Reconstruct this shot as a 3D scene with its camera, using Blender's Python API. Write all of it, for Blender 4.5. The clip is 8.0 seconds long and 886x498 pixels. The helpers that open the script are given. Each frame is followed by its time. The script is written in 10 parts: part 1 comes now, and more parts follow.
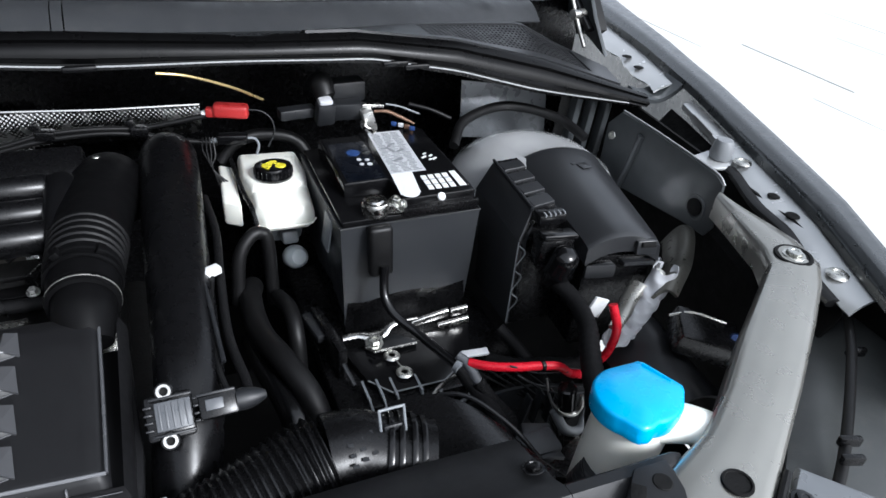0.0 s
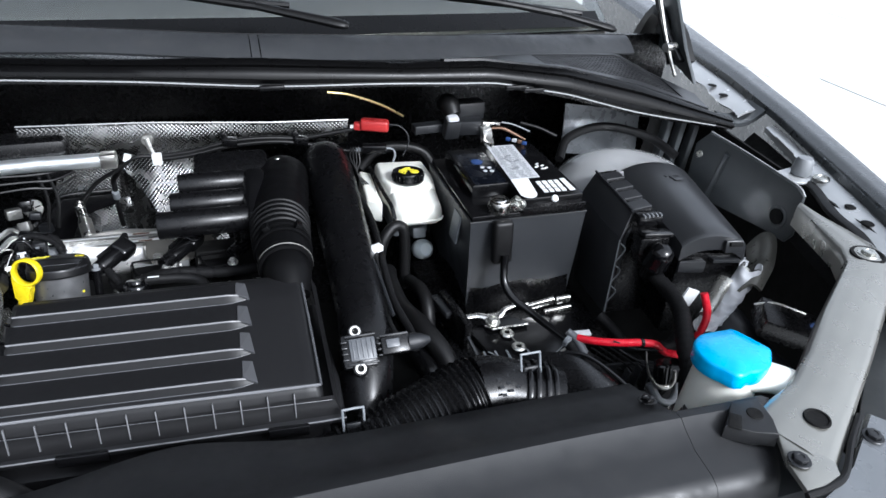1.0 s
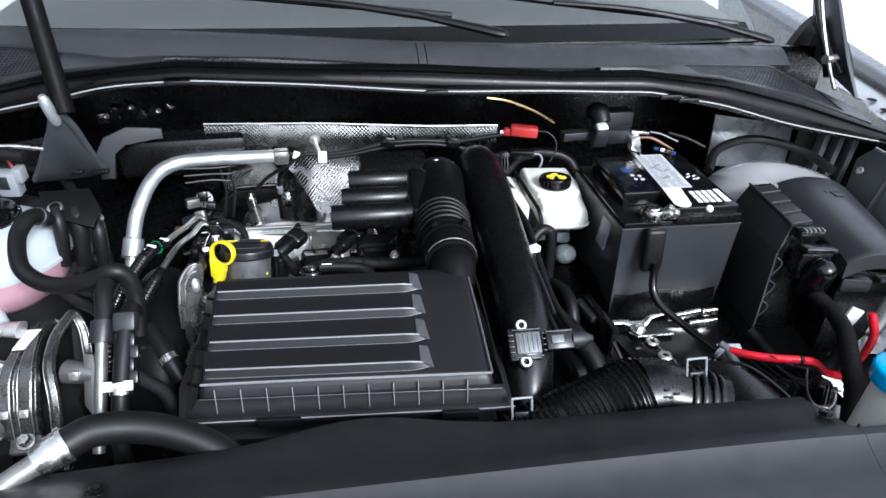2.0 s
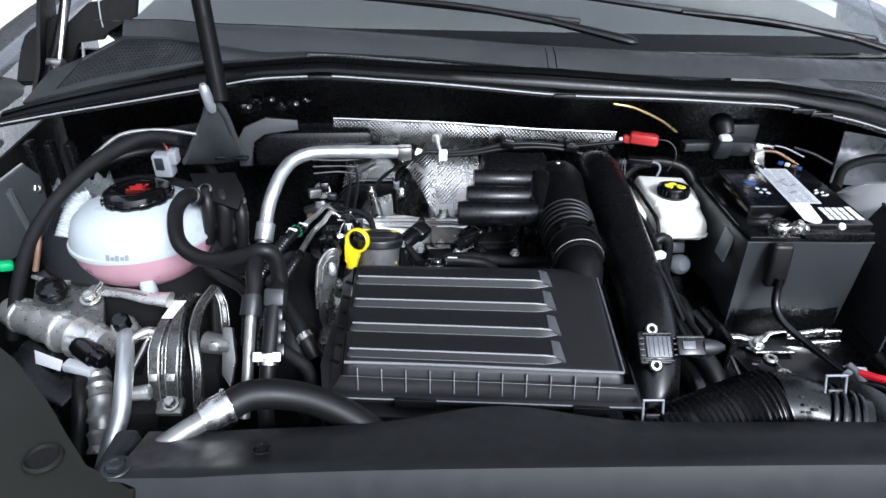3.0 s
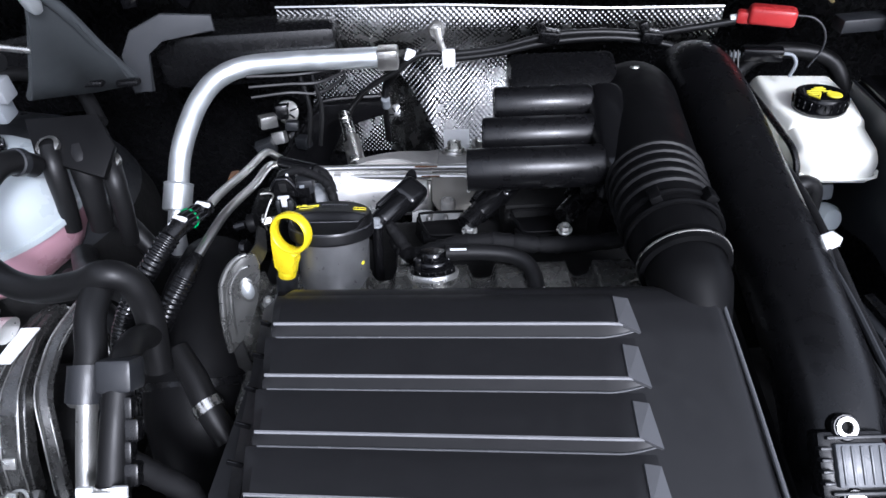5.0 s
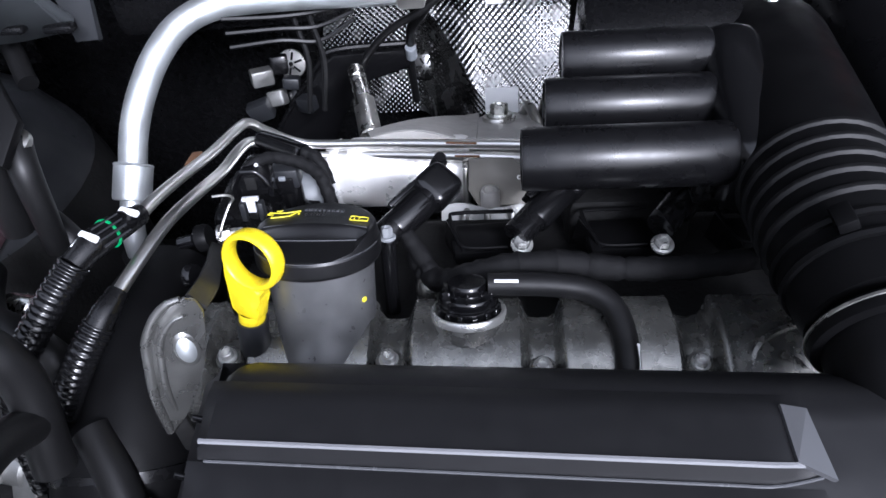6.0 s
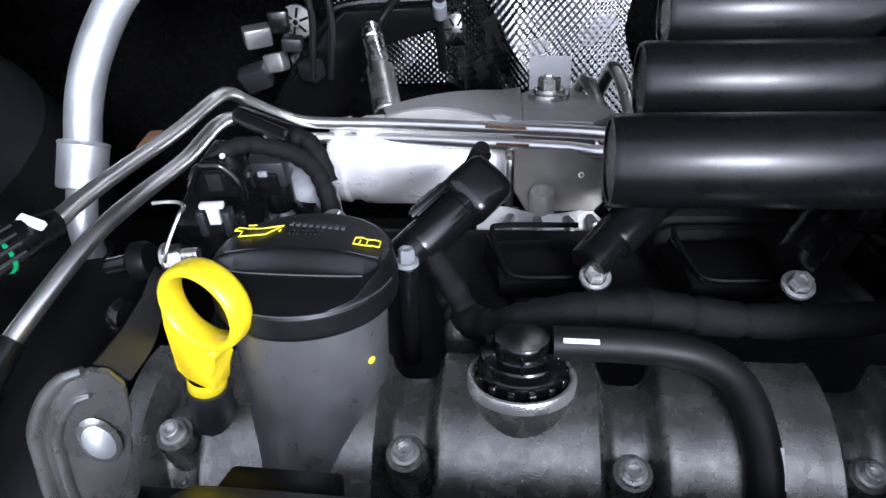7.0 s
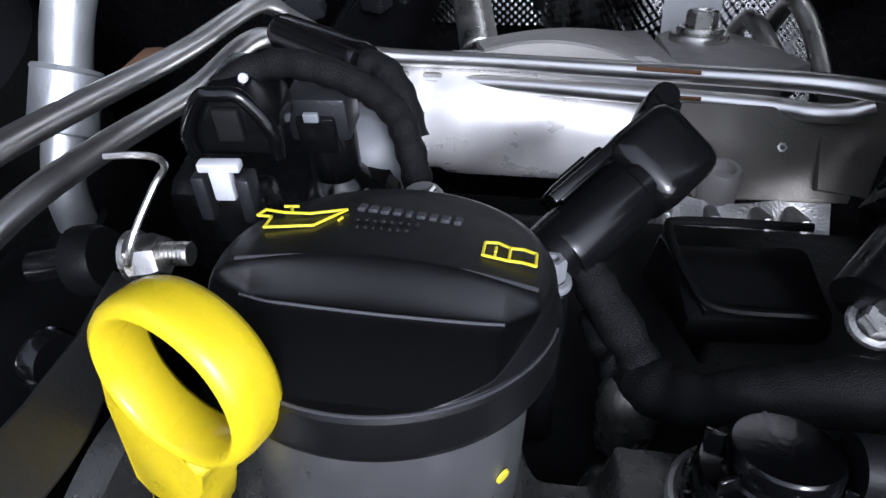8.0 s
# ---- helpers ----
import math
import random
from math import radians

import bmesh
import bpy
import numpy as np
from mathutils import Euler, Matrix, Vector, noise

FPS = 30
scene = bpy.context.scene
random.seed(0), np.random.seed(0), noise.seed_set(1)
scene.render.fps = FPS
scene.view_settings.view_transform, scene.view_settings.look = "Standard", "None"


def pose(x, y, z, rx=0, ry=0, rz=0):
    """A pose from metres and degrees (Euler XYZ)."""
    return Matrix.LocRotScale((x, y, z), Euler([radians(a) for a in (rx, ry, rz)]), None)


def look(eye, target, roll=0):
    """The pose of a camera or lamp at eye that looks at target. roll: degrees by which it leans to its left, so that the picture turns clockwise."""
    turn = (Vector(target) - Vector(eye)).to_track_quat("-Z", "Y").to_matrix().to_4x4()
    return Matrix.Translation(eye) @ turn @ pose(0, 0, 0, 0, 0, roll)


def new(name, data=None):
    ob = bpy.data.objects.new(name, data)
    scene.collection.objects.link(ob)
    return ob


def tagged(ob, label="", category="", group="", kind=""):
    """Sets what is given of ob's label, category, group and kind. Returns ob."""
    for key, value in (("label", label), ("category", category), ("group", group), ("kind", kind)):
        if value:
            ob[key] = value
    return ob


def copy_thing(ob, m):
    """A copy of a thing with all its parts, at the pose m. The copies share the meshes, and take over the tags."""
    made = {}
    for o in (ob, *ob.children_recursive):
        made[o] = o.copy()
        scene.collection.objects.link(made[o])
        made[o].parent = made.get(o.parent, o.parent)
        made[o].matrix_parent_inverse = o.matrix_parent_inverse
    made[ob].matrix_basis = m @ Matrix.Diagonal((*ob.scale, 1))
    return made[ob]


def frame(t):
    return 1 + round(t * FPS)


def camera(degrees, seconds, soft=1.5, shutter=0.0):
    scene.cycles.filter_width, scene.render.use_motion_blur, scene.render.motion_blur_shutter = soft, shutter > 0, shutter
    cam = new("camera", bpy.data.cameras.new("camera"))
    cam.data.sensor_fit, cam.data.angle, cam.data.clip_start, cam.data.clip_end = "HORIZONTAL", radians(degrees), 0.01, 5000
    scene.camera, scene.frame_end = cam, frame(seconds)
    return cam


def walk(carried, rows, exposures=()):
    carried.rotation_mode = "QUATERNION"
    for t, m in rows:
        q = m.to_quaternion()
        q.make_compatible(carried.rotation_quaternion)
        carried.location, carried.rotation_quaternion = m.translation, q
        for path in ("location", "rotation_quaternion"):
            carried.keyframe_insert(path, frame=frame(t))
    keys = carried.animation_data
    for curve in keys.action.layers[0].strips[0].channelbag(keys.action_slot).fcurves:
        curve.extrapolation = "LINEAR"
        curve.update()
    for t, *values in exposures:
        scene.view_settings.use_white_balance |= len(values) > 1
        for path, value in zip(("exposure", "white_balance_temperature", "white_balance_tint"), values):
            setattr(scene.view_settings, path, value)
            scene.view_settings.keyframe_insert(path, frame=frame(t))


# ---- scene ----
cam = camera(67.3, 8.0)
PATH = [
    (0, (-0.0472, 0.0050, 1.3456), (0.6689, 1.5043, 0.2324), 5.03),
    (0.5, (-0.1231, -0.0740, 1.3694), (0.5210, 1.4928, 0.3062), 3.54),
    (1, (-0.1768, -0.1090, 1.3787), (0.3848, 1.4982, 0.3291), 3.60),
    (1.5, (-0.2219, -0.1110, 1.3785), (0.2054, 1.5451, 0.3418), 2.78),
    (2, (-0.2620, -0.1220, 1.3777), (0.0286, 1.5669, 0.3466), 1.63),
    (3.3, (-0.3449, -0.1400, 1.3739), (-0.2828, 1.5807, 0.3564), 1.45),
    (3.5, (-0.3447, -0.1320, 1.3709), (-0.2916, 1.5893, 0.3540), 1.15),
    (4, (-0.3152, -0.0440, 1.3509), (-0.2390, 1.6668, 0.3178), 0.27),
    (4.5, (-0.2949, 0.0910, 1.3042), (-0.2278, 1.7075, 0.1284), -0.25),
    (4.7, (-0.2876, 0.1470, 1.2847), (-0.2603, 1.7190, 0.0486), -1.31),
    (5.8, (-0.2892, 0.3510, 1.1934), (-0.4383, 1.7639, -0.2143), -5.45),
    (6, (-0.2911, 0.3780, 1.1772), (-0.4506, 1.7809, -0.2393), -5.82),
    (6.5, (-0.3029, 0.4280, 1.1453), (-0.4774, 1.7990, -0.3004), -5.62),
    (7, (-0.3118, 0.4730, 1.1156), (-0.5107, 1.8140, -0.3548), -5.44),
    (7.5, (-0.3381, 0.5160, 1.0757), (-0.5701, 1.8199, -0.4230), -5.84),
    (8, (-0.3556, 0.5530, 1.0394), (-0.6551, 1.8132, -0.4845), -5.91),
]
walk(cam, [(t, look(eye, target, roll)) for t, eye, target, roll in PATH],
     exposures=[(0.0, -0.1, 5900, 10), (2.2, 0.30, 5700, 10), (3.5, 0.22, 5700, 13), (4.7, 0.20, 5650, 15), (6.0, 0.45, 5620, 17), (7.0, 0.36, 5580, 17), (8.0, -0.08, 5600, 17)])

# ---- light ----
world = bpy.data.worlds.new("overcast_sky")
scene.world = world
world.use_nodes = True
wn = world.node_tree.nodes
sky = wn.new("ShaderNodeTexSky")
sky.sky_type = "NISHITA"
sky.sun_disc = False
sky.sun_elevation = radians(35)
sky.sun_rotation = radians(152)
sky.air_density = 1.0
sky.dust_density = 6.0
hue = wn.new("ShaderNodeHueSaturation")
hue.inputs["Saturation"].default_value = 0.25
world.node_tree.links.new(sky.outputs[0], hue.inputs["Color"])
cloud = wn.new("ShaderNodeMix")      # an even veil of cloud over the sky
cloud.data_type = "RGBA"
cloud.blend_type = "ADD"
cloud.inputs[0].default_value = 1.0
cloud.inputs[7].default_value = (3.6, 3.7, 3.85, 1)
world.node_tree.links.new(hue.outputs[0], cloud.inputs[6])
world.node_tree.links.new(cloud.outputs[2], wn["Background"].inputs[0])
wn["Background"].inputs[1].default_value = 0.15
sun_data = bpy.data.lights.new("sun", "SUN")
sun_data.energy = 3.3
sun_data.angle = radians(14)
sun_data.color = (1.0, 0.985, 0.96)
sun = new("sun", sun_data)
sun.matrix_world = look((0.72, -1.20, 2.30), (-0.15, 0.6, 0.9))

# ---- materials ----


def material(name, colour, rough=0.5, metal=0.0, grain=(900.0, 0.05), blotch=(18.0, 0.15), rough_var=0.12,
             dust=0.0, coat=0.0, sss=0.0, transmission=0.0, spec=0.5, dimple=0.0):
    """Two scales of variation: fine relief from grain, colour and gloss blotches; dust lightens in patches."""
    m = bpy.data.materials.new(name)
    m.use_nodes = True
    t = m.node_tree
    b = t.nodes["Principled BSDF"]
    link = t.links.new
    co = t.nodes.new("ShaderNodeTexCoord")
    n1 = t.nodes.new("ShaderNodeTexNoise")
    n1.inputs["Scale"].default_value = blotch[0]
    n1.inputs["Detail"].default_value = 5.0
    link(co.outputs["Object"], n1.inputs["Vector"])
    mix = t.nodes.new("ShaderNodeMix")
    mix.data_type = "RGBA"
    lo = [c * (1 - blotch[1]) for c in colour]
    hi = [min(1, c * (1 + blotch[1])) for c in colour]
    mix.inputs[6].default_value = (*lo, 1)
    mix.inputs[7].default_value = (*hi, 1)
    link(n1.outputs[0], mix.inputs[0])
    out = mix.outputs[2]
    if dust:
        n3 = t.nodes.new("ShaderNodeTexNoise")
        n3.inputs["Scale"].default_value = 45.0
        n3.inputs["Detail"].default_value = 8.0
        n3.inputs["Roughness"].default_value = 0.7
        link(co.outputs["Object"], n3.inputs["Vector"])
        ramp = t.nodes.new("ShaderNodeMapRange")
        ramp.inputs[1].default_value, ramp.inputs[2].default_value = 0.52, 0.8
        ramp.inputs[4].default_value = dust
        link(n3.outputs[0], ramp.inputs[0])
        mx = t.nodes.new("ShaderNodeMix")
        mx.data_type = "RGBA"
        mx.inputs[7].default_value = (0.26, 0.24, 0.21, 1)
        link(ramp.outputs[0], mx.inputs[0])
        link(out, mx.inputs[6])
        out = mx.outputs[2]
    link(out, b.inputs["Base Color"])
    rr = t.nodes.new("ShaderNodeMapRange")
    rr.inputs[1].default_value, rr.inputs[2].default_value = 0.3, 0.7
    rr.inputs[3].default_value, rr.inputs[4].default_value = max(0.03, rough - rough_var), min(1, rough + rough_var)
    n4 = t.nodes.new("ShaderNodeTexNoise")
    n4.inputs["Scale"].default_value = blotch[0] * 3.1
    n4.inputs["Detail"].default_value = 6.0
    link(co.outputs["Object"], n4.inputs["Vector"])
    link(n4.outputs[0], rr.inputs[0])
    link(rr.outputs[0], b.inputs["Roughness"])
    b.inputs["Metallic"].default_value = metal
    b.inputs["Specular IOR Level"].default_value = spec
    if coat:
        b.inputs["Coat Weight"].default_value = coat
        b.inputs["Coat Roughness"].default_value = 0.06
    if sss:
        b.inputs["Subsurface Weight"].default_value = sss
        b.inputs["Subsurface Radius"].default_value = (0.02, 0.018, 0.015)
    if transmission:
        b.inputs["Transmission Weight"].default_value = transmission
    if grain[1]:
        n2 = t.nodes.new("ShaderNodeTexNoise")
        n2.inputs["Scale"].default_value = grain[0]
        n2.inputs["Detail"].default_value = 3.0
        link(co.outputs["Object"], n2.inputs["Vector"])
        bump = t.nodes.new("ShaderNodeBump")
        bump.inputs["Strength"].default_value = min(1.0, grain[1] * 4)
        bump.inputs["Distance"].default_value = 0.0006
        link(n2.outputs[0], bump.inputs["Height"])
        link(bump.outputs[0], b.inputs["Normal"])
    return m


BLACK = material("black_moulded_plastic", (0.0036, 0.0036, 0.0040), 0.27, grain=(2600, 0.010), blotch=(60, 0.12), rough_var=0.04, spec=0.4)
TUBE_BLACK = material("soft_sheen_black_plastic", (0.0035, 0.0035, 0.004), 0.29, grain=(2600, 0.008), blotch=(30, 0.15), rough_var=0.05, spec=0.36)
BLACK_SATIN = material("satin_black_plastic", (0.0040, 0.0040, 0.0045), 0.20, grain=(2600, 0.006), rough_var=0.05)
BLACK_GLOSS = material("glossy_black_plastic", (0.003, 0.003, 0.0035), 0.12, grain=(700, 0.01), rough_var=0.04)
RUBBER = material("black_rubber", (0.0055, 0.0055, 0.0058), 0.44, grain=(1100, 0.03), rough_var=0.06, spec=0.27)
TAPE = material("cloth_harness_tape", (0.0045, 0.0045, 0.005), 0.6, grain=(2500, 0.2), spec=0.2)
SLEEVE = material("dark_grey_battery_sleeve", (0.026, 0.028, 0.031), 0.40, grain=(1800, 0.06), blotch=(9, 0.2))
GREY_PLASTIC = material("grey_cowl_plastic", (0.031, 0.033, 0.036), 0.42, grain=(1600, 0.06), dust=0.06)
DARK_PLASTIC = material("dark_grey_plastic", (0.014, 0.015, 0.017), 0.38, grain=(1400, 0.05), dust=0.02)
SLAM = material("charcoal_slam_plastic", (0.0125, 0.013, 0.0142), 0.44, grain=(1300, 0.05), dust=0.02, spec=0.4)
PAINT = material("dark_grey_metallic_paint", (0.05, 0.055, 0.058), 0.32, 0.4, grain=(3000, 0.02), coat=0.9, dust=0.05)
INNER = material("dark_body_primer", (0.060, 0.066, 0.070), 0.45, 0.2, grain=(900, 0.01), blotch=(14, 0.2))
WING = material("bare_grey_wing_paint", (0.36, 0.355, 0.325), 0.30, 0.75, grain=(900, 0.006), blotch=(11, 0.16), rough_var=0.07, coat=0.5)
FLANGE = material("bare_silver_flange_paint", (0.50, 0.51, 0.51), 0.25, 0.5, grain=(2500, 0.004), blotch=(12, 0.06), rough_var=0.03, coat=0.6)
PANEL_GREY = material("satin_grey_painted_panel", (0.17, 0.18, 0.19), 0.3, 0.4, grain=(900, 0.01), blotch=(14, 0.25))
SENSOR_LID = material("grey_sensor_lid", (0.085, 0.09, 0.098), 0.38, grain=(1200, 0.05), blotch=(60, 0.15))
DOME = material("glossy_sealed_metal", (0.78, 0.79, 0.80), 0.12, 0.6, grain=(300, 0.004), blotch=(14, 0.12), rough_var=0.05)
BRACKET_GREY = material("beige_grey_bracket", (0.10, 0.098, 0.085), 0.35, 0.3, grain=(400, 0.05), blotch=(30, 0.25))
# near black: shade put into holes and low depths; also the bonnet lining
VOID = material("shade_and_lining_black", (0.008, 0.008, 0.008), 0.7, grain=(300, 0.3), spec=0.15)
CAST = material("cast_aluminium", (0.62, 0.62, 0.60), 0.34, 0.8, grain=(900, 0.07), blotch=(45, 0.3))
CAST_DARK = material("dull_cast_aluminium", (0.27, 0.27, 0.26), 0.38, 0.75, grain=(900, 0.09), blotch=(35, 0.4))
STEEL = material("bright_steel_pipe", (0.72, 0.71, 0.68), 0.24, 1.0, grain=(300, 0.03), blotch=(60, 0.1))
STEEL_DULL = material("dull_stainless_steel", (0.60, 0.59, 0.56), 0.34, 1.0, grain=(600, 0.06), blotch=(30, 0.15))
ALU_PIPE = material("matt_aluminium_pipe", (0.60, 0.63, 0.64), 0.42, 0.85, grain=(700, 0.06), blotch=(25, 0.1))
ZINC = material("zinc_plated_bolt", (0.62, 0.62, 0.58), 0.3, 1.0, grain=(1500, 0.08), blotch=(90, 0.2))
FOIL = material("embossed_aluminium_foil", (0.46, 0.46, 0.455), 0.24, 1.0, grain=(400, 0.03), blotch=(20, 0.12))
BRASS = material("brass_wire", (0.55, 0.42, 0.20), 0.35, 0.8, grain=(900, 0.02))
COPPER = material("copper_braid", (0.20, 0.12, 0.08), 0.4, 0.5, grain=(1500, 0.2))
RUST = material("brown_rust_stain", (0.13, 0.06, 0.025), 0.8, grain=(1500, 0.3))
WHITE_TANK = material("translucent_white_plastic", (0.40, 0.44, 0.455), 0.35, grain=(600, 0.03), sss=0.25, blotch=(10, 0.05))
CREAM_TANK = material("cream_white_plastic", (0.84, 0.84, 0.77), 0.35, grain=(600, 0.03), sss=0.2, blotch=(10, 0.06))
PINK_TANK = material("pink_coolant_in_tank", (0.42, 0.24, 0.28), 0.35, grain=(600, 0.03), sss=0.2, blotch=(14, 0.12))
WHITE = material("white_print", (0.75, 0.76, 0.76), 0.5, grain=(900, 0.02), blotch=(30, 0.05))
SILVER_LABEL = material("silver_grey_label", (0.50, 0.51, 0.53), 0.4, grain=(900, 0.03), blotch=(60, 0.15))
GREY = material("mid_grey_plastic", (0.20, 0.21, 0.22), 0.45, grain=(1200, 0.06))
SENSOR_GREY = material("pale_grey_sensor_lid", (0.20, 0.215, 0.23), 0.42, grain=(1200, 0.05), blotch=(60, 0.1))
YELLOW = material("yellow_plastic", (0.68, 0.53, 0.006), 0.30, grain=(500, 0.02), blotch=(25, 0.06), sss=0.05)
YELLOW_PRINT = material("yellow_print", (0.78, 0.68, 0.03), 0.5, grain=(900, 0.03), blotch=(60, 0.1))
RED = material("red_plastic", (0.42, 0.03, 0.03), 0.35, grain=(700, 0.03))
RED_WIRE = material("red_insulation", (0.62, 0.01, 0.025), 0.3, grain=(700, 0.03))
RED_PRINT = material("red_print", (0.30, 0.012, 0.010), 0.5, grain=(900, 0.02))
BLUE = material("sky_blue_plastic", (0.012, 0.42, 0.85), 0.28, grain=(600, 0.02), blotch=(20, 0.05), sss=0.05)
NAVY = material("navy_label", (0.003, 0.004, 0.007), 0.25, grain=(900, 0.02))
BLUE_DARK = material("blue_wire", (0.02, 0.05, 0.16), 0.4, grain=(900, 0.02))
GREEN = material("green_plastic", (0.01, 0.30, 0.10), 0.4, grain=(900, 0.02))
CONCRETE = material("pale_paving_stone", (0.62, 0.62, 0.60), 0.8, grain=(120, 0.3), blotch=(3, 0.12), dust=0.1)
# darker copy of the lifting bracket's steel, with shade put into its colour
DULL_SHEET = material("shaded_bracket_steel", (0.010, 0.010, 0.010), 0.6, 0.0, grain=(900, 0.04), blotch=(40, 0.3))
BRACKET_STEEL = material("pale_grey_sheet_steel", (0.24, 0.24, 0.23), 0.30, 0.85, grain=(900, 0.03), blotch=(30, 0.25))
MATT_CAST = material("matt_pale_cast_metal", (0.42, 0.41, 0.39), 0.5, 0.35, grain=(900, 0.05), blotch=(40, 0.2))
BEIGE_PLATE = material("heat_tinted_steel_plate", (0.13, 0.122, 0.104), 0.5, 0.3, grain=(900, 0.05), blotch=(30, 0.25))
MOUNT_CAST = material("dark_cast_mount", (0.115, 0.115, 0.112), 0.27, 0.8, grain=(900, 0.06), blotch=(40, 0.28))
STAINLESS = material("brushed_stainless_shell", (0.90, 0.89, 0.87), 0.34, 0.45, grain=(1200, 0.03), blotch=(25, 0.12))
COVER = material("matt_black_cover_plastic", (0.0068, 0.0068, 0.0076), 0.47, grain=(2600, 0.02), blotch=(40, 0.12), rough_var=0.05, spec=0.42)
SEAL = material("soft_black_seal_rubber", (0.0018, 0.0018, 0.002), 0.30, grain=(900, 0.02), rough_var=0.05, spec=0.2)
HEAD = material("dirty_cast_head_aluminium", (0.25, 0.25, 0.235), 0.24, 0.85, grain=(2200, 0.07), blotch=(60, 0.7), rough_var=0.16)
# pale tone that paints the highlight on plastic edges
EDGE = material("painted_edge_tone", (0.075, 0.077, 0.082), 0.25, grain=(2600, 0.01), rough_var=0.05)
# corner panel; also one wing's flange and channel, with shade in the colour
OLIVE = material("dark_olive_side_tone", (0.012, 0.0125, 0.010), 0.4, grain=(900, 0.03), blotch=(5, 0.3), spec=0.2)
FUSE = material("charcoal_satin_plastic", (0.020, 0.021, 0.023), 0.33, grain=(2600, 0.004), blotch=(8, 0.06), rough_var=0.04, spec=0.7)
CAP_BLACK = material("dull_black_cap_plastic", (0.0035, 0.0035, 0.0038), 0.45, grain=(1500, 0.03), spec=0.09)
FILTER_CAST = material("fine_grey_die_casting", (0.155, 0.157, 0.160), 0.38, 0.6, grain=(2600, 0.03), blotch=(55, 0.38), rough_var=0.12)
CAP_TOP = material("fine_grained_black_cap", (0.0055, 0.0055, 0.0060), 0.34, grain=(2600, 0.02), blotch=(90, 0.12), rough_var=0.05, spec=0.45)
# pale tone standing for highlights on the cap's edges and raised marks
CAP_EDGE = material("painted_cap_highlight", (0.045, 0.046, 0.050), 0.30, grain=(2600, 0.01), rough_var=0.05)
PIPE_STEEL = material("drawn_steel_tube", (0.88, 0.87, 0.84), 0.33, 1.0, grain=(900, 0.008), blotch=(40, 0.06), rough_var=0.03)
HOSE = material("ribbed_rubber_hose", (0.006, 0.006, 0.0064), 0.46, grain=(1500, 0.03), rough_var=0.06, spec=0.22)
# painted highlights for louvre, lid and fin edges, and sheen on louvre ends
LOUVRE_EDGE = material("painted_edge_highlight", (0.17, 0.172, 0.18), 0.22, grain=(2600, 0.008), rough_var=0.04, spec=0.8)
LOUVRE_END = material("painted_louvre_sheen", (0.060, 0.061, 0.065), 0.36, grain=(2600, 0.008), rough_var=0.04, spec=0.7)
SEAL_THREAD = material("pale_seal_thread", (0.30, 0.305, 0.31), 0.35, grain=(900, 0.02))
HOUSING = material("weathered_headlight_housing", (0.060, 0.064, 0.064), 0.5, grain=(700, 0.05), blotch=(9, 0.35), dust=0.10)
JOINT = material("grey_paving_joint", (0.5, 0.5, 0.48), 0.9, grain=(200, 0.3))

# ---- mesh helpers ----


def rot(rx=0, ry=0, rz=0):
    return Euler([radians(a) for a in (rx, ry, rz)]).to_matrix().to_4x4()


def thing(name, base, label, category, group="", kind="", m=None):
    """A top-level Empty at its base. m: its whole pose, for things that are built in their own axes."""
    ob = new(name)
    ob.empty_display_size = 0.02
    ob.matrix_world = m if m is not None else Matrix.Translation(base)
    return tagged(ob, label, category, group, kind)


def mesh_of(name, bm, mat, sharp=38):
    me = bpy.data.meshes.new(name)
    bmesh.ops.recalc_face_normals(bm, faces=bm.faces)
    bm.to_mesh(me)
    bm.free()
    me.shade_smooth()
    me.set_sharp_from_angle(angle=radians(sharp))
    me.materials.append(mat)
    return me


def part(name, bm, mat, parent, label="", local=False, sharp=38):
    """Links a bmesh as one mesh under a thing or a part. Its vertices are in the world unless local."""
    if not local:
        bpy.context.view_layer.update()
        bm.transform(parent.matrix_world.inverted())
    ob = new(name, mesh_of(name, bm, mat, sharp))
    ob.parent = parent
    return tagged(ob, label)


def single(name, bm, mat, label, category, group="", kind="", sharp=38):
    """A thing that is one mesh, with its origin at its base."""
    lo = Vector((min(v.co.x for v in bm.verts) + max(v.co.x for v in bm.verts),
                 min(v.co.y for v in bm.verts) + max(v.co.y for v in bm.verts),
                 2 * min(v.co.z for v in bm.verts))) / 2
    bm.transform(Matrix.Translation(-lo))
    ob = new(name, mesh_of(name, bm, mat, sharp))
    ob.location = lo
    return tagged(ob, label, category, group, kind)


def box(c, s, r=(0, 0, 0), bev=0.002, bm=None, taper=1.0, seg=2):
    """A bevelled box; taper narrows its top."""
    bm = bm or bmesh.new()
    got = bmesh.ops.create_cube(bm, size=1.0)["verts"]
    for v in got:
        k = taper if v.co.z > 0 else 1.0
        v.co = Vector((v.co.x * s[0] * k, v.co.y * s[1] * k, v.co.z * s[2]))
    if bev:
        edges = list({e for v in got for e in v.link_edges})
        out = bmesh.ops.bevel(bm, geom=edges, offset=min(bev, 0.45 * min(s)), segments=seg, profile=0.5, affect="EDGES")
        got = list({v for f in out["faces"] for v in f.verts} | {v for v in got if v.is_valid})
    m = Matrix.Translation(c) @ rot(*r)
    bmesh.ops.transform(bm, matrix=m, verts=got)
    return bm


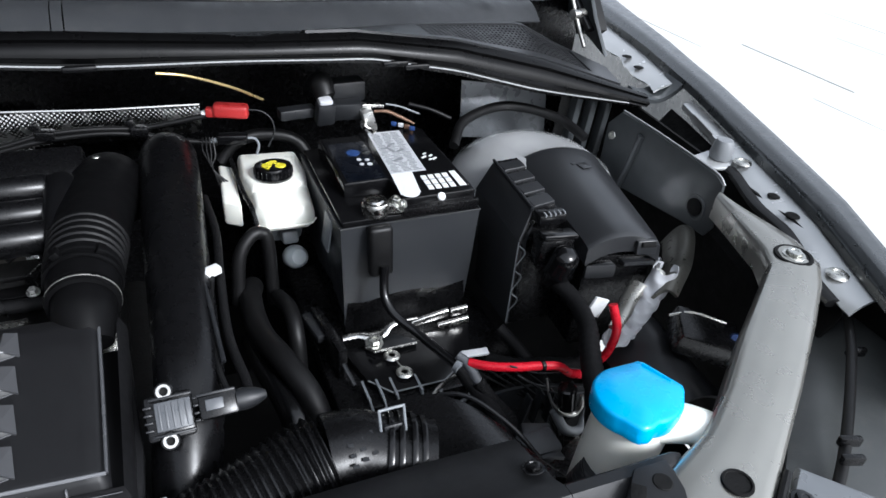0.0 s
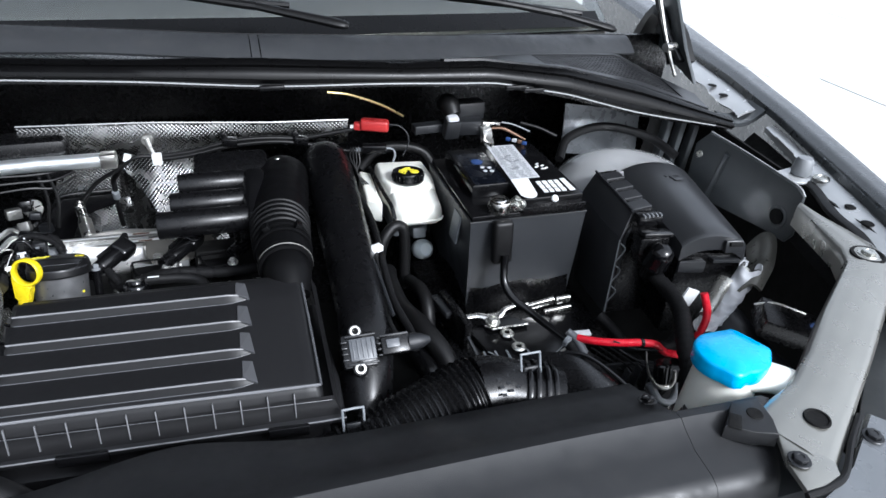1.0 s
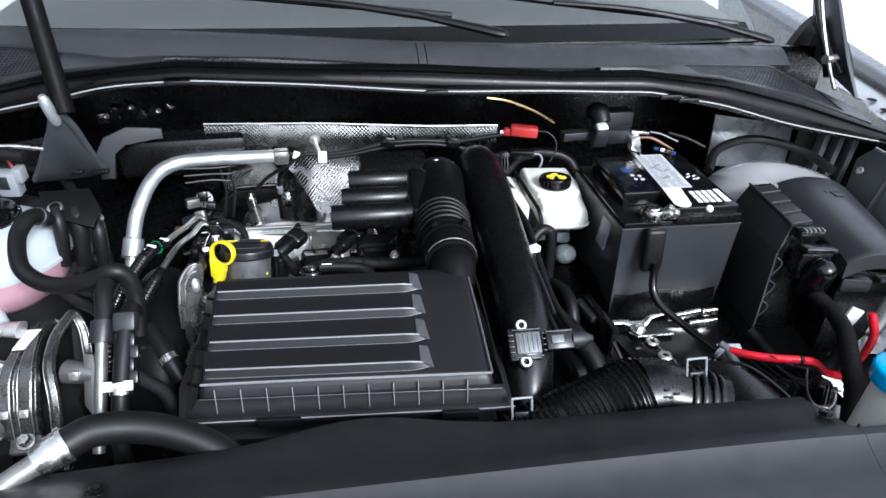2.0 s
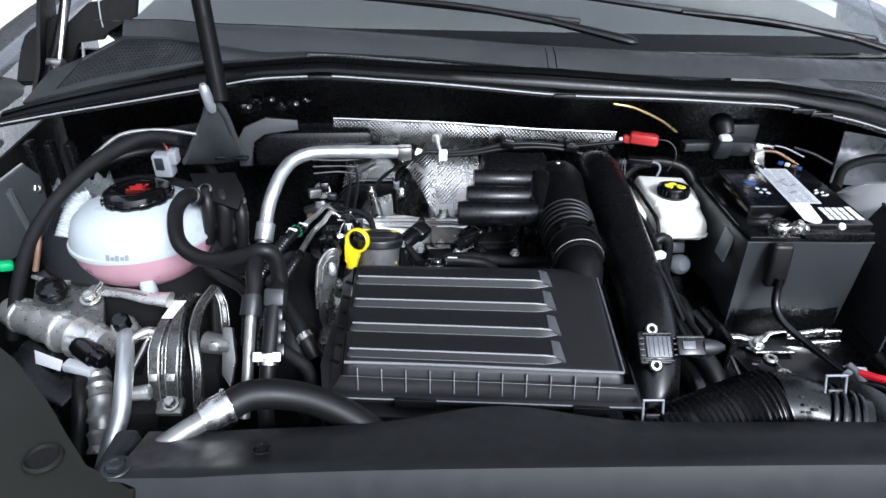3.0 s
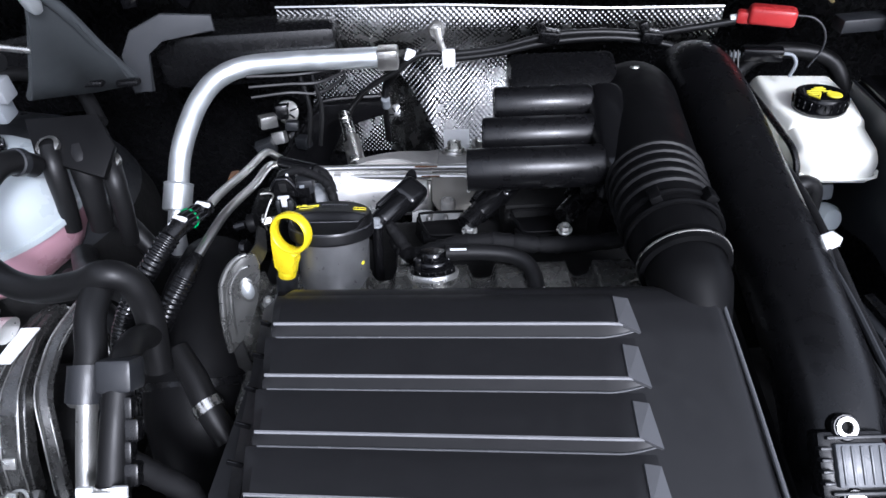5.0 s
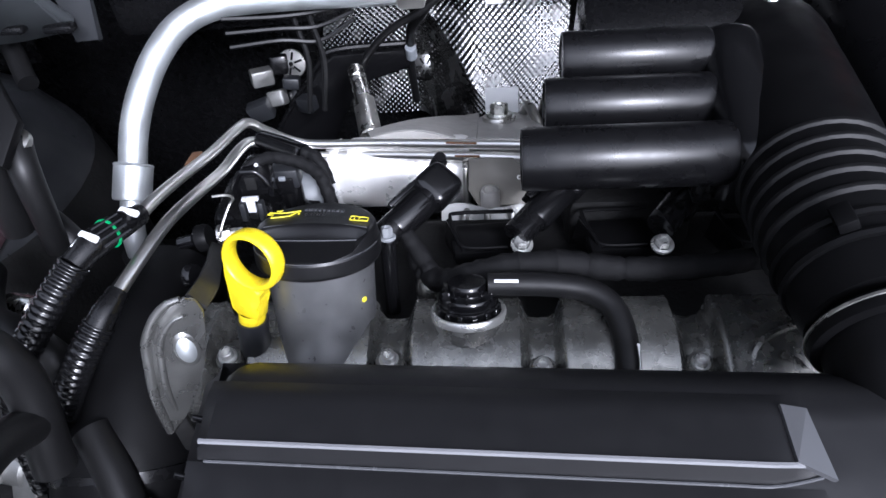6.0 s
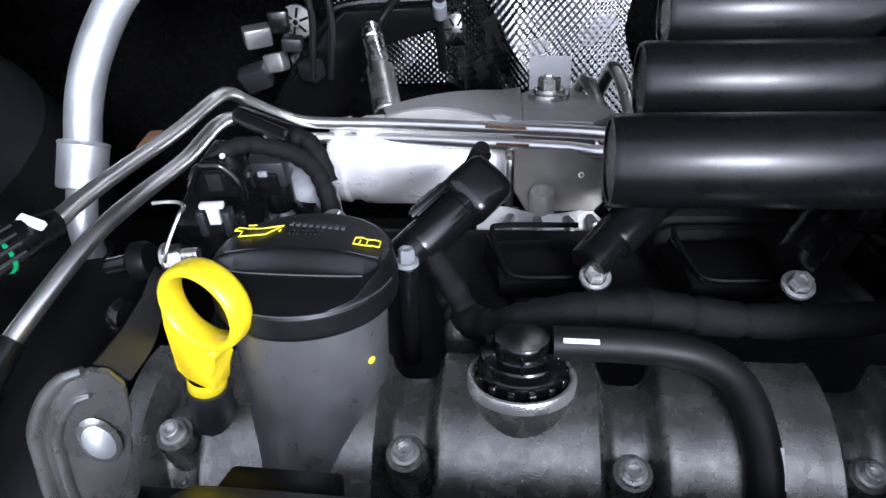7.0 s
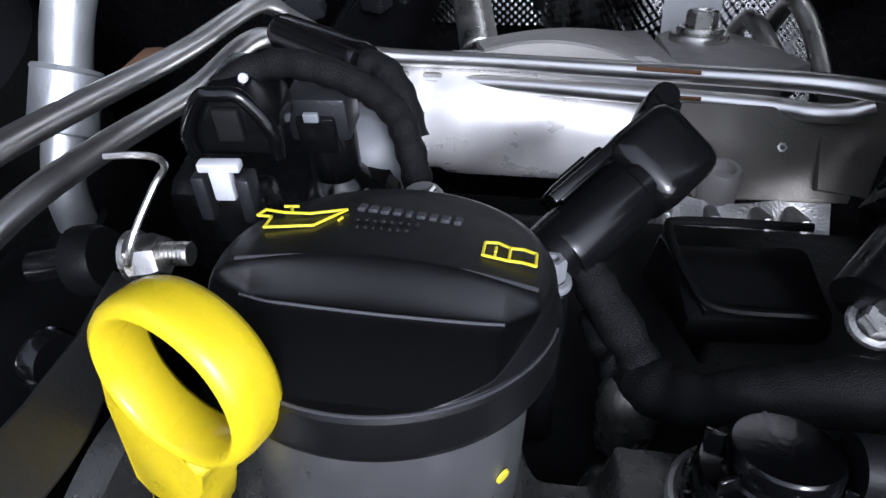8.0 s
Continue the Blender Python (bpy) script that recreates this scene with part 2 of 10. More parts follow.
def curve_points(pts, steps):
    """Catmull-Rom through pts."""
    p = [Vector(q) for q in pts]
    p = [2 * p[0] - p[1]] + p + [2 * p[-1] - p[-2]]
    out = []
    for i in range(1, len(p) - 2):
        for k in range(steps):
            t = k / steps
            a, b, c, d = p[i - 1:i + 3]
            out.append(0.5 * (2 * b + (c - a) * t + (2 * a - 5 * b + 4 * c - d) * t * t + (3 * b - a - 3 * c + d) * t ** 3))
    return out + [p[-2]]


def tube(pts, r, seg=14, steps=6, bm=None, cap=True, shape=None, squash=1.0):
    """A round hose along pts. r: one radius or one a point; shape(s, length): a factor along its length in metres."""
    bm = bm or bmesh.new()
    n = len(pts)
    line = curve_points(pts, steps) if steps > 1 else [Vector(q) for q in pts]
    rs = r if isinstance(r, (list, tuple)) else [r] * n
    total = sum((b - a).length for a, b in zip(line, line[1:]))
    side = None
    s = 0.0
    rings = []
    for i, q in enumerate(line):
        d = (line[min(i + 1, len(line) - 1)] - line[max(i - 1, 0)]).normalized()
        if side is None:
            side = d.cross(Vector((0, 0, 1)) if abs(d.z) < 0.9 else Vector((0, 1, 0))).normalized()
        side = (side - d * side.dot(d)).normalized()
        up = side.cross(d)
        if i:
            s += (q - line[i - 1]).length
        f = i / max(1, len(line) - 1) * (n - 1)
        k = min(int(f), n - 2)
        rad = rs[k] + (rs[k + 1] - rs[k]) * (f - k)
        if shape:
            rad *= shape(s, total)
        rings.append([bm.verts.new(q + rad * (math.cos(a) * side + squash * math.sin(a) * up)) for a in
                      (2 * math.pi * j / seg for j in range(seg))])
    for a, b in zip(rings, rings[1:]):
        for j in range(seg):
            bm.faces.new((a[j], a[(j + 1) % seg], b[(j + 1) % seg], b[j]))
    if cap:
        bm.faces.new(rings[0][::-1])
        bm.faces.new(rings[-1])
    return bm


def ribbed(pts, r, pitch, depth, seg=24, fine=4, bm=None, span=(0.0, 1.0)):
    """A corrugated hose: rings at pitch metres, within a share of its length."""
    length = sum((Vector(b) - Vector(a)).length for a, b in zip(pts, pts[1:]))
    steps = max(4, int(length / pitch * fine / (len(pts) - 1)))
    rad = sum(r) / len(r) if isinstance(r, (list, tuple)) else r

    def wave(s, total):
        u = s / total
        if u < span[0] or u > span[1]:
            return 1.0
        return 1.0 + depth / rad * (0.5 + 0.5 * math.sin(2 * math.pi * s / pitch))
    return tube(pts, r, seg, steps, bm, shape=wave)


def lathe(profile, m=None, seg=32, bm=None):
    """Turns (radius, height) pairs about z, then sets it at the pose m."""
    bm = bm or bmesh.new()
    m = m if m is not None else Matrix()
    rings = []
    for r, h in profile:
        if r < 1e-6:
            rings.append([bm.verts.new(m @ Vector((0, 0, h)))])
        else:
            rings.append([bm.verts.new(m @ Vector((r * math.cos(2 * math.pi * j / seg), r * math.sin(2 * math.pi * j / seg), h)))
                          for j in range(seg)])
    for a, b in zip(rings, rings[1:]):
        for j in range(seg):
            k = (j + 1) % seg
            if len(a) == 1 and len(b) == 1:
                continue
            if len(a) == 1:
                bm.faces.new((a[0], b[k], b[j]))
            elif len(b) == 1:
                bm.faces.new((a[j], a[k], b[0]))
            else:
                bm.faces.new((a[j], a[k], b[k], b[j]))
    return bm


def along(p, d, spin=0):
    """The pose at p whose z runs along d."""
    q = Vector(d).normalized().to_track_quat("Z", "Y").to_matrix().to_4x4()
    return Matrix.Translation(p) @ q @ rot(0, 0, spin)


def rod(a, b, r, r2=None, seg=16, bev=0.0, bm=None):
    """A straight round bar from a to b."""
    a, b = Vector(a), Vector(b)
    h = (b - a).length
    r2 = r if r2 is None else r2
    e = min(bev, 0.4 * h, 0.8 * min(r, r2))
    prof = [(0, 0), (r - e, 0), (r, e), (r2, h - e), (r2 - e, h), (0, h)] if e else [(0, 0), (r, 0), (r2, h), (0, h)]
    return lathe(prof, along(a, b - a), seg, bm)


def plate(poly, thick, bev=0.001, bm=None, down=None):
    """A sheet from a flat outline in the world, thickened along its normal (or along down)."""
    bm = bm or bmesh.new()
    pts = [Vector(p) for p in poly]
    nrm = Vector()
    for a, b in zip(pts, pts[1:] + pts[:1]):
        nrm += a.cross(b)
    nrm = Vector(down) if down else -nrm.normalized() * 1.0
    off = nrm.normalized() * thick
    top = [bm.verts.new(p) for p in pts]
    low = [bm.verts.new(p + off) for p in pts]
    faces = [bm.faces.new(top), bm.faces.new(low[::-1])]
    n = len(pts)
    for i in range(n):
        faces.append(bm.faces.new((top[i], low[i], low[(i + 1) % n], top[(i + 1) % n])))
    if bev:
        bmesh.ops.bevel(bm, geom=list({e for f in faces[:2] for e in f.edges}), offset=min(bev, 0.4 * thick), segments=2, profile=0.5, affect="EDGES")
    return bm


def sheet(f, nu, nv, thick=0.0, bm=None):
    """A surface f(u, v), u and v from 0 to 1, thickened downwards along its normals."""
    bm = bm or bmesh.new()
    g = [[Vector(f(i / nu, j / nv)) for j in range(nv + 1)] for i in range(nu + 1)]
    top = [[bm.verts.new(q) for q in row] for row in g]
    for i in range(nu):
        for j in range(nv):
            bm.faces.new((top[i][j], top[i + 1][j], top[i + 1][j + 1], top[i][j + 1]))
    if thick:
        low = []
        for i in range(nu + 1):
            row = []
            for j in range(nv + 1):
                du = g[min(i + 1, nu)][j] - g[max(i - 1, 0)][j]
                dv = g[i][min(j + 1, nv)] - g[i][max(j - 1, 0)]
                row.append(bm.verts.new(g[i][j] - thick * du.cross(dv).normalized()))
            low.append(row)
        for i in range(nu):
            for j in range(nv):
                bm.faces.new((low[i][j], low[i][j + 1], low[i + 1][j + 1], low[i + 1][j]))
        ring_t = [top[i][0] for i in range(nu)] + [top[nu][j] for j in range(nv)] + [top[i][nv] for i in range(nu, 0, -1)] + [top[0][j] for j in range(nv, 0, -1)]
        ring_l = [low[i][0] for i in range(nu)] + [low[nu][j] for j in range(nv)] + [low[i][nv] for i in range(nu, 0, -1)] + [low[0][j] for j in range(nv, 0, -1)]
        for i in range(len(ring_t)):
            k = (i + 1) % len(ring_t)
            bm.faces.new((ring_t[i], ring_l[i], ring_l[k], ring_t[k]))
    return bm


def lerp(table, x):
    """Reads y at x from (x, y) pairs."""
    if x <= table[0][0]:
        return table[0][1]
    for (a, ya), (b, yb) in zip(table, table[1:]):
        if x <= b:
            return ya + (yb - ya) * (x - a) / (b - a)
    return table[-1][1]


def extrude_x(profile, xs, shift=None, bm=None, close=True):
    """A (y, z) profile carried along x through the stations xs; shift(x, y, z) bends it."""
    bm = bm or bmesh.new()
    rings = []
    for x in xs:
        rings.append([bm.verts.new(shift(x, y, z) if shift else (x, y, z)) for y, z in profile])
    n = len(profile)
    for a, b in zip(rings, rings[1:]):
        for j in range(n if close else n - 1):
            k = (j + 1) % n
            bm.faces.new((a[j], b[j], b[k], a[k]))
    if close:
        bm.faces.new(rings[0])
        bm.faces.new(rings[-1][::-1])
    return bm


def bolt_head(p, d, r=0.006, h=0.006, parent=None, washer=True, mat=None, name="bolt", socket=False):
    """A hexagon bolt head with its washer, at p, pointing along d."""
    bm = lathe([(0, 0), (r * 1.45, 0), (r * 1.5, h * 0.12), (r * 1.4, h * 0.25), (r * 1.05, h * 0.27)] if washer else [(0, 0), (r, 0)],
               along(p, d), 20)
    if socket:
        lathe([(r * 1.02, h * 0.2), (r * 1.02, h * 0.95), (r * 0.92, h), (r * 0.62, h), (r * 0.6, h * 0.5), (0, h * 0.45)], along(p, d), 20, bm)
    else:
        lathe([(r, h * 0.2), (r, h * 0.9), (r * 0.85, h), (r * 0.5, h), (r * 0.42, h * 0.85), (0, h * 0.85)], along(p, d), 6, bm)
    if parent is None:
        return bm
    return part(name, bm, mat or ZINC, parent)

# ---- the car's body round the bay ----
MID = -0.15            # the car's middle line
SEAL_Z = [(-0.95, 1.02), (-0.85, 1.04), (-0.77, 1.054), (-0.63, 1.08), (-0.55, 1.097), (-0.45, 1.10), (-0.3, 1.092), (-0.12, 1.077),
          (0.05, 1.074), (0.21, 1.067), (0.33, 1.044), (0.47, 1.005), (0.63, 0.973), (0.70, 0.955)]
COWL_Z = [(-0.95, 1.03), (-0.876, 1.053), (-0.766, 1.079), (-0.626, 1.109), (-0.467, 1.123), (-0.308, 1.115), (-0.14, 1.111), (0.06, 1.098),
          (0.19, 1.096), (0.33, 1.078), (0.47, 1.044), (0.65, 0.985), (0.70, 0.97)]
COWL_BACK_Z = [(-0.95, 1.15), (-0.73, 1.165), (-0.47, 1.148), (-0.14, 1.135), (0.1, 1.121), (0.45, 1.112), (0.70, 1.08)]
WING_X = [(0.10, 0.50), (0.313, 0.590), (0.45, 0.650), (0.615, 0.697), (0.785, 0.745), (0.97, 0.783), (1.13, 0.805), (1.6, 0.87), (3.0, 0.95)]
WING_W = [(0.3, 0.60), (0.6, 0.70), (0.85, 0.72), (1.13, 0.95), (1.4, 1.2)]


def mirror_x(bm):
    """The same on the other side of the car."""
    for v in bm.verts:
        v.co.x = 2 * MID - v.co.x
    bmesh.ops.reverse_faces(bm, faces=bm.faces)
    return bm


# ground: one sheet to the horizon, with pale slabs beside the car
single("ground", plate([(-60, -60, -0.006), (60, -60, -0.006), (60, 60, -0.006), (-60, 60, -0.006)], 0.2, 0), JOINT,
       "pale grey paved ground round the parked car", "ground", kind="structure")
ground = bpy.data.objects["ground"]
slab = bmesh.new()
box((0, 0, -0.021), (0.995, 0.995, 0.05), bev=0.003, bm=slab, seg=1)
slab_mesh = mesh_of("paving_slab", slab, CONCRETE)
bpy.context.view_layer.update()
for i in range(-5, 8):
    for j in range(-2, 8):
        x, y = 1.0 * i + 0.38 * (j % 2) + 0.15, 1.0 * j + 0.2
        s = new("paving_slab", slab_mesh)
        s.parent = ground
        s.matrix_world = pose(x, y, random.uniform(0.0, 0.004), random.uniform(-0.15, 0.15), random.uniform(-0.15, 0.15), random.uniform(-0.1, 0.1))

# added wall, out of view: blocks sky light to darken reflections on this side
RENDER = material("dark_rough_wall_render", (0.055, 0.052, 0.048), 0.85, grain=(120, 0.3), blotch=(2, 0.25), dust=0.1)
single("unseen_shade_wall", box((-4.6, 1.5, 2.1), (0.24, 16.0, 4.2), bev=0.02), RENDER, "unseen dark wall, added to block sky light", "wall", kind="structure")

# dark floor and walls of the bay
# added closer under the bay, its near black standing for deep shade
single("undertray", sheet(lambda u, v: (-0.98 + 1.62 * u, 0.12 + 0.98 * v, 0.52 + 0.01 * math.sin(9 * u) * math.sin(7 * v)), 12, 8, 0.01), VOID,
       "near-black tray closing the bay under the engine", "undertray", kind="structure")
single("bulkhead", sheet(lambda u, v: (-0.98 + 1.66 * u, 1.055 + 0.012 * math.sin(14 * u) * math.sin(5 * v), 0.5 + 0.57 * v), 30, 12, 0.01), BLACK,
       "black sound-insulated bulkhead behind the engine", "bulkhead", kind="structure")


def shelf(u, v):
    x = -0.95 + 1.62 * u
    return (x, 0.812 + 0.25 * v, lerp(SEAL_Z, x) - 0.006 - 0.03 * v)


single("bulkhead_shelf", sheet(lambda u, v: shelf(1 - u, v), 40, 4, 0.006), BLACK, "black shelf under the cowl seal", "bulkhead", kind="structure")

# rubber seal along the cowl's front edge: a soft bulb over a flat lip, with a pale thread at its foot
seal = thing("bonnet_seal", (MID, 0.8, 1.05), "black rubber bonnet seal along the cowl edge", "seal", kind="structure")
xs = [-0.93 + 0.02 * i for i in range(81)]


def seal_bend(x, y, z):
    low, high = lerp(SEAL_Z, x) + 0.002, lerp(COWL_Z, x) + 0.004
    return (x, 0.802 + y, low + (high - low) * z)


part("seal_lip", extrude_x([(-0.004, 0.0), (0.006, 0.0), (0.010, 0.3), (0.016, 0.96), (0.010, 1.03), (0.004, 0.98), (-0.001, 0.86), (0.001, 0.74), (-0.003, 0.66), (-0.007, 0.50), (-0.008, 0.34), (-0.005, 0.20), (-0.003, 0.12)], xs, seal_bend), SEAL, seal, sharp=30)
part("seal_edge", tube([(x, 0.797, lerp(SEAL_Z, x) + 0.003) for x in xs[::3]], 0.0011, 8, 3), SEAL_THREAD, seal, "thin pale lower edge")
for x in (-0.47, -0.12, 0.24, 0.27):
    part("seal_clip", box((x, 0.796, lerp(SEAL_Z, x) + 0.002), (0.034, 0.008, 0.007), bev=0.002), BLACK_SATIN, seal)

# cowl panel: a pale band that sweeps back at both ends, above a dark perforated triangle
cowl = thing("cowl_panel", (MID, 0.85, 1.1), "grey plastic cowl panel below the windscreen", "cowl", kind="structure")
LOW_Y = [(-0.86, 0.99), (-0.80, 0.97), (-0.718, 0.935), (-0.645, 0.89), (-0.55, 0.84), (-0.48, 0.828), (0.08, 0.828), (0.155, 0.84), (0.288, 0.88), (0.42, 0.93), (0.557, 0.97)]
LOW_Z = [(-0.86, 1.099), (-0.80, 1.1105), (-0.718, 1.118), (-0.55, 1.1206), (-0.48, 1.1265), (-0.33, 1.1215), (-0.106, 1.104), (0.08, 1.0985), (0.155, 1.0933), (0.288, 1.0847), (0.42, 1.069), (0.557, 1.054)]
TOP_Y = [(-0.80, 0.99), (-0.719, 0.95), (-0.647, 0.91), (-0.557, 0.885), (-0.48, 0.876), (-0.17, 0.876), (0.095, 0.885), (0.195, 0.90), (0.3135, 0.94), (0.4427, 0.98), (0.5533, 1.01)]
TOP_Z = [(-0.80, 1.130), (-0.719, 1.1395), (-0.557, 1.148), (-0.48, 1.148), (-0.33, 1.139), (-0.17, 1.128), (0.095, 1.117), (0.195, 1.1117), (0.3135, 1.0998), (0.4427, 1.0877), (0.5533, 1.0764)]


def cowl_skin(x, v):
    y0, y1, z0, z1 = lerp(LOW_Y, x), lerp(TOP_Y, x), lerp(LOW_Z, x), lerp(TOP_Z, x)
    return (x, y0 + (y1 - y0) * v, z0 + (z1 - z0) * math.sin(v * math.pi / 2))


part("front_panel", sheet(lambda u, v: cowl_skin(0.55 - 0.678 * u, v), 48, 6, 0.004), GREY_PLASTIC, cowl)
part("front_panel", sheet(lambda u, v: cowl_skin(-0.142 - 0.66 * u, v), 48, 6, 0.004), GREY_PLASTIC, cowl)
part("joint_strip", sheet(lambda u, v: Vector(cowl_skin(-0.1295 - 0.011 * u, v)) + Vector((0, -0.0005, 0.0008)), 2, 6, 0.003), GREY_PLASTIC, cowl)
part("trough", sheet(lambda u, v: (0.55 - 1.40 * u, lerp(TOP_Y, 0.55 - 1.40 * u) - 0.003 + 0.15 * v, lerp(TOP_Z, 0.55 - 1.40 * u) + 0.002 - 0.06 * math.sin(v * 2.2)), 30, 8, 0.004), BLACK, cowl)


def side_grille(side):
    """The perforated triangle at one end of the cowl: crossed bars over a dark tray."""
    def skin(u, v):
        x = 0.13 + 0.49 * u if side > 0 else -0.49 - 0.41 * u
        front = Vector((x, 0.816, lerp(COWL_Z, x) + 0.003))
        if side > 0:
            k = max(0.0, (x - 0.50) / 0.12)
            back = Vector((x, lerp(LOW_Y, x) - 0.11 * k, lerp(LOW_Z, x) - 0.045 * k))
        else:
            k = max(0.0, (-0.80 - x) / 0.10)
            back = Vector((x, lerp(LOW_Y, x) - 0.08 * k, lerp(LOW_Z, x) - 0.03 * k))
        return front.lerp(back, v)

    def flat(f, nu, nv, t, bm=None):
        return sheet((lambda u, v: f(1 - u, v)) if side > 0 else f, nu, nv, t, bm)
    tray = flat(lambda u, v: skin(u, v) - Vector((0, 0, 0.008)), 24, 6, 0.003)
    rim = flat(lambda u, v: skin(u, 0.14 * v), 30, 2, 0.004)
    flat(lambda u, v: skin(u, 0.93 + 0.07 * v), 30, 1, 0.004, rim)
    flat(lambda u, v: skin(0.34 * u, v), 12, 8, 0.004, rim)
    flat(lambda u, v: skin(0.90 + 0.10 * u, v), 4, 8, 0.004, rim)
    bars = bmesh.new()
    for k in range(36):
        u0 = 0.345 + 0.555 * k / 36
        flat(lambda u, v: skin(u0 + 0.0085 * u, 0.14 + 0.79 * v) + Vector((0, 0, -0.001)), 1, 5, 0.003, bars)
    for k in range(11):
        v0 = 0.14 + 0.79 * (k + 0.5) / 11
        flat(lambda u, v: skin(0.34 + 0.56 * u, v0 + 0.038 * v) + Vector((0, 0, -0.001)), 14, 1, 0.003, bars)
    for name, bm, mat, label in (("grille_tray", tray, BLACK, ""), ("grille_rim", rim, FUSE, ""), ("grille_mesh", bars, SLAM, "perforated air grille")):
        part(name, bm, mat, cowl, label)


side_grille(1)
side_grille(-1)

# windscreen, dashboard and wipers
GLASS = material("tinted_windscreen_glass", (0.75, 0.80, 0.80), 0.02, grain=(0, 0), rough_var=0.0, transmission=1.0, blotch=(5, 0.02))
glass = single("windscreen", sheet(lambda u, v: (-0.86 + 1.44 * u, 1.012 + 0.75 * v - 0.1 * (2 * u - 1) ** 2 * -1, 1.085 + 0.46 * v - 0.02 * (2 * u - 1) ** 2), 20, 6, 0.005), GLASS,
               "tinted windscreen above the cowl", "windscreen", kind="structure")
glass.visible_shadow = False
frit = sheet(lambda u, v: (-0.84 + 1.40 * u, 1.012 + 0.036 * v + 0.1 * (2 * u - 1) ** 2, 1.092 + 0.022 * v - 0.02 * (2 * u - 1) ** 2), 20, 3, 0.0)
single("windscreen_frit", frit, SEAL, "black border strip at the foot of the windscreen", "trim", kind="structure")
DASH = material("beige_grey_dashboard", (0.15, 0.142, 0.122), 0.8, grain=(800, 0.2))
single("dashboard", sheet(lambda u, v: (-0.9 + 1.5 * u, 1.16 + 0.7 * v, 1.06 + 0.03 * math.sin(3 * v)), 8, 6, 0.03), DASH,
       "beige grey dashboard behind the windscreen", "dashboard", kind="structure")


def wiper(a, b, c, d, label):
    w = thing("wiper", a, label, "wiper", group="windscreen wipers")
    a, b, c, d = (Vector(p) for p in (a, b, c, d))
    part("arm_end", tube([a, a.lerp(b, 0.15), b], [0.006, 0.012, 0.009], 12, 5, squash=0.6), RUBBER, w)
    part("arm", tube([b, b.lerp(c, 0.5) + Vector((0, 0, 0.006)), c], [0.009, 0.007, 0.006], 10, 5, squash=0.7), RUBBER, w)
    part("blade", tube([b + Vector((0.05, 0.02, -0.004)), b.lerp(d, 0.5) + Vector((0, 0, 0.003)), d], [0.006, 0.008, 0.004], 8, 8, squash=0.8), RUBBER, w)


wiper((0.003, 0.885, 1.137), (-0.125, 0.925, 1.158), (-0.42, 0.99, 1.175), (-0.70, 1.06, 1.19), "black wiper arm parked on the cowl, near the middle")
wiper((0.475, 0.925, 1.112), (0.37, 0.935, 1.138), (0.10, 0.98, 1.165), (-0.15, 1.04, 1.185), "black wiper arm parked at the cowl's end")

# wings, their inner flanges and gussets


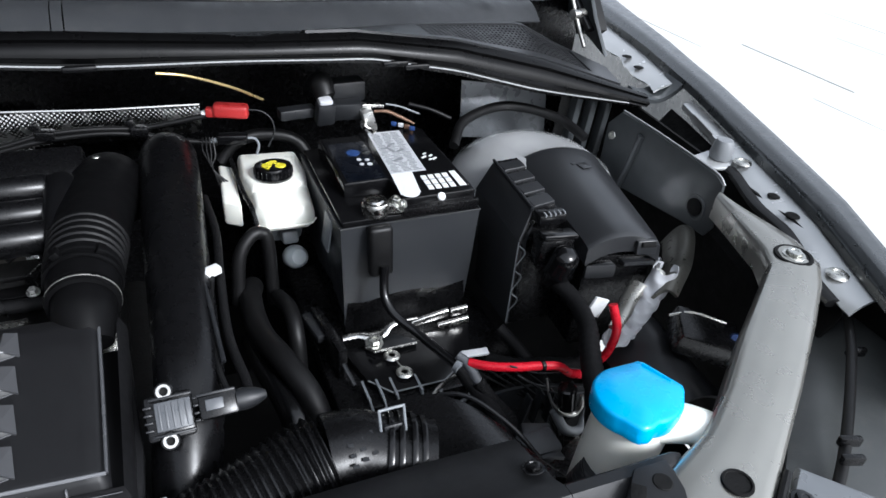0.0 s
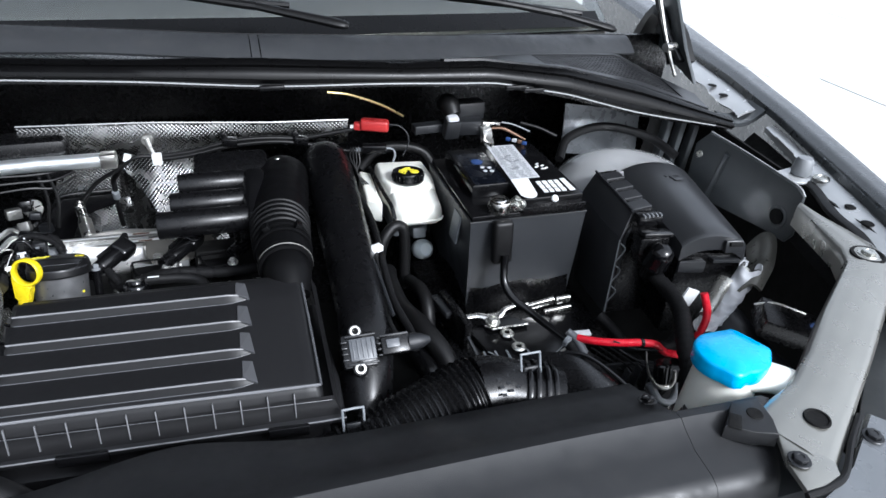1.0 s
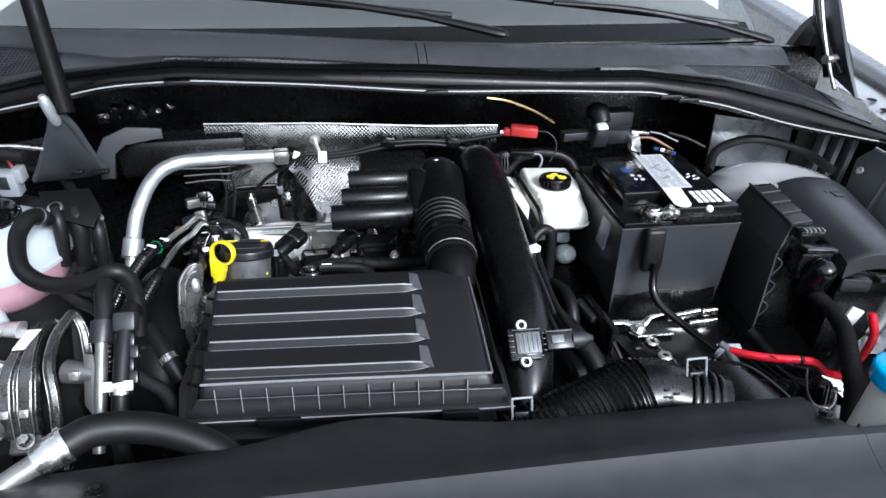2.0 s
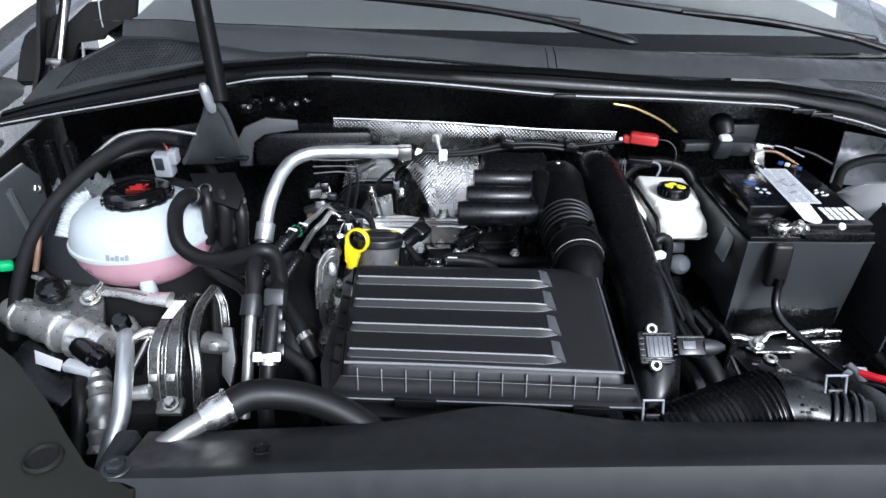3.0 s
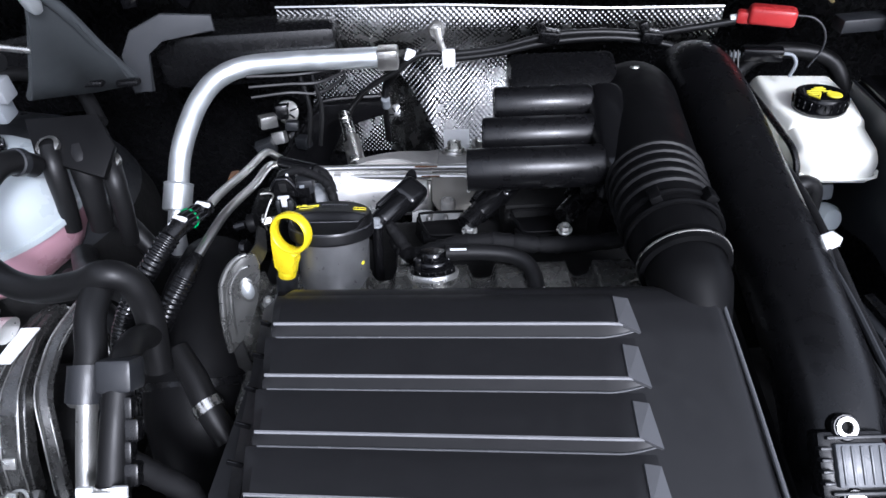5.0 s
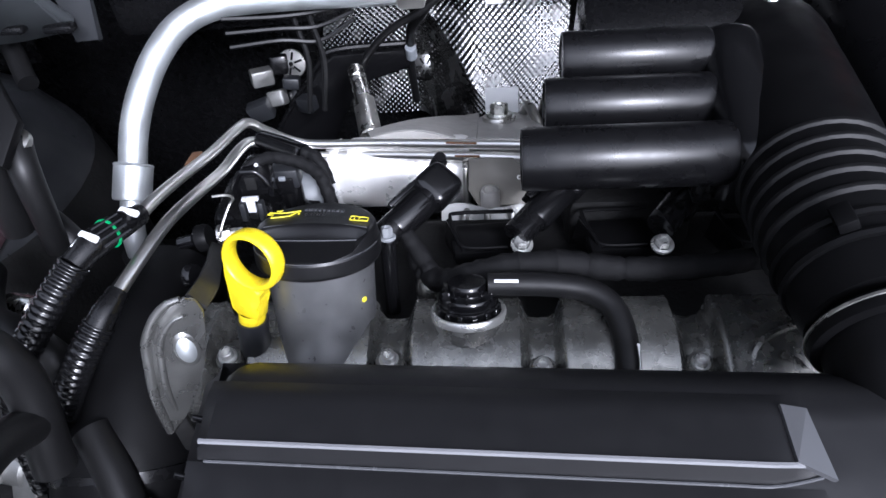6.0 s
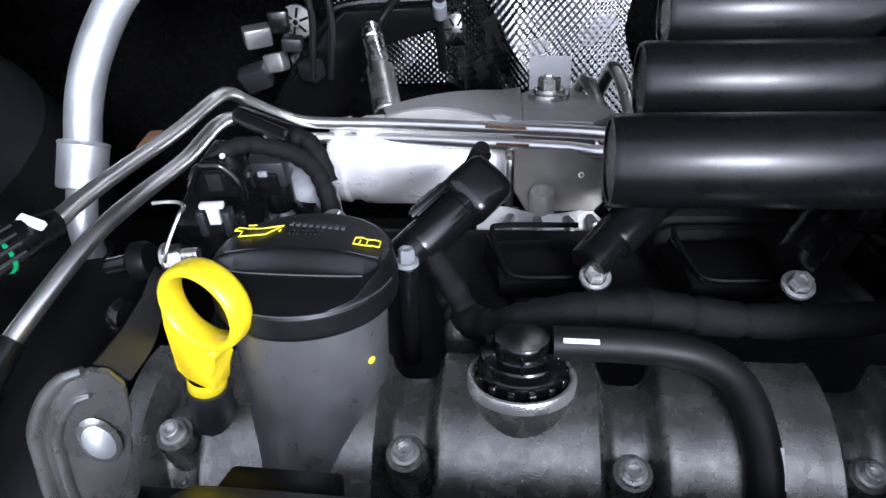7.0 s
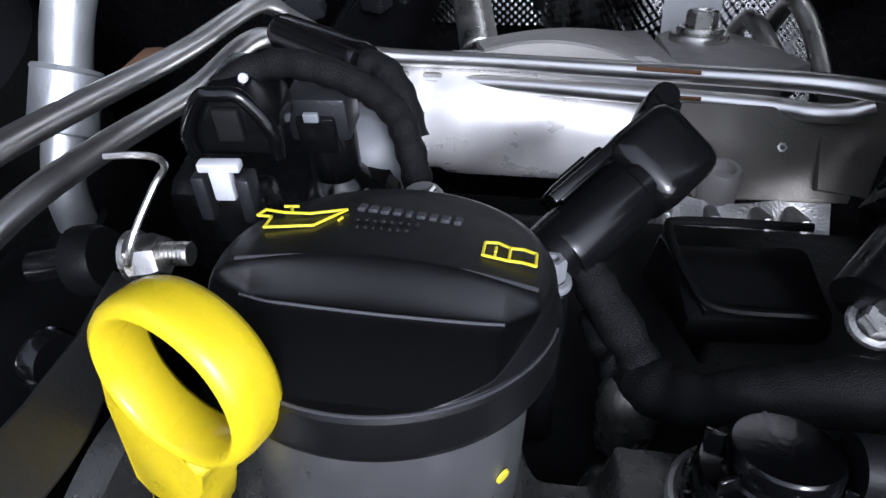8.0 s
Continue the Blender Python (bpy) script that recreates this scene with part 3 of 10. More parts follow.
def wing(side):
    name = "front_wing"
    w = thing(name, (0.72 if side > 0 else -1.02, 0.7, 0.5), "dark grey metallic front wing of the car", "wing", group="front wings", kind="structure")
    prof = [(0.0, 0.0), (0.004, 0.010), (0.022, 0.018), (0.062, 0.018), (0.086, 0.006), (0.102, -0.03), (0.118, -0.12), (0.13, -0.45)]

    def skin(u, v):
        y = 0.16 + 1.9 * u
        k = v * (len(prof) - 1)
        i = min(int(k), len(prof) - 2)
        f = k - i
        dx = prof[i][0] + (prof[i + 1][0] - prof[i][0]) * f
        dz = prof[i][1] + (prof[i + 1][1] - prof[i][1]) * f
        return (lerp(WING_X, y) + dx * lerp(WING_W, y), y, 0.966 + 0.05 * (y - 0.45) + dz)
    bm = sheet(lambda u, v: skin(u, v), 40, 28, 0.002)
    part("outer_skin", mirror_x(bm) if side < 0 else bm, PAINT, w)

    def flange(u, v, a, b):
        y = a + (b - a) * u
        wob = 0.005 * math.sin(46 * y) + 0.002 * math.sin(110 * y)
        wide = 0.034 if a < 0.8 else 0.045
        return (lerp(WING_X, y) - wide + (wide + 0.002) * v + wob * (1 - v), y, 0.956 + 0.05 * (y - 0.45) + 0.006 * v - 0.006 * (1 - v) ** 3)
    # flange and channel: darker on the tank side, its shade put into the colour
    for a, b in ((0.315, 0.645), (0.84, 1.12)):
        bm = sheet(lambda u, v: flange(u, v, a, b), 30, 4, 0.003)
        part("inner_flange", mirror_x(bm) if side < 0 else bm, FLANGE if side > 0 else OLIVE, w, "bolt flange, bare silver on the battery side")
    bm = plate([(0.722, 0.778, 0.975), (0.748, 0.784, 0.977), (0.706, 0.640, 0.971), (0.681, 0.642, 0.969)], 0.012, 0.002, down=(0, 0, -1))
    part("channel_bar", mirror_x(bm) if side < 0 else bm, FLANGE if side > 0 else OLIVE, w, "folded channel strip, bright on the battery side")
    bm = tube([(0.708, 0.735, 0.9745), (0.690, 0.672, 0.9715)], 0.0012, 6, 1)
    part("channel_crease", mirror_x(bm) if side < 0 else bm, CAST_DARK, w)
    bm = plate([(0.612, 0.628, 0.967), (0.662, 0.640, 0.967), (0.672, 0.600, 0.965), (0.645, 0.592, 0.963), (0.618, 0.602, 0.962)], 0.005, 0.0015, down=(0, 0, -1))
    part("stud_plate", mirror_x(bm) if side < 0 else bm, FLANGE, w)
    # wavy black edge trim between the flange and the arm
    bm = tube([(lerp(WING_X, y) - 0.040 + 0.004 * math.sin(46 * y), y, 0.951 + 0.05 * (y - 0.45)) for y in (0.335 + 0.02 * k for k in range(14))], 0.009, 10, 4, squash=0.6)
    part("edge_trim", mirror_x(bm) if side < 0 else bm, RUBBER, w, "black rubber edge trim")
    # fills the gap beside the flange; its shade is put into the colour
    bm = sheet(lambda u, v: (lerp(WING_X, 0.33 + 0.50 * u) - 0.06 + 0.06 * v, 0.33 + 0.50 * u, 0.88 + 0.06 * v), 10, 3, 0.003)
    part("inner_ledge", mirror_x(bm) if side < 0 else bm, VOID, w)
    for y, big in ((0.362, 1), (0.467, 0), (0.509, 0), (0.591, 1), (0.92, 0), (0.97, 0)):
        x = lerp(WING_X, y) - (0.018 if y < 0.8 else 0.035)
        z = 0.959 + 0.05 * (y - 0.45)
        bm = lathe([(0, 0.0012), (0.006, 0.0012), (0.007, 0.003), (0.011, 0.002), (0.013, 0)] if big else [(0, 0.0014), (0.006, 0.0014), (0.0085, 0.0006), (0.009, 0)], Matrix.Translation((x, y, z + 0.002)), 20)
        part("bolt" if big else "hole_rim", mirror_x(bm) if side < 0 else bm, ZINC if big else VOID, w)
    # dark pad where the bonnet closes on the wing
    def strap(u, v):
        near = Vector((0.672, 0.825, 0.968)).lerp(Vector((0.772, 0.818, 0.985)), u)
        back = Vector((0.680, 0.866, 0.970)).lerp(Vector((0.786, 0.878, 0.987)), u)
        p = near.lerp(back, v)
        return p + Vector((0, 0, 0.006 - 0.016 * math.sin(math.pi * min(1, u * 1.15)) + 0.012 * u ** 3))
    bm = sheet(strap, 16, 4, 0.007)
    part("rubber_pad", mirror_x(bm) if side < 0 else bm, INNER, w, "curved grey rubber strap")
    # buffer stud
    bm = lathe([(0, 0), (0.012, 0), (0.013, 0.006), (0.011, 0.02), (0.009, 0.024), (0, 0.025)], Matrix.Translation((0.655, 0.616, 0.966)) @ Matrix.Diagonal((1.2, 1.2, 1.1, 1)), 16)
    part("buffer_stud", mirror_x(bm) if side < 0 else bm, GREY, w)
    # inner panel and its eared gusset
    # deep inside the bay: shade is painted as the panel's near black
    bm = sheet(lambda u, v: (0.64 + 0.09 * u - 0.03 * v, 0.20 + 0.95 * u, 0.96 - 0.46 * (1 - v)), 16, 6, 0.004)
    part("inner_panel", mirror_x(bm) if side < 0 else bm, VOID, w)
    bm = plate([(0.600, 0.765, 0.978), (0.602, 0.69, 0.977), (0.606, 0.607, 0.973), (0.608, 0.566, 0.970), (0.609, 0.552, 0.962), (0.608, 0.547, 0.900),
                (0.606, 0.556, 0.884), (0.603, 0.60, 0.884), (0.60, 0.71, 0.870), (0.597, 0.79, 0.86), (0.598, 0.79, 0.95)], 0.005, 0.0015)
    part("gusset", mirror_x(bm) if side < 0 else bm, INNER, w, "dark painted gusset plate", sharp=12)
    bm = tube([(0.596, 0.712, 0.962), (0.594, 0.725, 0.90), (0.592, 0.735, 0.86)], 0.006, 8, 4)
    part("gusset_rib", mirror_x(bm) if side < 0 else bm, INNER, w)
    bm = tube([(0.5985, 0.765, 0.979), (0.6005, 0.69, 0.9785), (0.6045, 0.607, 0.9745), (0.6065, 0.566, 0.971), (0.6075, 0.552, 0.962)], 0.0016, 8, 4)
    part("gusset_edge", mirror_x(bm) if side < 0 else bm, FLANGE, w, "bright folded edge")
    bm = lathe([(0.0145, 0.0), (0.0155, 0.0022), (0.018, 0.0022), (0.0195, 0.0)], along((0.6025, 0.583, 0.914), (-1, 0, 0)), 24)
    part("gusset_ring", mirror_x(bm) if side < 0 else bm, INNER, w)
    bm = rod((0.5995, 0.583, 0.914), (0.6065, 0.583, 0.914), 0.0125, seg=20)
    part("gusset_hole", mirror_x(bm) if side < 0 else bm, VOID, w)
    bm = bolt_head((0.598, 0.775, 0.935), (-1, -0.3, 0.2), 0.007, 0.008)
    part("bolt", mirror_x(bm) if side < 0 else bm, ZINC, w)


wing(1)
wing(-1)


def strut_tower(side):
    s = thing("strut_tower", (0.455 if side > 0 else -0.755, 0.76, 0.6), "pale glossy strut tower dome", "strut tower", group="strut towers", kind="structure")
    c = Matrix.Translation((0.452, 0.765, 0.85))
    bm = lathe([(0.138, 0.012), (0.135, 0.02), (0.115, 0.055), (0.08, 0.078), (0.045, 0.086), (0.03, 0.08), (0, 0.08)], c, 40)
    # on the tank side, dome, plate and ribs have shade put into their colours
    part("dome", mirror_x(bm) if side < 0 else bm, DOME if side > 0 else DARK_PLASTIC, s, "" if side > 0 else "dome coloured dark for its shade")
    # tower wall darkened by colour where shade falls below the dome
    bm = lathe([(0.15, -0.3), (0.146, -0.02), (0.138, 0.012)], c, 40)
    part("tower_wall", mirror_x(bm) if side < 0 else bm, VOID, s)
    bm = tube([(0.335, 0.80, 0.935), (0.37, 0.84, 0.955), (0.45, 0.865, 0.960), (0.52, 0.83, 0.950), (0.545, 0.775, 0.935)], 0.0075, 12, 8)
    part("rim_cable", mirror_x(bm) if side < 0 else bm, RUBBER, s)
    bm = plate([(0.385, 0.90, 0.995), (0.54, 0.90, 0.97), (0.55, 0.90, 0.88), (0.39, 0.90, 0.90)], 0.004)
    part("rear_plate", mirror_x(bm) if side < 0 else bm, PANEL_GREY if side > 0 else BLACK, s, "metal plate behind the dome, grey on the battery side")
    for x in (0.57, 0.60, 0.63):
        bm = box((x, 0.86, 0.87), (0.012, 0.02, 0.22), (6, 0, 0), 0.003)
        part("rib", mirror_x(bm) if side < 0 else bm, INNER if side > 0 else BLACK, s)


strut_tower(1)
strut_tower(-1)


def headlight_bracket():
    """The pale arm that runs from the wing forward to the slam panel."""
    a = thing("headlight_bracket", (0.45, 0.3, 0.9), "pale grey painted steel bracket arm beside the headlight", "bracket", kind="structure")
    # stations down the arm's middle line: centre, half width, lift
    st = [((0.590, 0.545), (0.604, 0.550), 0.952), ((0.573, 0.500), (0.600, 0.508), 0.956), ((0.555, 0.455), (0.598, 0.462), 0.960), ((0.541, 0.420), (0.595, 0.420), 0.963),
          ((0.524, 0.393), (0.583, 0.376), 0.963), ((0.492, 0.371), (0.557, 0.351), 0.962), ((0.421, 0.322), (0.500, 0.307), 0.960), ((0.352, 0.270), (0.418, 0.247), 0.956),
          ((0.305, 0.240), (0.362, 0.208), 0.953), ((0.262, 0.225), (0.306, 0.168), 0.950), ((0.235, 0.215), (0.270, 0.142), 0.948)]
    n = len(st)
    bm = bmesh.new()
    rows = []
    for (xa, ya), (xb, yb), z in st:
        x, y = (xa + xb) / 2, (ya + yb) / 2
        s = Vector((xb - xa, yb - ya, 0)) / 2
        w = 1.0
        row = []
        for k, (o, dz) in enumerate(((-1.06, -0.03), (-1.0, -0.005), (-0.9, 0.0), (-0.3, 0.004), (0.3, 0.004), (0.9, 0.0), (1.0, -0.005), (1.06, -0.03))):
            row.append(bm.verts.new(Vector((x, y, z + dz)) + s * o * w))
        rows.append(row)
    for p, q in zip(rows, rows[1:]):
        for k in range(7):
            bm.faces.new((p[k], p[k + 1], q[k + 1], q[k]))
    bmesh.ops.subdivide_edges(bm, edges=bm.edges, cuts=2, use_grid_fill=True, smooth=0.6)
    part("arm", bm, WING, a, sharp=60)
    for (x, y, z), r, name in (((0.560, 0.396, 0.9655), 0.020, "bolt_seat"), ((0.293, 0.192, 0.9545), 0.0115, "hole")):
        bm = lathe([(0, 0.0005), (r * 0.8, 0.0005), (r * 0.85, 0.0016), (r, 0.0016), (r * 1.05, 0)], Matrix.Translation((x, y, z)), 24)
        part(name, bm, VOID, a)
    bm = bolt_head((0.560, 0.396, 0.966), (0, 0, 1), 0.0085, 0.006)
    part("bolt", bm, ZINC, a)
    # foot beside the slam panel, with its screw and a sealed gap
    part("foot", plate([(0.2501, 0.1950, 0.9520), (0.2750, 0.1500, 0.9505), (0.2692, 0.1383, 0.9500), (0.2494, 0.1330, 0.9495), (0.2305, 0.1330, 0.9490), (0.2350, 0.1625, 0.9495)], 0.006, 0.0015, down=(0, 0, -1)), WING, a)
    bm = bolt_head((0.2445, 0.1591, 0.9515), (0, 0, 1), 0.0065, 0.005)
    part("bolt", bm, DARK_PLASTIC, a)
    part("gap_seal", tube([(0.3404, 0.1884, 0.950), (0.3083, 0.1655, 0.949), (0.2740, 0.1380, 0.948), (0.2494, 0.1310, 0.948), (0.2280, 0.1300, 0.947)], 0.0030, 8, 5), RUBBER, a, "black rubber gap seal")
    t = thing("headlight_trim", (0.33, 0.10, 0.93), "grey painted trim panel beside the headlight", "trim", kind="structure")
    part("panel", plate([(0.3558, 0.1920, 0.947), (0.420, 0.130, 0.940), (0.38, 0.030, 0.925), (0.26, 0.020, 0.925), (0.232, 0.1260, 0.944), (0.2700, 0.1310, 0.946), (0.2899, 0.1440, 0.947)], 0.012, 0.003, down=(0, 0, -1)), PANEL_GREY, t)
    bolt_head((0.3346, 0.1667, 0.947), (0, 0, 1), 0.0065, 0.005, t, mat=DARK_PLASTIC)


headlight_bracket()


def side_cover():
    """The panel between the headlight and the slam panel on the tank's side, toned far darker than the arm opposite."""
    c = thing("corner_panel", (-0.65, 0.27, 0.9), "dark olive grey corner panel with a hole", "panel", kind="structure")
    part("sheet", plate([(-0.83, 0.455, 0.955), (-0.7166, 0.3667, 0.953), (-0.66, 0.310, 0.952), (-0.628, 0.273, 0.951), (-0.600, 0.236, 0.950), (-0.580, 0.226, 0.949), (-0.552, 0.2194, 0.949), (-0.541, 0.150, 0.946), (-0.70, 0.10, 0.944), (-0.90, 0.20, 0.948)], 0.03, 0.004, down=(0, 0, -1)), OLIVE, c)
    part("hole", lathe([(0, 0.0008), (0.011, 0.0008), (0.0125, 0.0022), (0.0145, 0.0012), (0.015, 0)], Matrix.Translation((-0.634, 0.246, 0.9505)), 24), VOID, c)
    part("hole_rim", lathe([(0.0125, 0.0008), (0.0132, 0.0028), (0.0150, 0.0020), (0.0156, 0)], Matrix.Translation((-0.634, 0.246, 0.9505)), 24), OLIVE, c)
    bolt_head((-0.5735, 0.2371, 0.9495), (0, 0, 1), 0.008, 0.006, c, mat=DARK_PLASTIC)


side_cover()


def headlight(side):
    h = thing("headlight", (0.52 if side > 0 else -0.82, 0.2, 0.7), "grey plastic headlight housing under the bracket arm", "headlight", group="headlights")
    bm = sheet(lambda u, v: (0.36 + 0.27 * u, 0.02 + (0.17 + 0.22 * u) * v, 0.885 + 0.03 * math.sin(v * 2.6) - 0.02 * (1 - v)), 12, 12, 0.06)
    part("housing", mirror_x(bm) if side < 0 else bm, HOUSING, h)
    bm = tube([(0.600, 0.345, 0.930), (0.556, 0.302, 0.930), (0.525, 0.274, 0.928), (0.460, 0.222, 0.924), (0.415, 0.188, 0.918), (0.37, 0.16, 0.912)], 0.005, 10, 6)
    part("edge_seal", mirror_x(bm) if side < 0 else bm, RUBBER, h)
    for x, y in ((0.545, 0.285), (0.440, 0.205), (0.425, 0.19)):
        bm = box((x, y, 0.927), (0.020, 0.006, 0.010), (0, 0, -20), 0.002)
        part("seal_clip", mirror_x(bm) if side < 0 else bm, BLACK, h)


headlight(1)
headlight(-1)

# bumper top, in front of the slam panel
single("bumper", sheet(lambda u, v: (-0.95 + 1.6 * u, -0.12 + 0.275 * v, 0.72 + 0.19 * math.sin(v * 1.5) - 0.06 * (2 * u - 1) ** 2), 30, 8, 0.01), PAINT,
       "dark grey painted bumper top", "bumper", kind="structure")

# slam panel cover
slam = thing("slam_panel_cover", (MID, 0.22, 0.9), "charcoal plastic cover over the slam panel", "cover", kind="structure")
PROFILE = [(0.322, 0.86), (0.318, 0.908), (0.308, 0.922), (0.285, 0.930), (0.250, 0.943), (0.240, 0.9495), (0.231, 0.9505), (0.224, 0.946), (0.205, 0.937),
           (0.180, 0.934), (0.170, 0.929), (0.163, 0.915), (0.160, 0.86)]


def slam_bend(x, y, z):
    hump = math.exp(-((x + 0.255) / 0.085) ** 2)
    side = 1 - min(1, abs(x - MID) / 0.36) ** 4
    back = max(0, (y - 0.25) / 0.07)
    return (x, y + 0.022 * hump * back - 0.006 * (1 - side), z + 0.006 * hump * back * (1 if z > 0.9 else 0))


part("cover", extrude_x(PROFILE, [-0.575 + 0.015 * i for i in range(51)], slam_bend), SLAM, slam)
for x in (0.165, -0.465):
    bolt_head((x, 0.262, 0.941), (0, 0.3, 1), 0.006, 0.004, slam, mat=BLACK, name="screw")
# its raised front band runs on towards the bracket arm and ends in a slotted tab


def band_bend(x, y, z):
    p = slam_bend(x, y, z)
    return (p[0] + 0.55 * (y - 0.165) * (x - 0.1755) / 0.0625, p[1], p[2] - 0.006 * max(0, (x - 0.228) / 0.010) ** 2)


part("front_band", extrude_x([(0.243, 0.89), (0.2425, 0.947), (0.240, 0.9495), (0.231, 0.9505), (0.224, 0.946), (0.205, 0.937), (0.180, 0.934), (0.170, 0.929), (0.163, 0.915), (0.160, 0.86)],
                             [0.1755 + 0.00625 * i for i in range(11)], band_bend), SLAM, slam)
tab = part("tab", plate([(0.2055, 0.2061, 0.9545), (0.2285, 0.2284, 0.9545), (0.2560, 0.2273, 0.9545), (0.2562, 0.2174, 0.9545), (0.2525, 0.2013, 0.9545), (0.2457, 0.1850, 0.9545), (0.2265, 0.1930, 0.9545)], 0.016, 0.0012, down=(0, 0, -1)), SLAM, slam)
part("slot", box((0.2170, 0.2080, 0.9546), (0.011, 0.018, 0.002), (0, 0, -38), 0.0004), VOID, tab)
part("hole", lathe([(0, 0.0008), (0.0068, 0.0008), (0.0076, 0)], Matrix.Translation((0.2410, 0.2115, 0.9546)), 20), VOID, tab)
part("end_step", box((-0.59, 0.262, 0.915), (0.022, 0.07, 0.035), (0, -6, -4), 0.006), SLAM, slam)
single("slam_panel", box((MID, 0.19, 0.86), (0.98, 0.07, 0.10), bev=0.01), INNER, "dark painted slam panel under its cover", "slam panel", kind="structure")

# raised bonnet, out of view: closes the place above; lean and size dim sky reflections
bonnet = thing("bonnet", (MID, 1.0, 1.2), "raised dark bonnet with its black lining", "bonnet", kind="structure")
part("lining", sheet(lambda u, v: (-0.96 + 1.62 * u, 1.02 - 0.52 * v, 1.225 + 0.98 * v - 0.03 * math.sin(3.14 * v)), 10, 10, 0.02), VOID, bonnet)


def bonnet_hinge(side):
    """One hinge, in the bonnet's own parts."""
    for name, bm, mat in (
        ("hinge_base", plate([(0.620, 0.86, 1.03), (0.665, 1.06, 1.05), (0.665, 1.10, 1.15), (0.655, 1.08, 1.22), (0.635, 0.99, 1.16), (0.615, 0.90, 1.08)], 0.006), INNER),
        ("hinge_arm", tube([(0.605, 0.90, 1.06), (0.605, 0.96, 1.10), (0.59, 0.99, 1.16), (0.565, 1.0, 1.24), (0.545, 1.0, 1.32)], 0.009, 10, 5, squash=0.5), BLACK_SATIN),
        ("hinge_rod", tube([(0.597, 0.895, 1.035), (0.595, 0.92, 1.065), (0.591, 0.95, 1.11), (0.581, 0.975, 1.17), (0.555, 0.98, 1.25)], 0.0035, 8, 5), STEEL_DULL),
        ("hinge_pin", rod((0.61, 0.93, 1.078), (0.585, 0.925, 1.078), 0.008), STEEL_DULL),
        ("hinge_boot", sheet(lambda u, v: (0.635 + 0.05 * u, 0.96 + 0.16 * v, 1.04 + 0.09 * math.sin(3.14 * v) * (1 - 0.3 * u)), 4, 8, 0.02), RUBBER),
    ):
        # base and boot go near black on the tank side, painting its shade
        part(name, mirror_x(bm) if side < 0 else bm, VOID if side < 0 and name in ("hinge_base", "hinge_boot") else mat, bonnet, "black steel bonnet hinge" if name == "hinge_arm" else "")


bonnet_hinge(1)
bonnet_hinge(-1)
part("hinge_cheek", plate([(-0.9507, 1.0, 1.0551), (-0.938, 1.0, 1.0935), (-0.8561, 1.0, 1.1581), (-0.7752, 1.0, 1.1734), (-0.7845, 1.0, 1.1379), (-0.8311, 1.0, 1.1178), (-0.8441, 1.0, 1.1013), (-0.8869, 1.0, 1.0974), (-0.9028, 1.0, 1.0591)], 0.012, 0.002), VOID, bonnet, "black pressed hinge cheek")
for line in ([(-0.8373, 0.990, 1.1685), (-0.8401, 0.990, 1.1373), (-0.8399, 0.990, 1.1212)], [(-0.8783, 0.990, 1.0969), (-0.8847, 0.990, 1.0649)]):
    part("cheek_edge", tube(line, 0.0024, 8, 3), FLANGE, bonnet, "bright bare edge")

# ---- the engine, top and front ----


globals_part = part


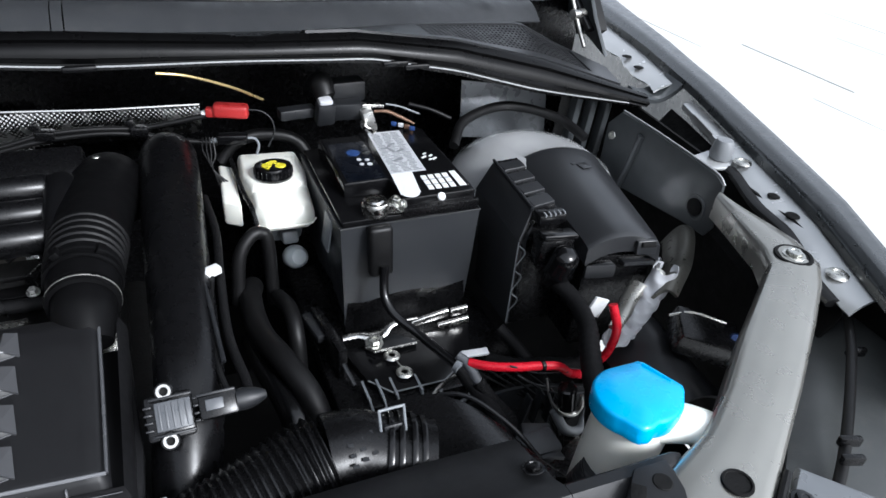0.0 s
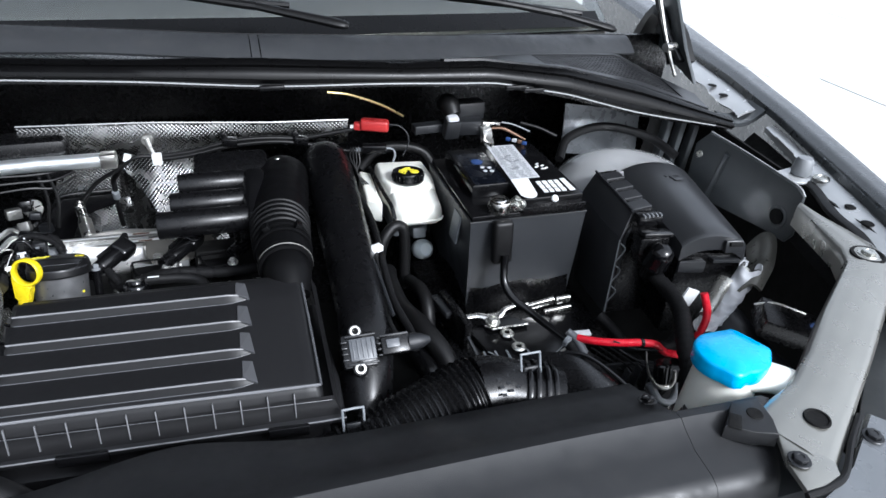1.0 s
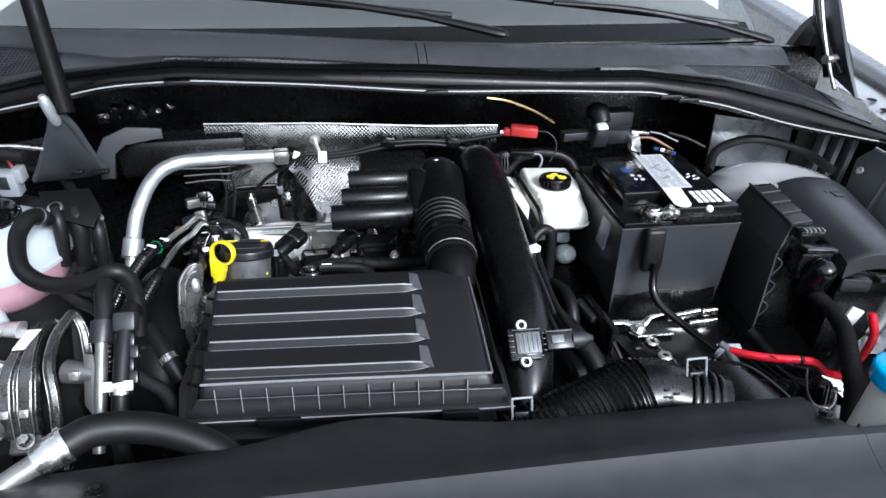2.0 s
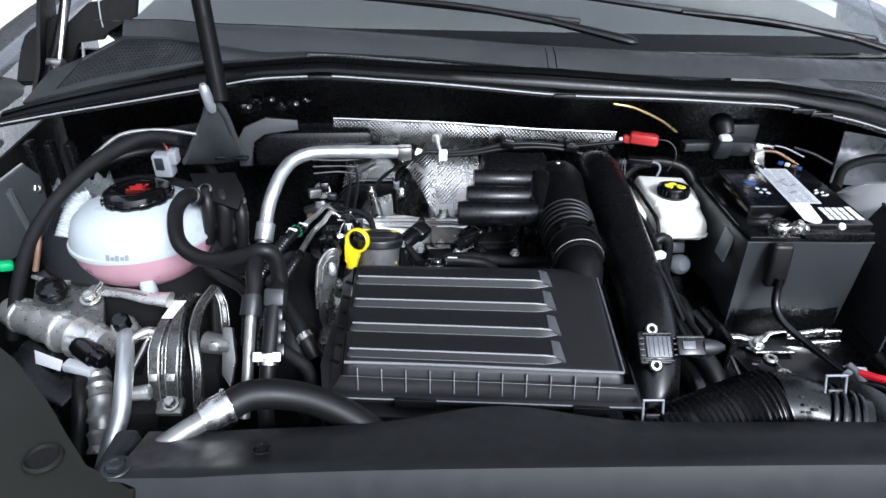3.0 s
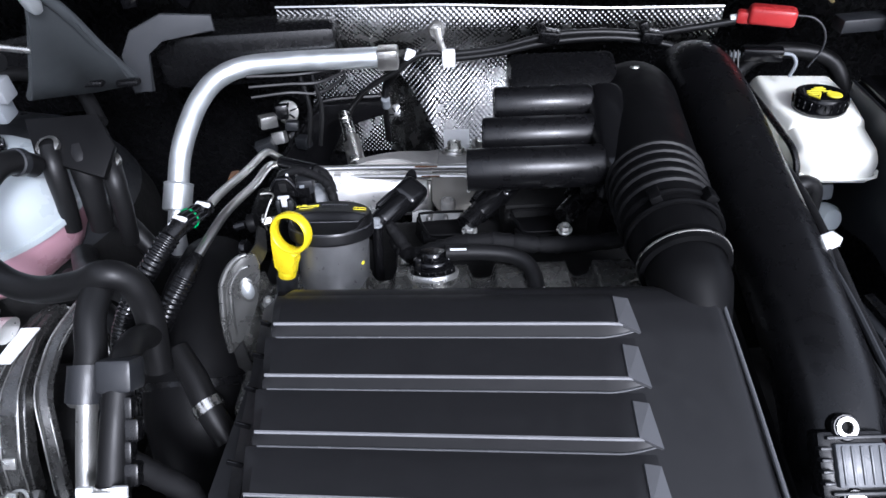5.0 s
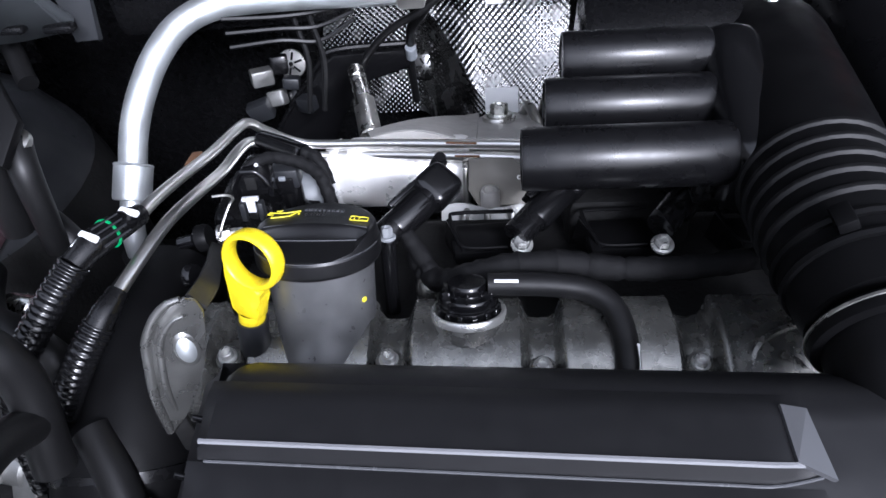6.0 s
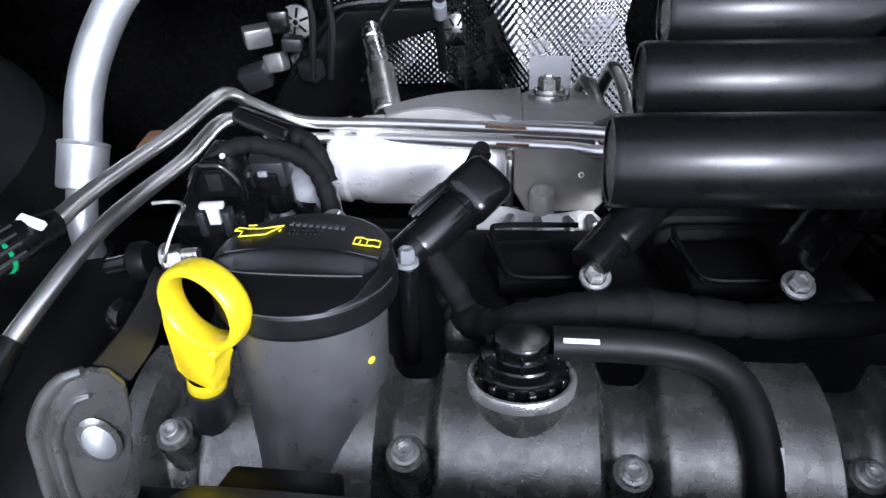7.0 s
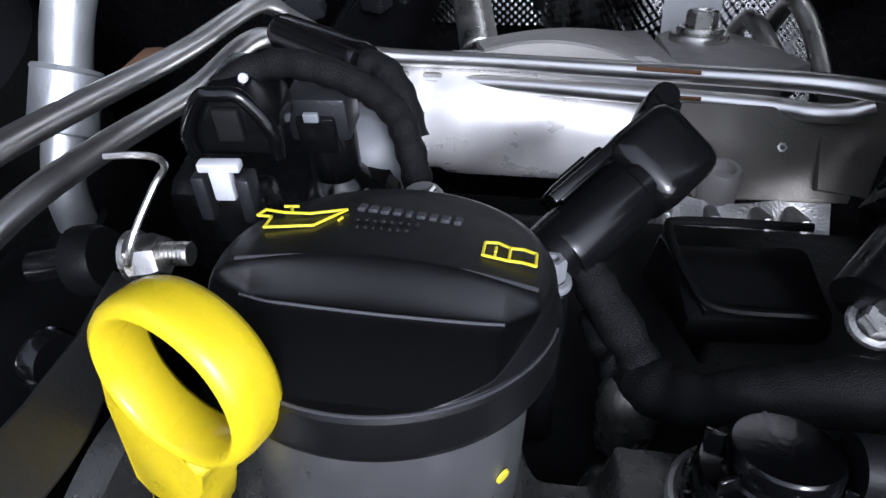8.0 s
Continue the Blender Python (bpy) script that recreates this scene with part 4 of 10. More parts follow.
def engine_cover():
    def part(name, bm, mat, parent, label="", sharp=38):
        """As the outer part(), with the cover's outline sheared to fit the camera's view."""
        if name not in ("neck", "neck_boss"):
            for v in bm.verts:
                k = max(0.0, (-0.12 - v.co.x) / 0.30)
                v.co.y += k * (0.019 - 0.0065 * min(1.6, max(-0.4, (v.co.y - 0.37) / 0.11)))
                v.co.x += 0.0115 * k * min(1.2, max(0.0, 1.0 - (v.co.y - 0.38) / 0.13))
        return linked(name, bm, mat, parent, label, sharp=sharp)

    linked = globals_part
    c = thing("engine_cover", (-0.27, 0.45, 0.86), "matt black plastic air filter cover with four raised louvres", "engine cover")

    def lid_z(y):
        return lerp([(0.360, 0.912), (0.3625, 0.9185), (0.3655, 0.9265), (0.3680, 0.9296), (0.3715, 0.9308), (0.379, 0.9325), (0.482, 0.9575), (0.505, 0.9610), (0.516, 0.9595), (0.525, 0.9540), (0.533, 0.9450), (0.538, 0.9320), (0.540, 0.915)], y)

    def lid(u, v):
        y = 0.361 + 0.179 * v
        xl = -0.4215 + 0.020 * v
        xr = -0.1225 - 0.001 * v
        x = xl + (xr - xl) * u
        edge = min(u, 1 - u) * (xr - xl)
        drop = 0.010 * max(0, 1 - edge / 0.008) ** 2
        return (x, y, lid_z(y) - drop)
    us = [0, 0.008, 0.016, 0.027, 0.06]
    us = us + [0.1 + 0.8 * i / 24 for i in range(25)] + [1 - k for k in us[::-1]]
    part("lid", sheet(lambda u, v: lid(us[round(u * (len(us) - 1))], v), len(us) - 1, 46, 0.004), COVER, c)
    # louvres: wedges that rise to a sharp front edge
    for y, xr in ((0.482, -0.184), (0.4477, -0.185), (0.4133, -0.186), (0.379, -0.187)):
        bm = bmesh.new()

        def wedge(u, v):
            xa = -0.4035 - 0.11 * (0.482 - y)
            x = xa + (xr - xa) * u
            end = max(0, (u - 0.93) / 0.07)
            start = max(0, 1 - u / 0.012)
            yy = y + 0.030 * v + 0.004 * end * (1 - v)
            return (x, yy, lid_z(yy) + 0.0075 * (1 - v) ** 0.8 * (1 - 0.85 * end) * (1 - 0.8 * start) + 0.0004)

        def face(u, v):
            top = Vector(wedge(u, 0.0))
            return (top.x, top.y - 0.0035 * (1 - v), lid_z(top.y - 0.003) + (top.z - lid_z(top.y - 0.003)) * v)
        sheet(wedge, 40, 8, 0.0, bm)
        sheet(face, 40, 3, 0.0, bm)
        part("louvre", bm, COVER, c, sharp=25)
        # edges and end in paler plastic, painting the light they catch
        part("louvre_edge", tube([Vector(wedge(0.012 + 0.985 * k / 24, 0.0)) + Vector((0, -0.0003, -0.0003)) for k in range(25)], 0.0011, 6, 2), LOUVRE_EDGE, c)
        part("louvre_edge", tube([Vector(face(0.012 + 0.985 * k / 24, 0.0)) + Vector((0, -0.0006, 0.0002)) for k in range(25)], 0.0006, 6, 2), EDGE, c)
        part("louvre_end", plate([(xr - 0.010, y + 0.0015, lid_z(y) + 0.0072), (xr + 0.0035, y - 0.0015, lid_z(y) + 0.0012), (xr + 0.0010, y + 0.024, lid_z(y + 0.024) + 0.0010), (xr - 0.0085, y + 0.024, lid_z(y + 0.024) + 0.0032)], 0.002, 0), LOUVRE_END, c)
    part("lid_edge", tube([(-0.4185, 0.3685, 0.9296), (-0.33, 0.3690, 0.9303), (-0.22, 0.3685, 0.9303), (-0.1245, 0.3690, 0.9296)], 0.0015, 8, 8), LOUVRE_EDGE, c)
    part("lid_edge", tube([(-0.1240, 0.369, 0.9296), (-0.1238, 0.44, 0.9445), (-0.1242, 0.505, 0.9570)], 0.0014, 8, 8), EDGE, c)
    # skirt down to the flange
    ring = [(-0.4225, 0.3610, -0.114), (-0.428, 0.3585, -0.111), (-0.436, 0.3535, -0.108)]
    bm = bmesh.new()
    levels = ((0, 0.918), (1, 0.9085), (2, 0.9010), (2, 0.895))
    loops = []
    for k, z in levels:
        xl, yf, xr = ring[k]
        loops.append([bm.verts.new(p) for p in ((xl, yf, z), (xr, yf, z + 0.003), (xr + 0.002, 0.53, z + 0.03), (xl + 0.014, 0.53, z + 0.03))])
    for a, b in zip(loops, loops[1:]):
        for j in range(4):
            bm.faces.new((a[j], a[(j + 1) % 4], b[(j + 1) % 4], b[j]))
    part("skirt", bm, COVER, c)
    part("flange", plate([(-0.443, 0.3485, 0.8985), (-0.104, 0.3485, 0.9020), (-0.102, 0.40, 0.9050), (-0.108, 0.525, 0.910), (-0.425, 0.525, 0.910), (-0.446, 0.40, 0.903)], 0.007, 0.002, down=(0, 0, -1)), COVER, c)
    # flange edge, fins and ridge carry highlights in their colour too
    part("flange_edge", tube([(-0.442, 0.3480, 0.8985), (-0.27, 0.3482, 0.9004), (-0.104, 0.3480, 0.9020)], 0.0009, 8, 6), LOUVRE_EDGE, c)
    part("lower_box", box((-0.272, 0.443, 0.83), (0.315, 0.20, 0.10), bev=0.012), COVER, c)
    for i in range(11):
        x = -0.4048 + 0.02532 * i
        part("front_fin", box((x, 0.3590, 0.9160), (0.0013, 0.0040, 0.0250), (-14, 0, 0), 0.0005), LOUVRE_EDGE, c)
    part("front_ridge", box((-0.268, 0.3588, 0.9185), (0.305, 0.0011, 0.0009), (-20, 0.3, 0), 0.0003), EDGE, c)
    for i in range(6):
        y = 0.385 + 0.024 * i
        part("side_fin", box((-0.429 + 0.02 * (i / 6), y, 0.912 + 0.2 * (y - 0.36)), (0.010, 0.002, 0.004), (0, 25, 0), 0.0007), BLACK_SATIN, c)
    for x, w in ((-0.345, 0.09), (-0.16, 0.08)):
        part("front_clip", box((x, 0.3455, 0.8975), (w * 0.5, 0.006, 0.012), bev=0.002), BLACK_SATIN, c)
    part("rear_tab", box((-0.379, 0.5410, 0.921), (0.036, 0.014, 0.012), (-35, 0, 0), 0.002), CAP_BLACK, c)
    # outlet neck
    part("neck", tube([(-0.135, 0.505, 0.938), (-0.136, 0.528, 0.950), (-0.1365, 0.55, 0.954)], [0.020, 0.0265, 0.027], 24, 6), CAP_BLACK, c)
    part("neck_boss", lathe([(0, 0.003), (0.009, 0.003), (0.011, 0.001), (0.0115, 0)], along((-0.134, 0.512, 0.9605), (0, -0.2, 1)), 20), COVER, c)


engine_cover()


def intake_duct():
    d = thing("intake_duct", (-0.13, 0.7, 0.9), "black corrugated intake duct behind the filter cover", "duct")
    path = [(-0.1365, 0.552, 0.955), (-0.136, 0.60, 0.956), (-0.132, 0.66, 0.955), (-0.125, 0.73, 0.950), (-0.116, 0.79, 0.938), (-0.112, 0.835, 0.90)]
    part("hose", tube(path, [0.030, 0.0335, 0.0365, 0.039, 0.041, 0.038], 32, 10), CAP_BLACK, d)
    for k in range(5):
        t = 0.185 + 0.036 * k
        n = len(path) - 1
        i = min(int(t * n), n - 1)
        p = Vector(path[i]).lerp(Vector(path[i + 1]), t * n - i)
        q = Vector(path[i + 1]) - Vector(path[i])
        r = lerp([(0, 0.030), (0.2, 0.0335), (0.4, 0.0365), (0.6, 0.039), (1, 0.04)], t)
        part("ring", lathe([(r - 0.001, -0.0028), (r + 0.0018, -0.0012), (r + 0.0022, 0.0), (r + 0.0018, 0.0012), (r - 0.001, 0.0028)], along(p, q), 32), HOSE, d)
    for y, r in ((0.572, 0.0335), (0.583, 0.034)):
        part("clamp_band", lathe([(r - 0.002, -0.002), (r, -0.002), (r + 0.0008, 0), (r, 0.002), (r - 0.002, 0.002)], along((-0.1363, y, 0.9565), (0.02, 1, 0.05)), 32), CAP_BLACK, d)
    part("collar", lathe([(0.027, -0.005), (0.0305, -0.004), (0.031, 0.0), (0.0305, 0.003), (0.029, 0.004)], along((-0.1365, 0.5455, 0.9545), (0.0, 1, 0.08)), 36), CAP_BLACK, d)
    part("collar_lip", lathe([(0.0300, -0.0012), (0.0316, -0.0006), (0.0316, 0.0006), (0.0300, 0.0012)], along((-0.1365, 0.5465, 0.9545), (0.0, 1, 0.08)), 36), STEEL_DULL, d, "thin pale metal ring")
    for a in (-30, 35):
        x = -0.1363 + 0.034 * math.sin(radians(a))
        part("clamp_ear", box((x, 0.578, 0.957 + 0.035 * math.cos(radians(a))), (0.008, 0.012, 0.008), (0, a, 0), 0.001), CAP_BLACK, d)
    part("top_screw", lathe([(0, 0.004), (0.004, 0.004), (0.005, 0.002), (0.005, 0)], along((-0.122, 0.775, 0.981), (0, 0.2, 1)), 12), ZINC, d)


intake_duct()


def resonator():
    r = thing("intake_resonator", (-0.21, 0.69, 0.93), "satin black resonator with three parallel tubes", "resonator")
    for y, z, xl, rad in ((0.7285, 0.9775, -0.2515, 0.0150), (0.7010, 0.9635, -0.2625, 0.0157), (0.6600, 0.9585, -0.277, 0.0168)):
        e = 0.002
        bm = lathe([(rad * 0.86, 0), (rad - 0.0006, 0), (rad, e), (rad, -xl - 0.172), (rad - e, -xl - 0.169), (0, -xl - 0.169)], Matrix.Translation((xl, y, z)) @ rot(0, 90, 0) , 36)
        lathe([(0, 0.0008), (rad * 0.86, 0.0008), (rad * 0.86, 0)], Matrix.Translation((xl, y, z)) @ rot(0, 90, 0), 36, bm)
        part("tube", bm, TUBE_BLACK, r)
    part("end_body", box((-0.157, 0.695, 0.957), (0.034, 0.105, 0.055), (12, 0, 0), 0.014, seg=4), BLACK_SATIN, r)
    part("end_button", lathe([(0, 0.004), (0.005, 0.004), (0.007, 0.002), (0.007, -0.01)], Matrix.Translation((-0.1715, 0.657, 0.9585)) @ rot(0, 90, 0), 18), BLACK_SATIN, r)
    part("rear_box", box((-0.185, 0.79, 0.955), (0.10, 0.05, 0.06), (15, 0, 0), 0.008), BLACK, r)
    part("lower_lug", box((-0.178, 0.665, 0.935), (0.010, 0.012, 0.022), (0, 0, 0), 0.002), BLACK, r)


resonator()


def charge_pipe():
    c = thing("charge_pipe", (-0.075, 0.55, 0.85), "smooth black plastic charge air pipe", "pipe")
    path = [(-0.047, 0.875, 0.900), (-0.0465, 0.850, 0.935), (-0.0475, 0.810, 0.950), (-0.0500, 0.74, 0.9480), (-0.0545, 0.64, 0.9380), (-0.0580, 0.54, 0.9260), (-0.062, 0.46, 0.906), (-0.074, 0.40, 0.865), (-0.080, 0.365, 0.80), (-0.080, 0.35, 0.70)]
    part("pipe", tube(path, [0.032, 0.034, 0.034, 0.0335, 0.032, 0.030, 0.029, 0.028, 0.030, 0.032], 32, 8), TUBE_BLACK, c)
    part("seam", tube([(p[0] + 0.029, p[1], p[2] + 0.009) for p in path[2:7]], 0.0016, 6, 6), BLACK, c)
    part("foot_band", lathe([(0.033, -0.004), (0.037, -0.003), (0.037, 0.003), (0.033, 0.004)], along((-0.0795, 0.375, 0.818), (0, -0.4, -1)) @ Matrix.Diagonal((0.88, 0.88, 1, 1)), 32), BLACK, c)


charge_pipe()


def pressure_sensor():
    """Its own axes: x to the right, y up the slope, z out of the pipe."""
    up = Vector((0, 0.775, 0.63)).normalized()
    out = Vector((0, -0.63, 0.775)).normalized()
    m = Matrix(((1, up.x, out.x, -0.0785), (0, up.y, out.y, 0.4115), (0, up.z, out.z, 0.928), (0, 0, 0, 1)))
    s = thing("pressure_sensor", (0, 0, 0), "grey charge pressure sensor screwed to the black pipe", "sensor", m=m)
    part("base", box((0.0, 0, -0.006), (0.036, 0.036, 0.014), bev=0.003), BLACK, s, local=True)
    part("lid", box((0.003, 0, 0.002), (0.027, 0.023, 0.005), bev=0.001), SENSOR_LID, s, "grey ribbed lid", local=True)
    for k in range(5):
        part("lid_rib", box((-0.007 + 0.005 * k, 0, 0.0048), (0.0016, 0.020, 0.0010), bev=0.0003), SENSOR_LID, s, local=True)
    for y in (-0.0195, 0.0195):
        part("ear", lathe([(0.004, -0.006), (0.0075, -0.006), (0.0078, 0.001), (0.0068, 0.0022), (0.004, 0.0022)], Matrix.Translation((-0.002, y, 0)), 20), BLACK, s, local=True)
        part("bush", lathe([(0.0031, -0.003), (0.0031, 0.0030), (0.0036, 0.0034), (0.0056, 0.0034), (0.006, 0.0028), (0.006, 0.0015)], Matrix.Translation((-0.002, y, 0)), 20), STEEL, s, "bright metal bush", local=True)
        part("screw_hole", lathe([(0, -0.002), (0.0032, -0.002)], Matrix.Translation((-0.002, y, 0.002)), 16), VOID, s, local=True)
    for k in range(4):
        part("rib", box((-0.0155, -0.009 + 0.006 * k, 0.002), (0.006, 0.0018, 0.006), bev=0.0005), DARK_PLASTIC, s, local=True)
        part("rib", box((0.020, -0.009 + 0.006 * k, 0.002), (0.004, 0.0016, 0.006), bev=0.0004), DARK_PLASTIC, s, local=True)
    part("frame", box((0.002, 0.0145, 0.001), (0.032, 0.002, 0.006), bev=0.0006), DARK_PLASTIC, s, local=True)
    part("frame", box((0.002, -0.0145, 0.001), (0.032, 0.002, 0.006), bev=0.0006), DARK_PLASTIC, s, local=True)
    plug = part("plug", box((0.037, 0, 0.0), (0.030, 0.020, 0.014), bev=0.002), BLACK, s, local=True)
    part("latch", box((0.034, 0.0005, 0.0078), (0.014, 0.009, 0.003), bev=0.0008), SENSOR_LID, plug, local=True)
    part("latch_bridge", box((0.036, 0.0095, 0.004), (0.030, 0.0022, 0.010), bev=0.0006), DARK_PLASTIC, plug, local=True)
    part("boot", lathe([(0, 0), (0.009, 0), (0.0095, 0.006), (0.0075, 0.016), (0.0035, 0.024), (0, 0.024)], Matrix.Translation((0.051, 0, 0)) @ rot(0, 90, 0), 18), DARK_PLASTIC, s, local=True)


pressure_sensor()


def pipe_lead():
    """Leads that run down beside the charge pipe to its sensor."""
    w = thing("sensor_lead", (-0.02, 0.5, 0.85), "black taped sensor lead beside the charge pipe", "cable")
    part("lead", tube([(-0.015, 0.74, 0.935), (-0.012, 0.66, 0.935), (-0.018, 0.58, 0.933), (-0.022, 0.50, 0.922), (-0.016, 0.44, 0.918), (-0.018, 0.412, 0.918)], 0.0045, 10, 7), TAPE, w)
    part("lead", tube([(-0.026, 0.57, 0.940), (-0.034, 0.52, 0.934), (-0.036, 0.46, 0.924), (-0.030, 0.425, 0.915)], 0.0026, 8, 6), RUBBER, w)
    part("clip", box((-0.026, 0.575, 0.944), (0.018, 0.010, 0.008), (0, 0, 25), 0.001), WHITE, w, "small white clip")
    part("guide_rail", tube([(-0.040, 0.62, 0.948), (-0.034, 0.54, 0.944), (-0.031, 0.46, 0.928)], 0.0022, 8, 6), DARK_PLASTIC, w)


pipe_lead()


def head_cover():
    h = thing("camshaft_housing", (-0.29, 0.6, 0.8), "dull cast aluminium camshaft housing with bolts", "engine part")
    bays = (-0.434, -0.3475, -0.268, -0.189)

    def skin(u, v):
        """A barrel with a flat-floored bay at each bolt and small steps in the casting."""
        x = -0.455 + 0.335 * u
        a = -0.35 + 2.5 * v
        groove = max(math.exp(-((x - b) / 0.0095) ** 6) for b in bays)
        lip = max(math.exp(-((abs(x - b) - 0.0115) / 0.0016) ** 2) for b in bays)
        r = 0.0375 - 0.0105 * groove + 0.0008 * lip - 0.0012 * math.exp(-((x + 0.390) / 0.004) ** 2)
        r += 0.0004 * noise.noise(Vector((x * 90, a * 3, 0.0)))
        return (x, 0.596 - r * math.cos(a) * 1.15, 0.862 + r * math.sin(a))
    part("casting", sheet(skin, 220, 34, 0.004), HEAD, h, sharp=55)
    part("block", box((-0.29, 0.665, 0.825), (0.34, 0.12, 0.07), bev=0.008), VOID, h)
    part("front_deck", box((-0.29, 0.535, 0.835), (0.33, 0.06, 0.05), bev=0.006), HEAD, h)
    for x, y, z in ((-0.4330, 0.579, 0.897), (-0.3465, 0.5735, 0.9010), (-0.2690, 0.5735, 0.8935), (-0.189, 0.579, 0.888)):
        part("bolt_pillar", lathe([(0.0100, -0.04), (0.0078, -0.008), (0.0070, -0.001), (0.0066, 0.0), (0, 0)], along((x, y, z), (0, -0.1, 1)), 24), HEAD, h)
        bolt_head((x, y, z), (0, -0.1, 1), 0.0034, 0.0055, h, socket=True, mat=CAST)
    # plastic trays round the coils, with a turned-up lip
    for k in range(3):
        x = -0.300 + 0.083 * k
        tray = part("coil_tray", box((x + 0.0015, 0.676, 0.881), (0.040, 0.030, 0.012), (-4, 0, 4), 0.004), CAP_BLACK, h, "dark plastic tray beside the coil")
        part("tray_rim", tube([(x + 0.020, 0.694, 0.891), (x - 0.015, 0.694, 0.8905), (x - 0.0200, 0.690, 0.8900), (x - 0.0150, 0.672, 0.8895), (x - 0.0085, 0.664, 0.8890), (x + 0.016, 0.664, 0.8890)], 0.0013, 8, 4), CAP_BLACK, tray)
        part("tray_wall", plate([(x - 0.0200, 0.690, 0.8900), (x - 0.0095, 0.664, 0.8890), (x - 0.0075, 0.659, 0.870), (x - 0.0225, 0.690, 0.870)], 0.003, 0.0008), BLACK_SATIN, tray)
    for x, y, z in ((-0.335, 0.6165, 0.874), (-0.331, 0.640, 0.884), (-0.245, 0.635, 0.870)):
        part("rear_pillar", lathe([(0.008, -0.02), (0.0082, -0.002), (0.0070, 0.003), (0.0045, 0.005), (0, 0.005)], along((x, y, z), (0, 0.2, 1)), 18), HEAD, h)
    # ribbed web towards the end of the housing
    for p, q, s in (((-0.170, 0.5650, 0.8850), (-0.160, 0.585, 0.899), (-0.130, 0.598, 0.900)), ((-0.165, 0.5620, 0.8830), (-0.140, 0.575, 0.892), (-0.122, 0.595, 0.896)), ((-0.152, 0.578, 0.898), (-0.138, 0.572, 0.890), (-0.126, 0.566, 0.882))):
        part("web", tube([p, q, s], 0.0020, 6, 4), HEAD, h)


head_cover()


def oil_filter():
    axis = Vector((0.02, 0.36, 1)).normalized()
    m = along(Vector((-0.3840, 0.6270, 0.9480)), axis)
    lead = m.to_3x3().inverted() @ Vector((1, 0, 0))
    m = m @ rot(0, 0, math.degrees(math.atan2(lead.y, lead.x)))
    f = thing("oil_filter_housing", (-0.38, 0.62, 0.88), "grey cast oil filter housing with a black ribbed cap", "oil filter")
    part("housing", lathe([(0.0255, -0.105), (0.0262, -0.080), (0.0272, -0.060), (0.0282, -0.030), (0.0290, -0.017), (0, -0.016)], m, 64), FILTER_CAST, f)
    part("foot", tube([m @ Vector((0, 0, -0.040)), (-0.3850, 0.6020, 0.8920), (-0.3860, 0.5820, 0.8760), (-0.3870, 0.5600, 0.8580), (-0.388, 0.548, 0.840)], [0.0272, 0.0262, 0.0236, 0.0205, 0.0200], 40, 6), FILTER_CAST, f, "tapered foot of the casting")
    prof = [(0.0, 0.0), (0.008, 0.0), (0.014, 0.0), (0.020, -0.0002), (0.025, -0.0005), (0.0285, -0.0010), (0.0302, -0.0018), (0.0312, -0.0032), (0.0317, -0.0055),
            (0.0321, -0.0085), (0.0326, -0.0092), (0.0329, -0.0102), (0.0329, -0.0170), (0.0324, -0.0184), (0.0305, -0.0186)]

    def cap_skin(u, v):
        """A flat top behind a bowed ridge, a steep face and a scoop before it, then the rolled rim and skirt."""
        a = 2 * math.pi * u
        k = v * (len(prof) - 1)
        i = min(int(k), len(prof) - 2)
        r = prof[i][0] + (prof[i + 1][0] - prof[i][0]) * (k - i)
        z = prof[i][1] + (prof[i + 1][1] - prof[i][1]) * (k - i)
        x, y = r * math.cos(a), r * math.sin(a)
        bow = math.cos(min(1.0, abs(x) / 0.0325) * math.pi / 2)
        ridge = -0.0088 + 0.0070 * bow
        step = -0.0098 - 0.0012 * bow
        if y < ridge and z > -0.0088:
            d = min(1.0, (ridge - y) / max(0.0012, ridge - step))
            drop = 0.0060 * (3 * d * d - 2 * d ** 3) * min(1.0, bow * 2.2)
            if y < step:
                drop += 0.0030 * min(1.0, bow * 2.2) * min(1.0, (step - y) / 0.020) - 0.0006 * math.sin(min(1.0, (step - y) / 0.020) * math.pi)
            z = max(-0.0088, min(z, -drop))
        return m @ Vector((x, y, z))
    cap = part("cap", sheet(cap_skin, 200, 150), CAP_TOP, f, "black plastic screw cap", sharp=60)

    def on_ridge(x):
        bow = math.cos(min(1.0, abs(x) / 0.0325) * math.pi / 2)
        return m @ Vector((x, -0.0086 + 0.0070 * bow, -0.0004))

    def on_step(x):
        bow = math.cos(min(1.0, abs(x) / 0.0325) * math.pi / 2)
        return m @ Vector((x, -0.0101 - 0.0012 * bow, -0.0060 * min(1.0, bow * 2.2) + 0.0002))
    # ridge, step and rim lines paint highlights along the cap
    part("grip_edge", tube([on_ridge(-0.026 + 0.0054 * k) for k in range(11)], 0.0004, 8, 3), CAP_EDGE, cap)
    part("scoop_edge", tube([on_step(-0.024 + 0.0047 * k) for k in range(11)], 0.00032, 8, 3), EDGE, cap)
    part("rim_edge", tube([m @ Vector((0.0324 * math.cos(radians(a)), 0.0324 * math.sin(radians(a)), -0.0090)) for a in range(-170, 0, 10)], 0.00035, 8, 3), CAP_EDGE, cap)

    def strokes(lines, w):
        bm = bmesh.new()
        for pts in lines:
            q = [m @ Vector((x, y, 0.0003)) for x, y in pts]
            for a, b in zip(q, q[1:]):
                tube([a, b], w, 6, 1, bm)
        return bm
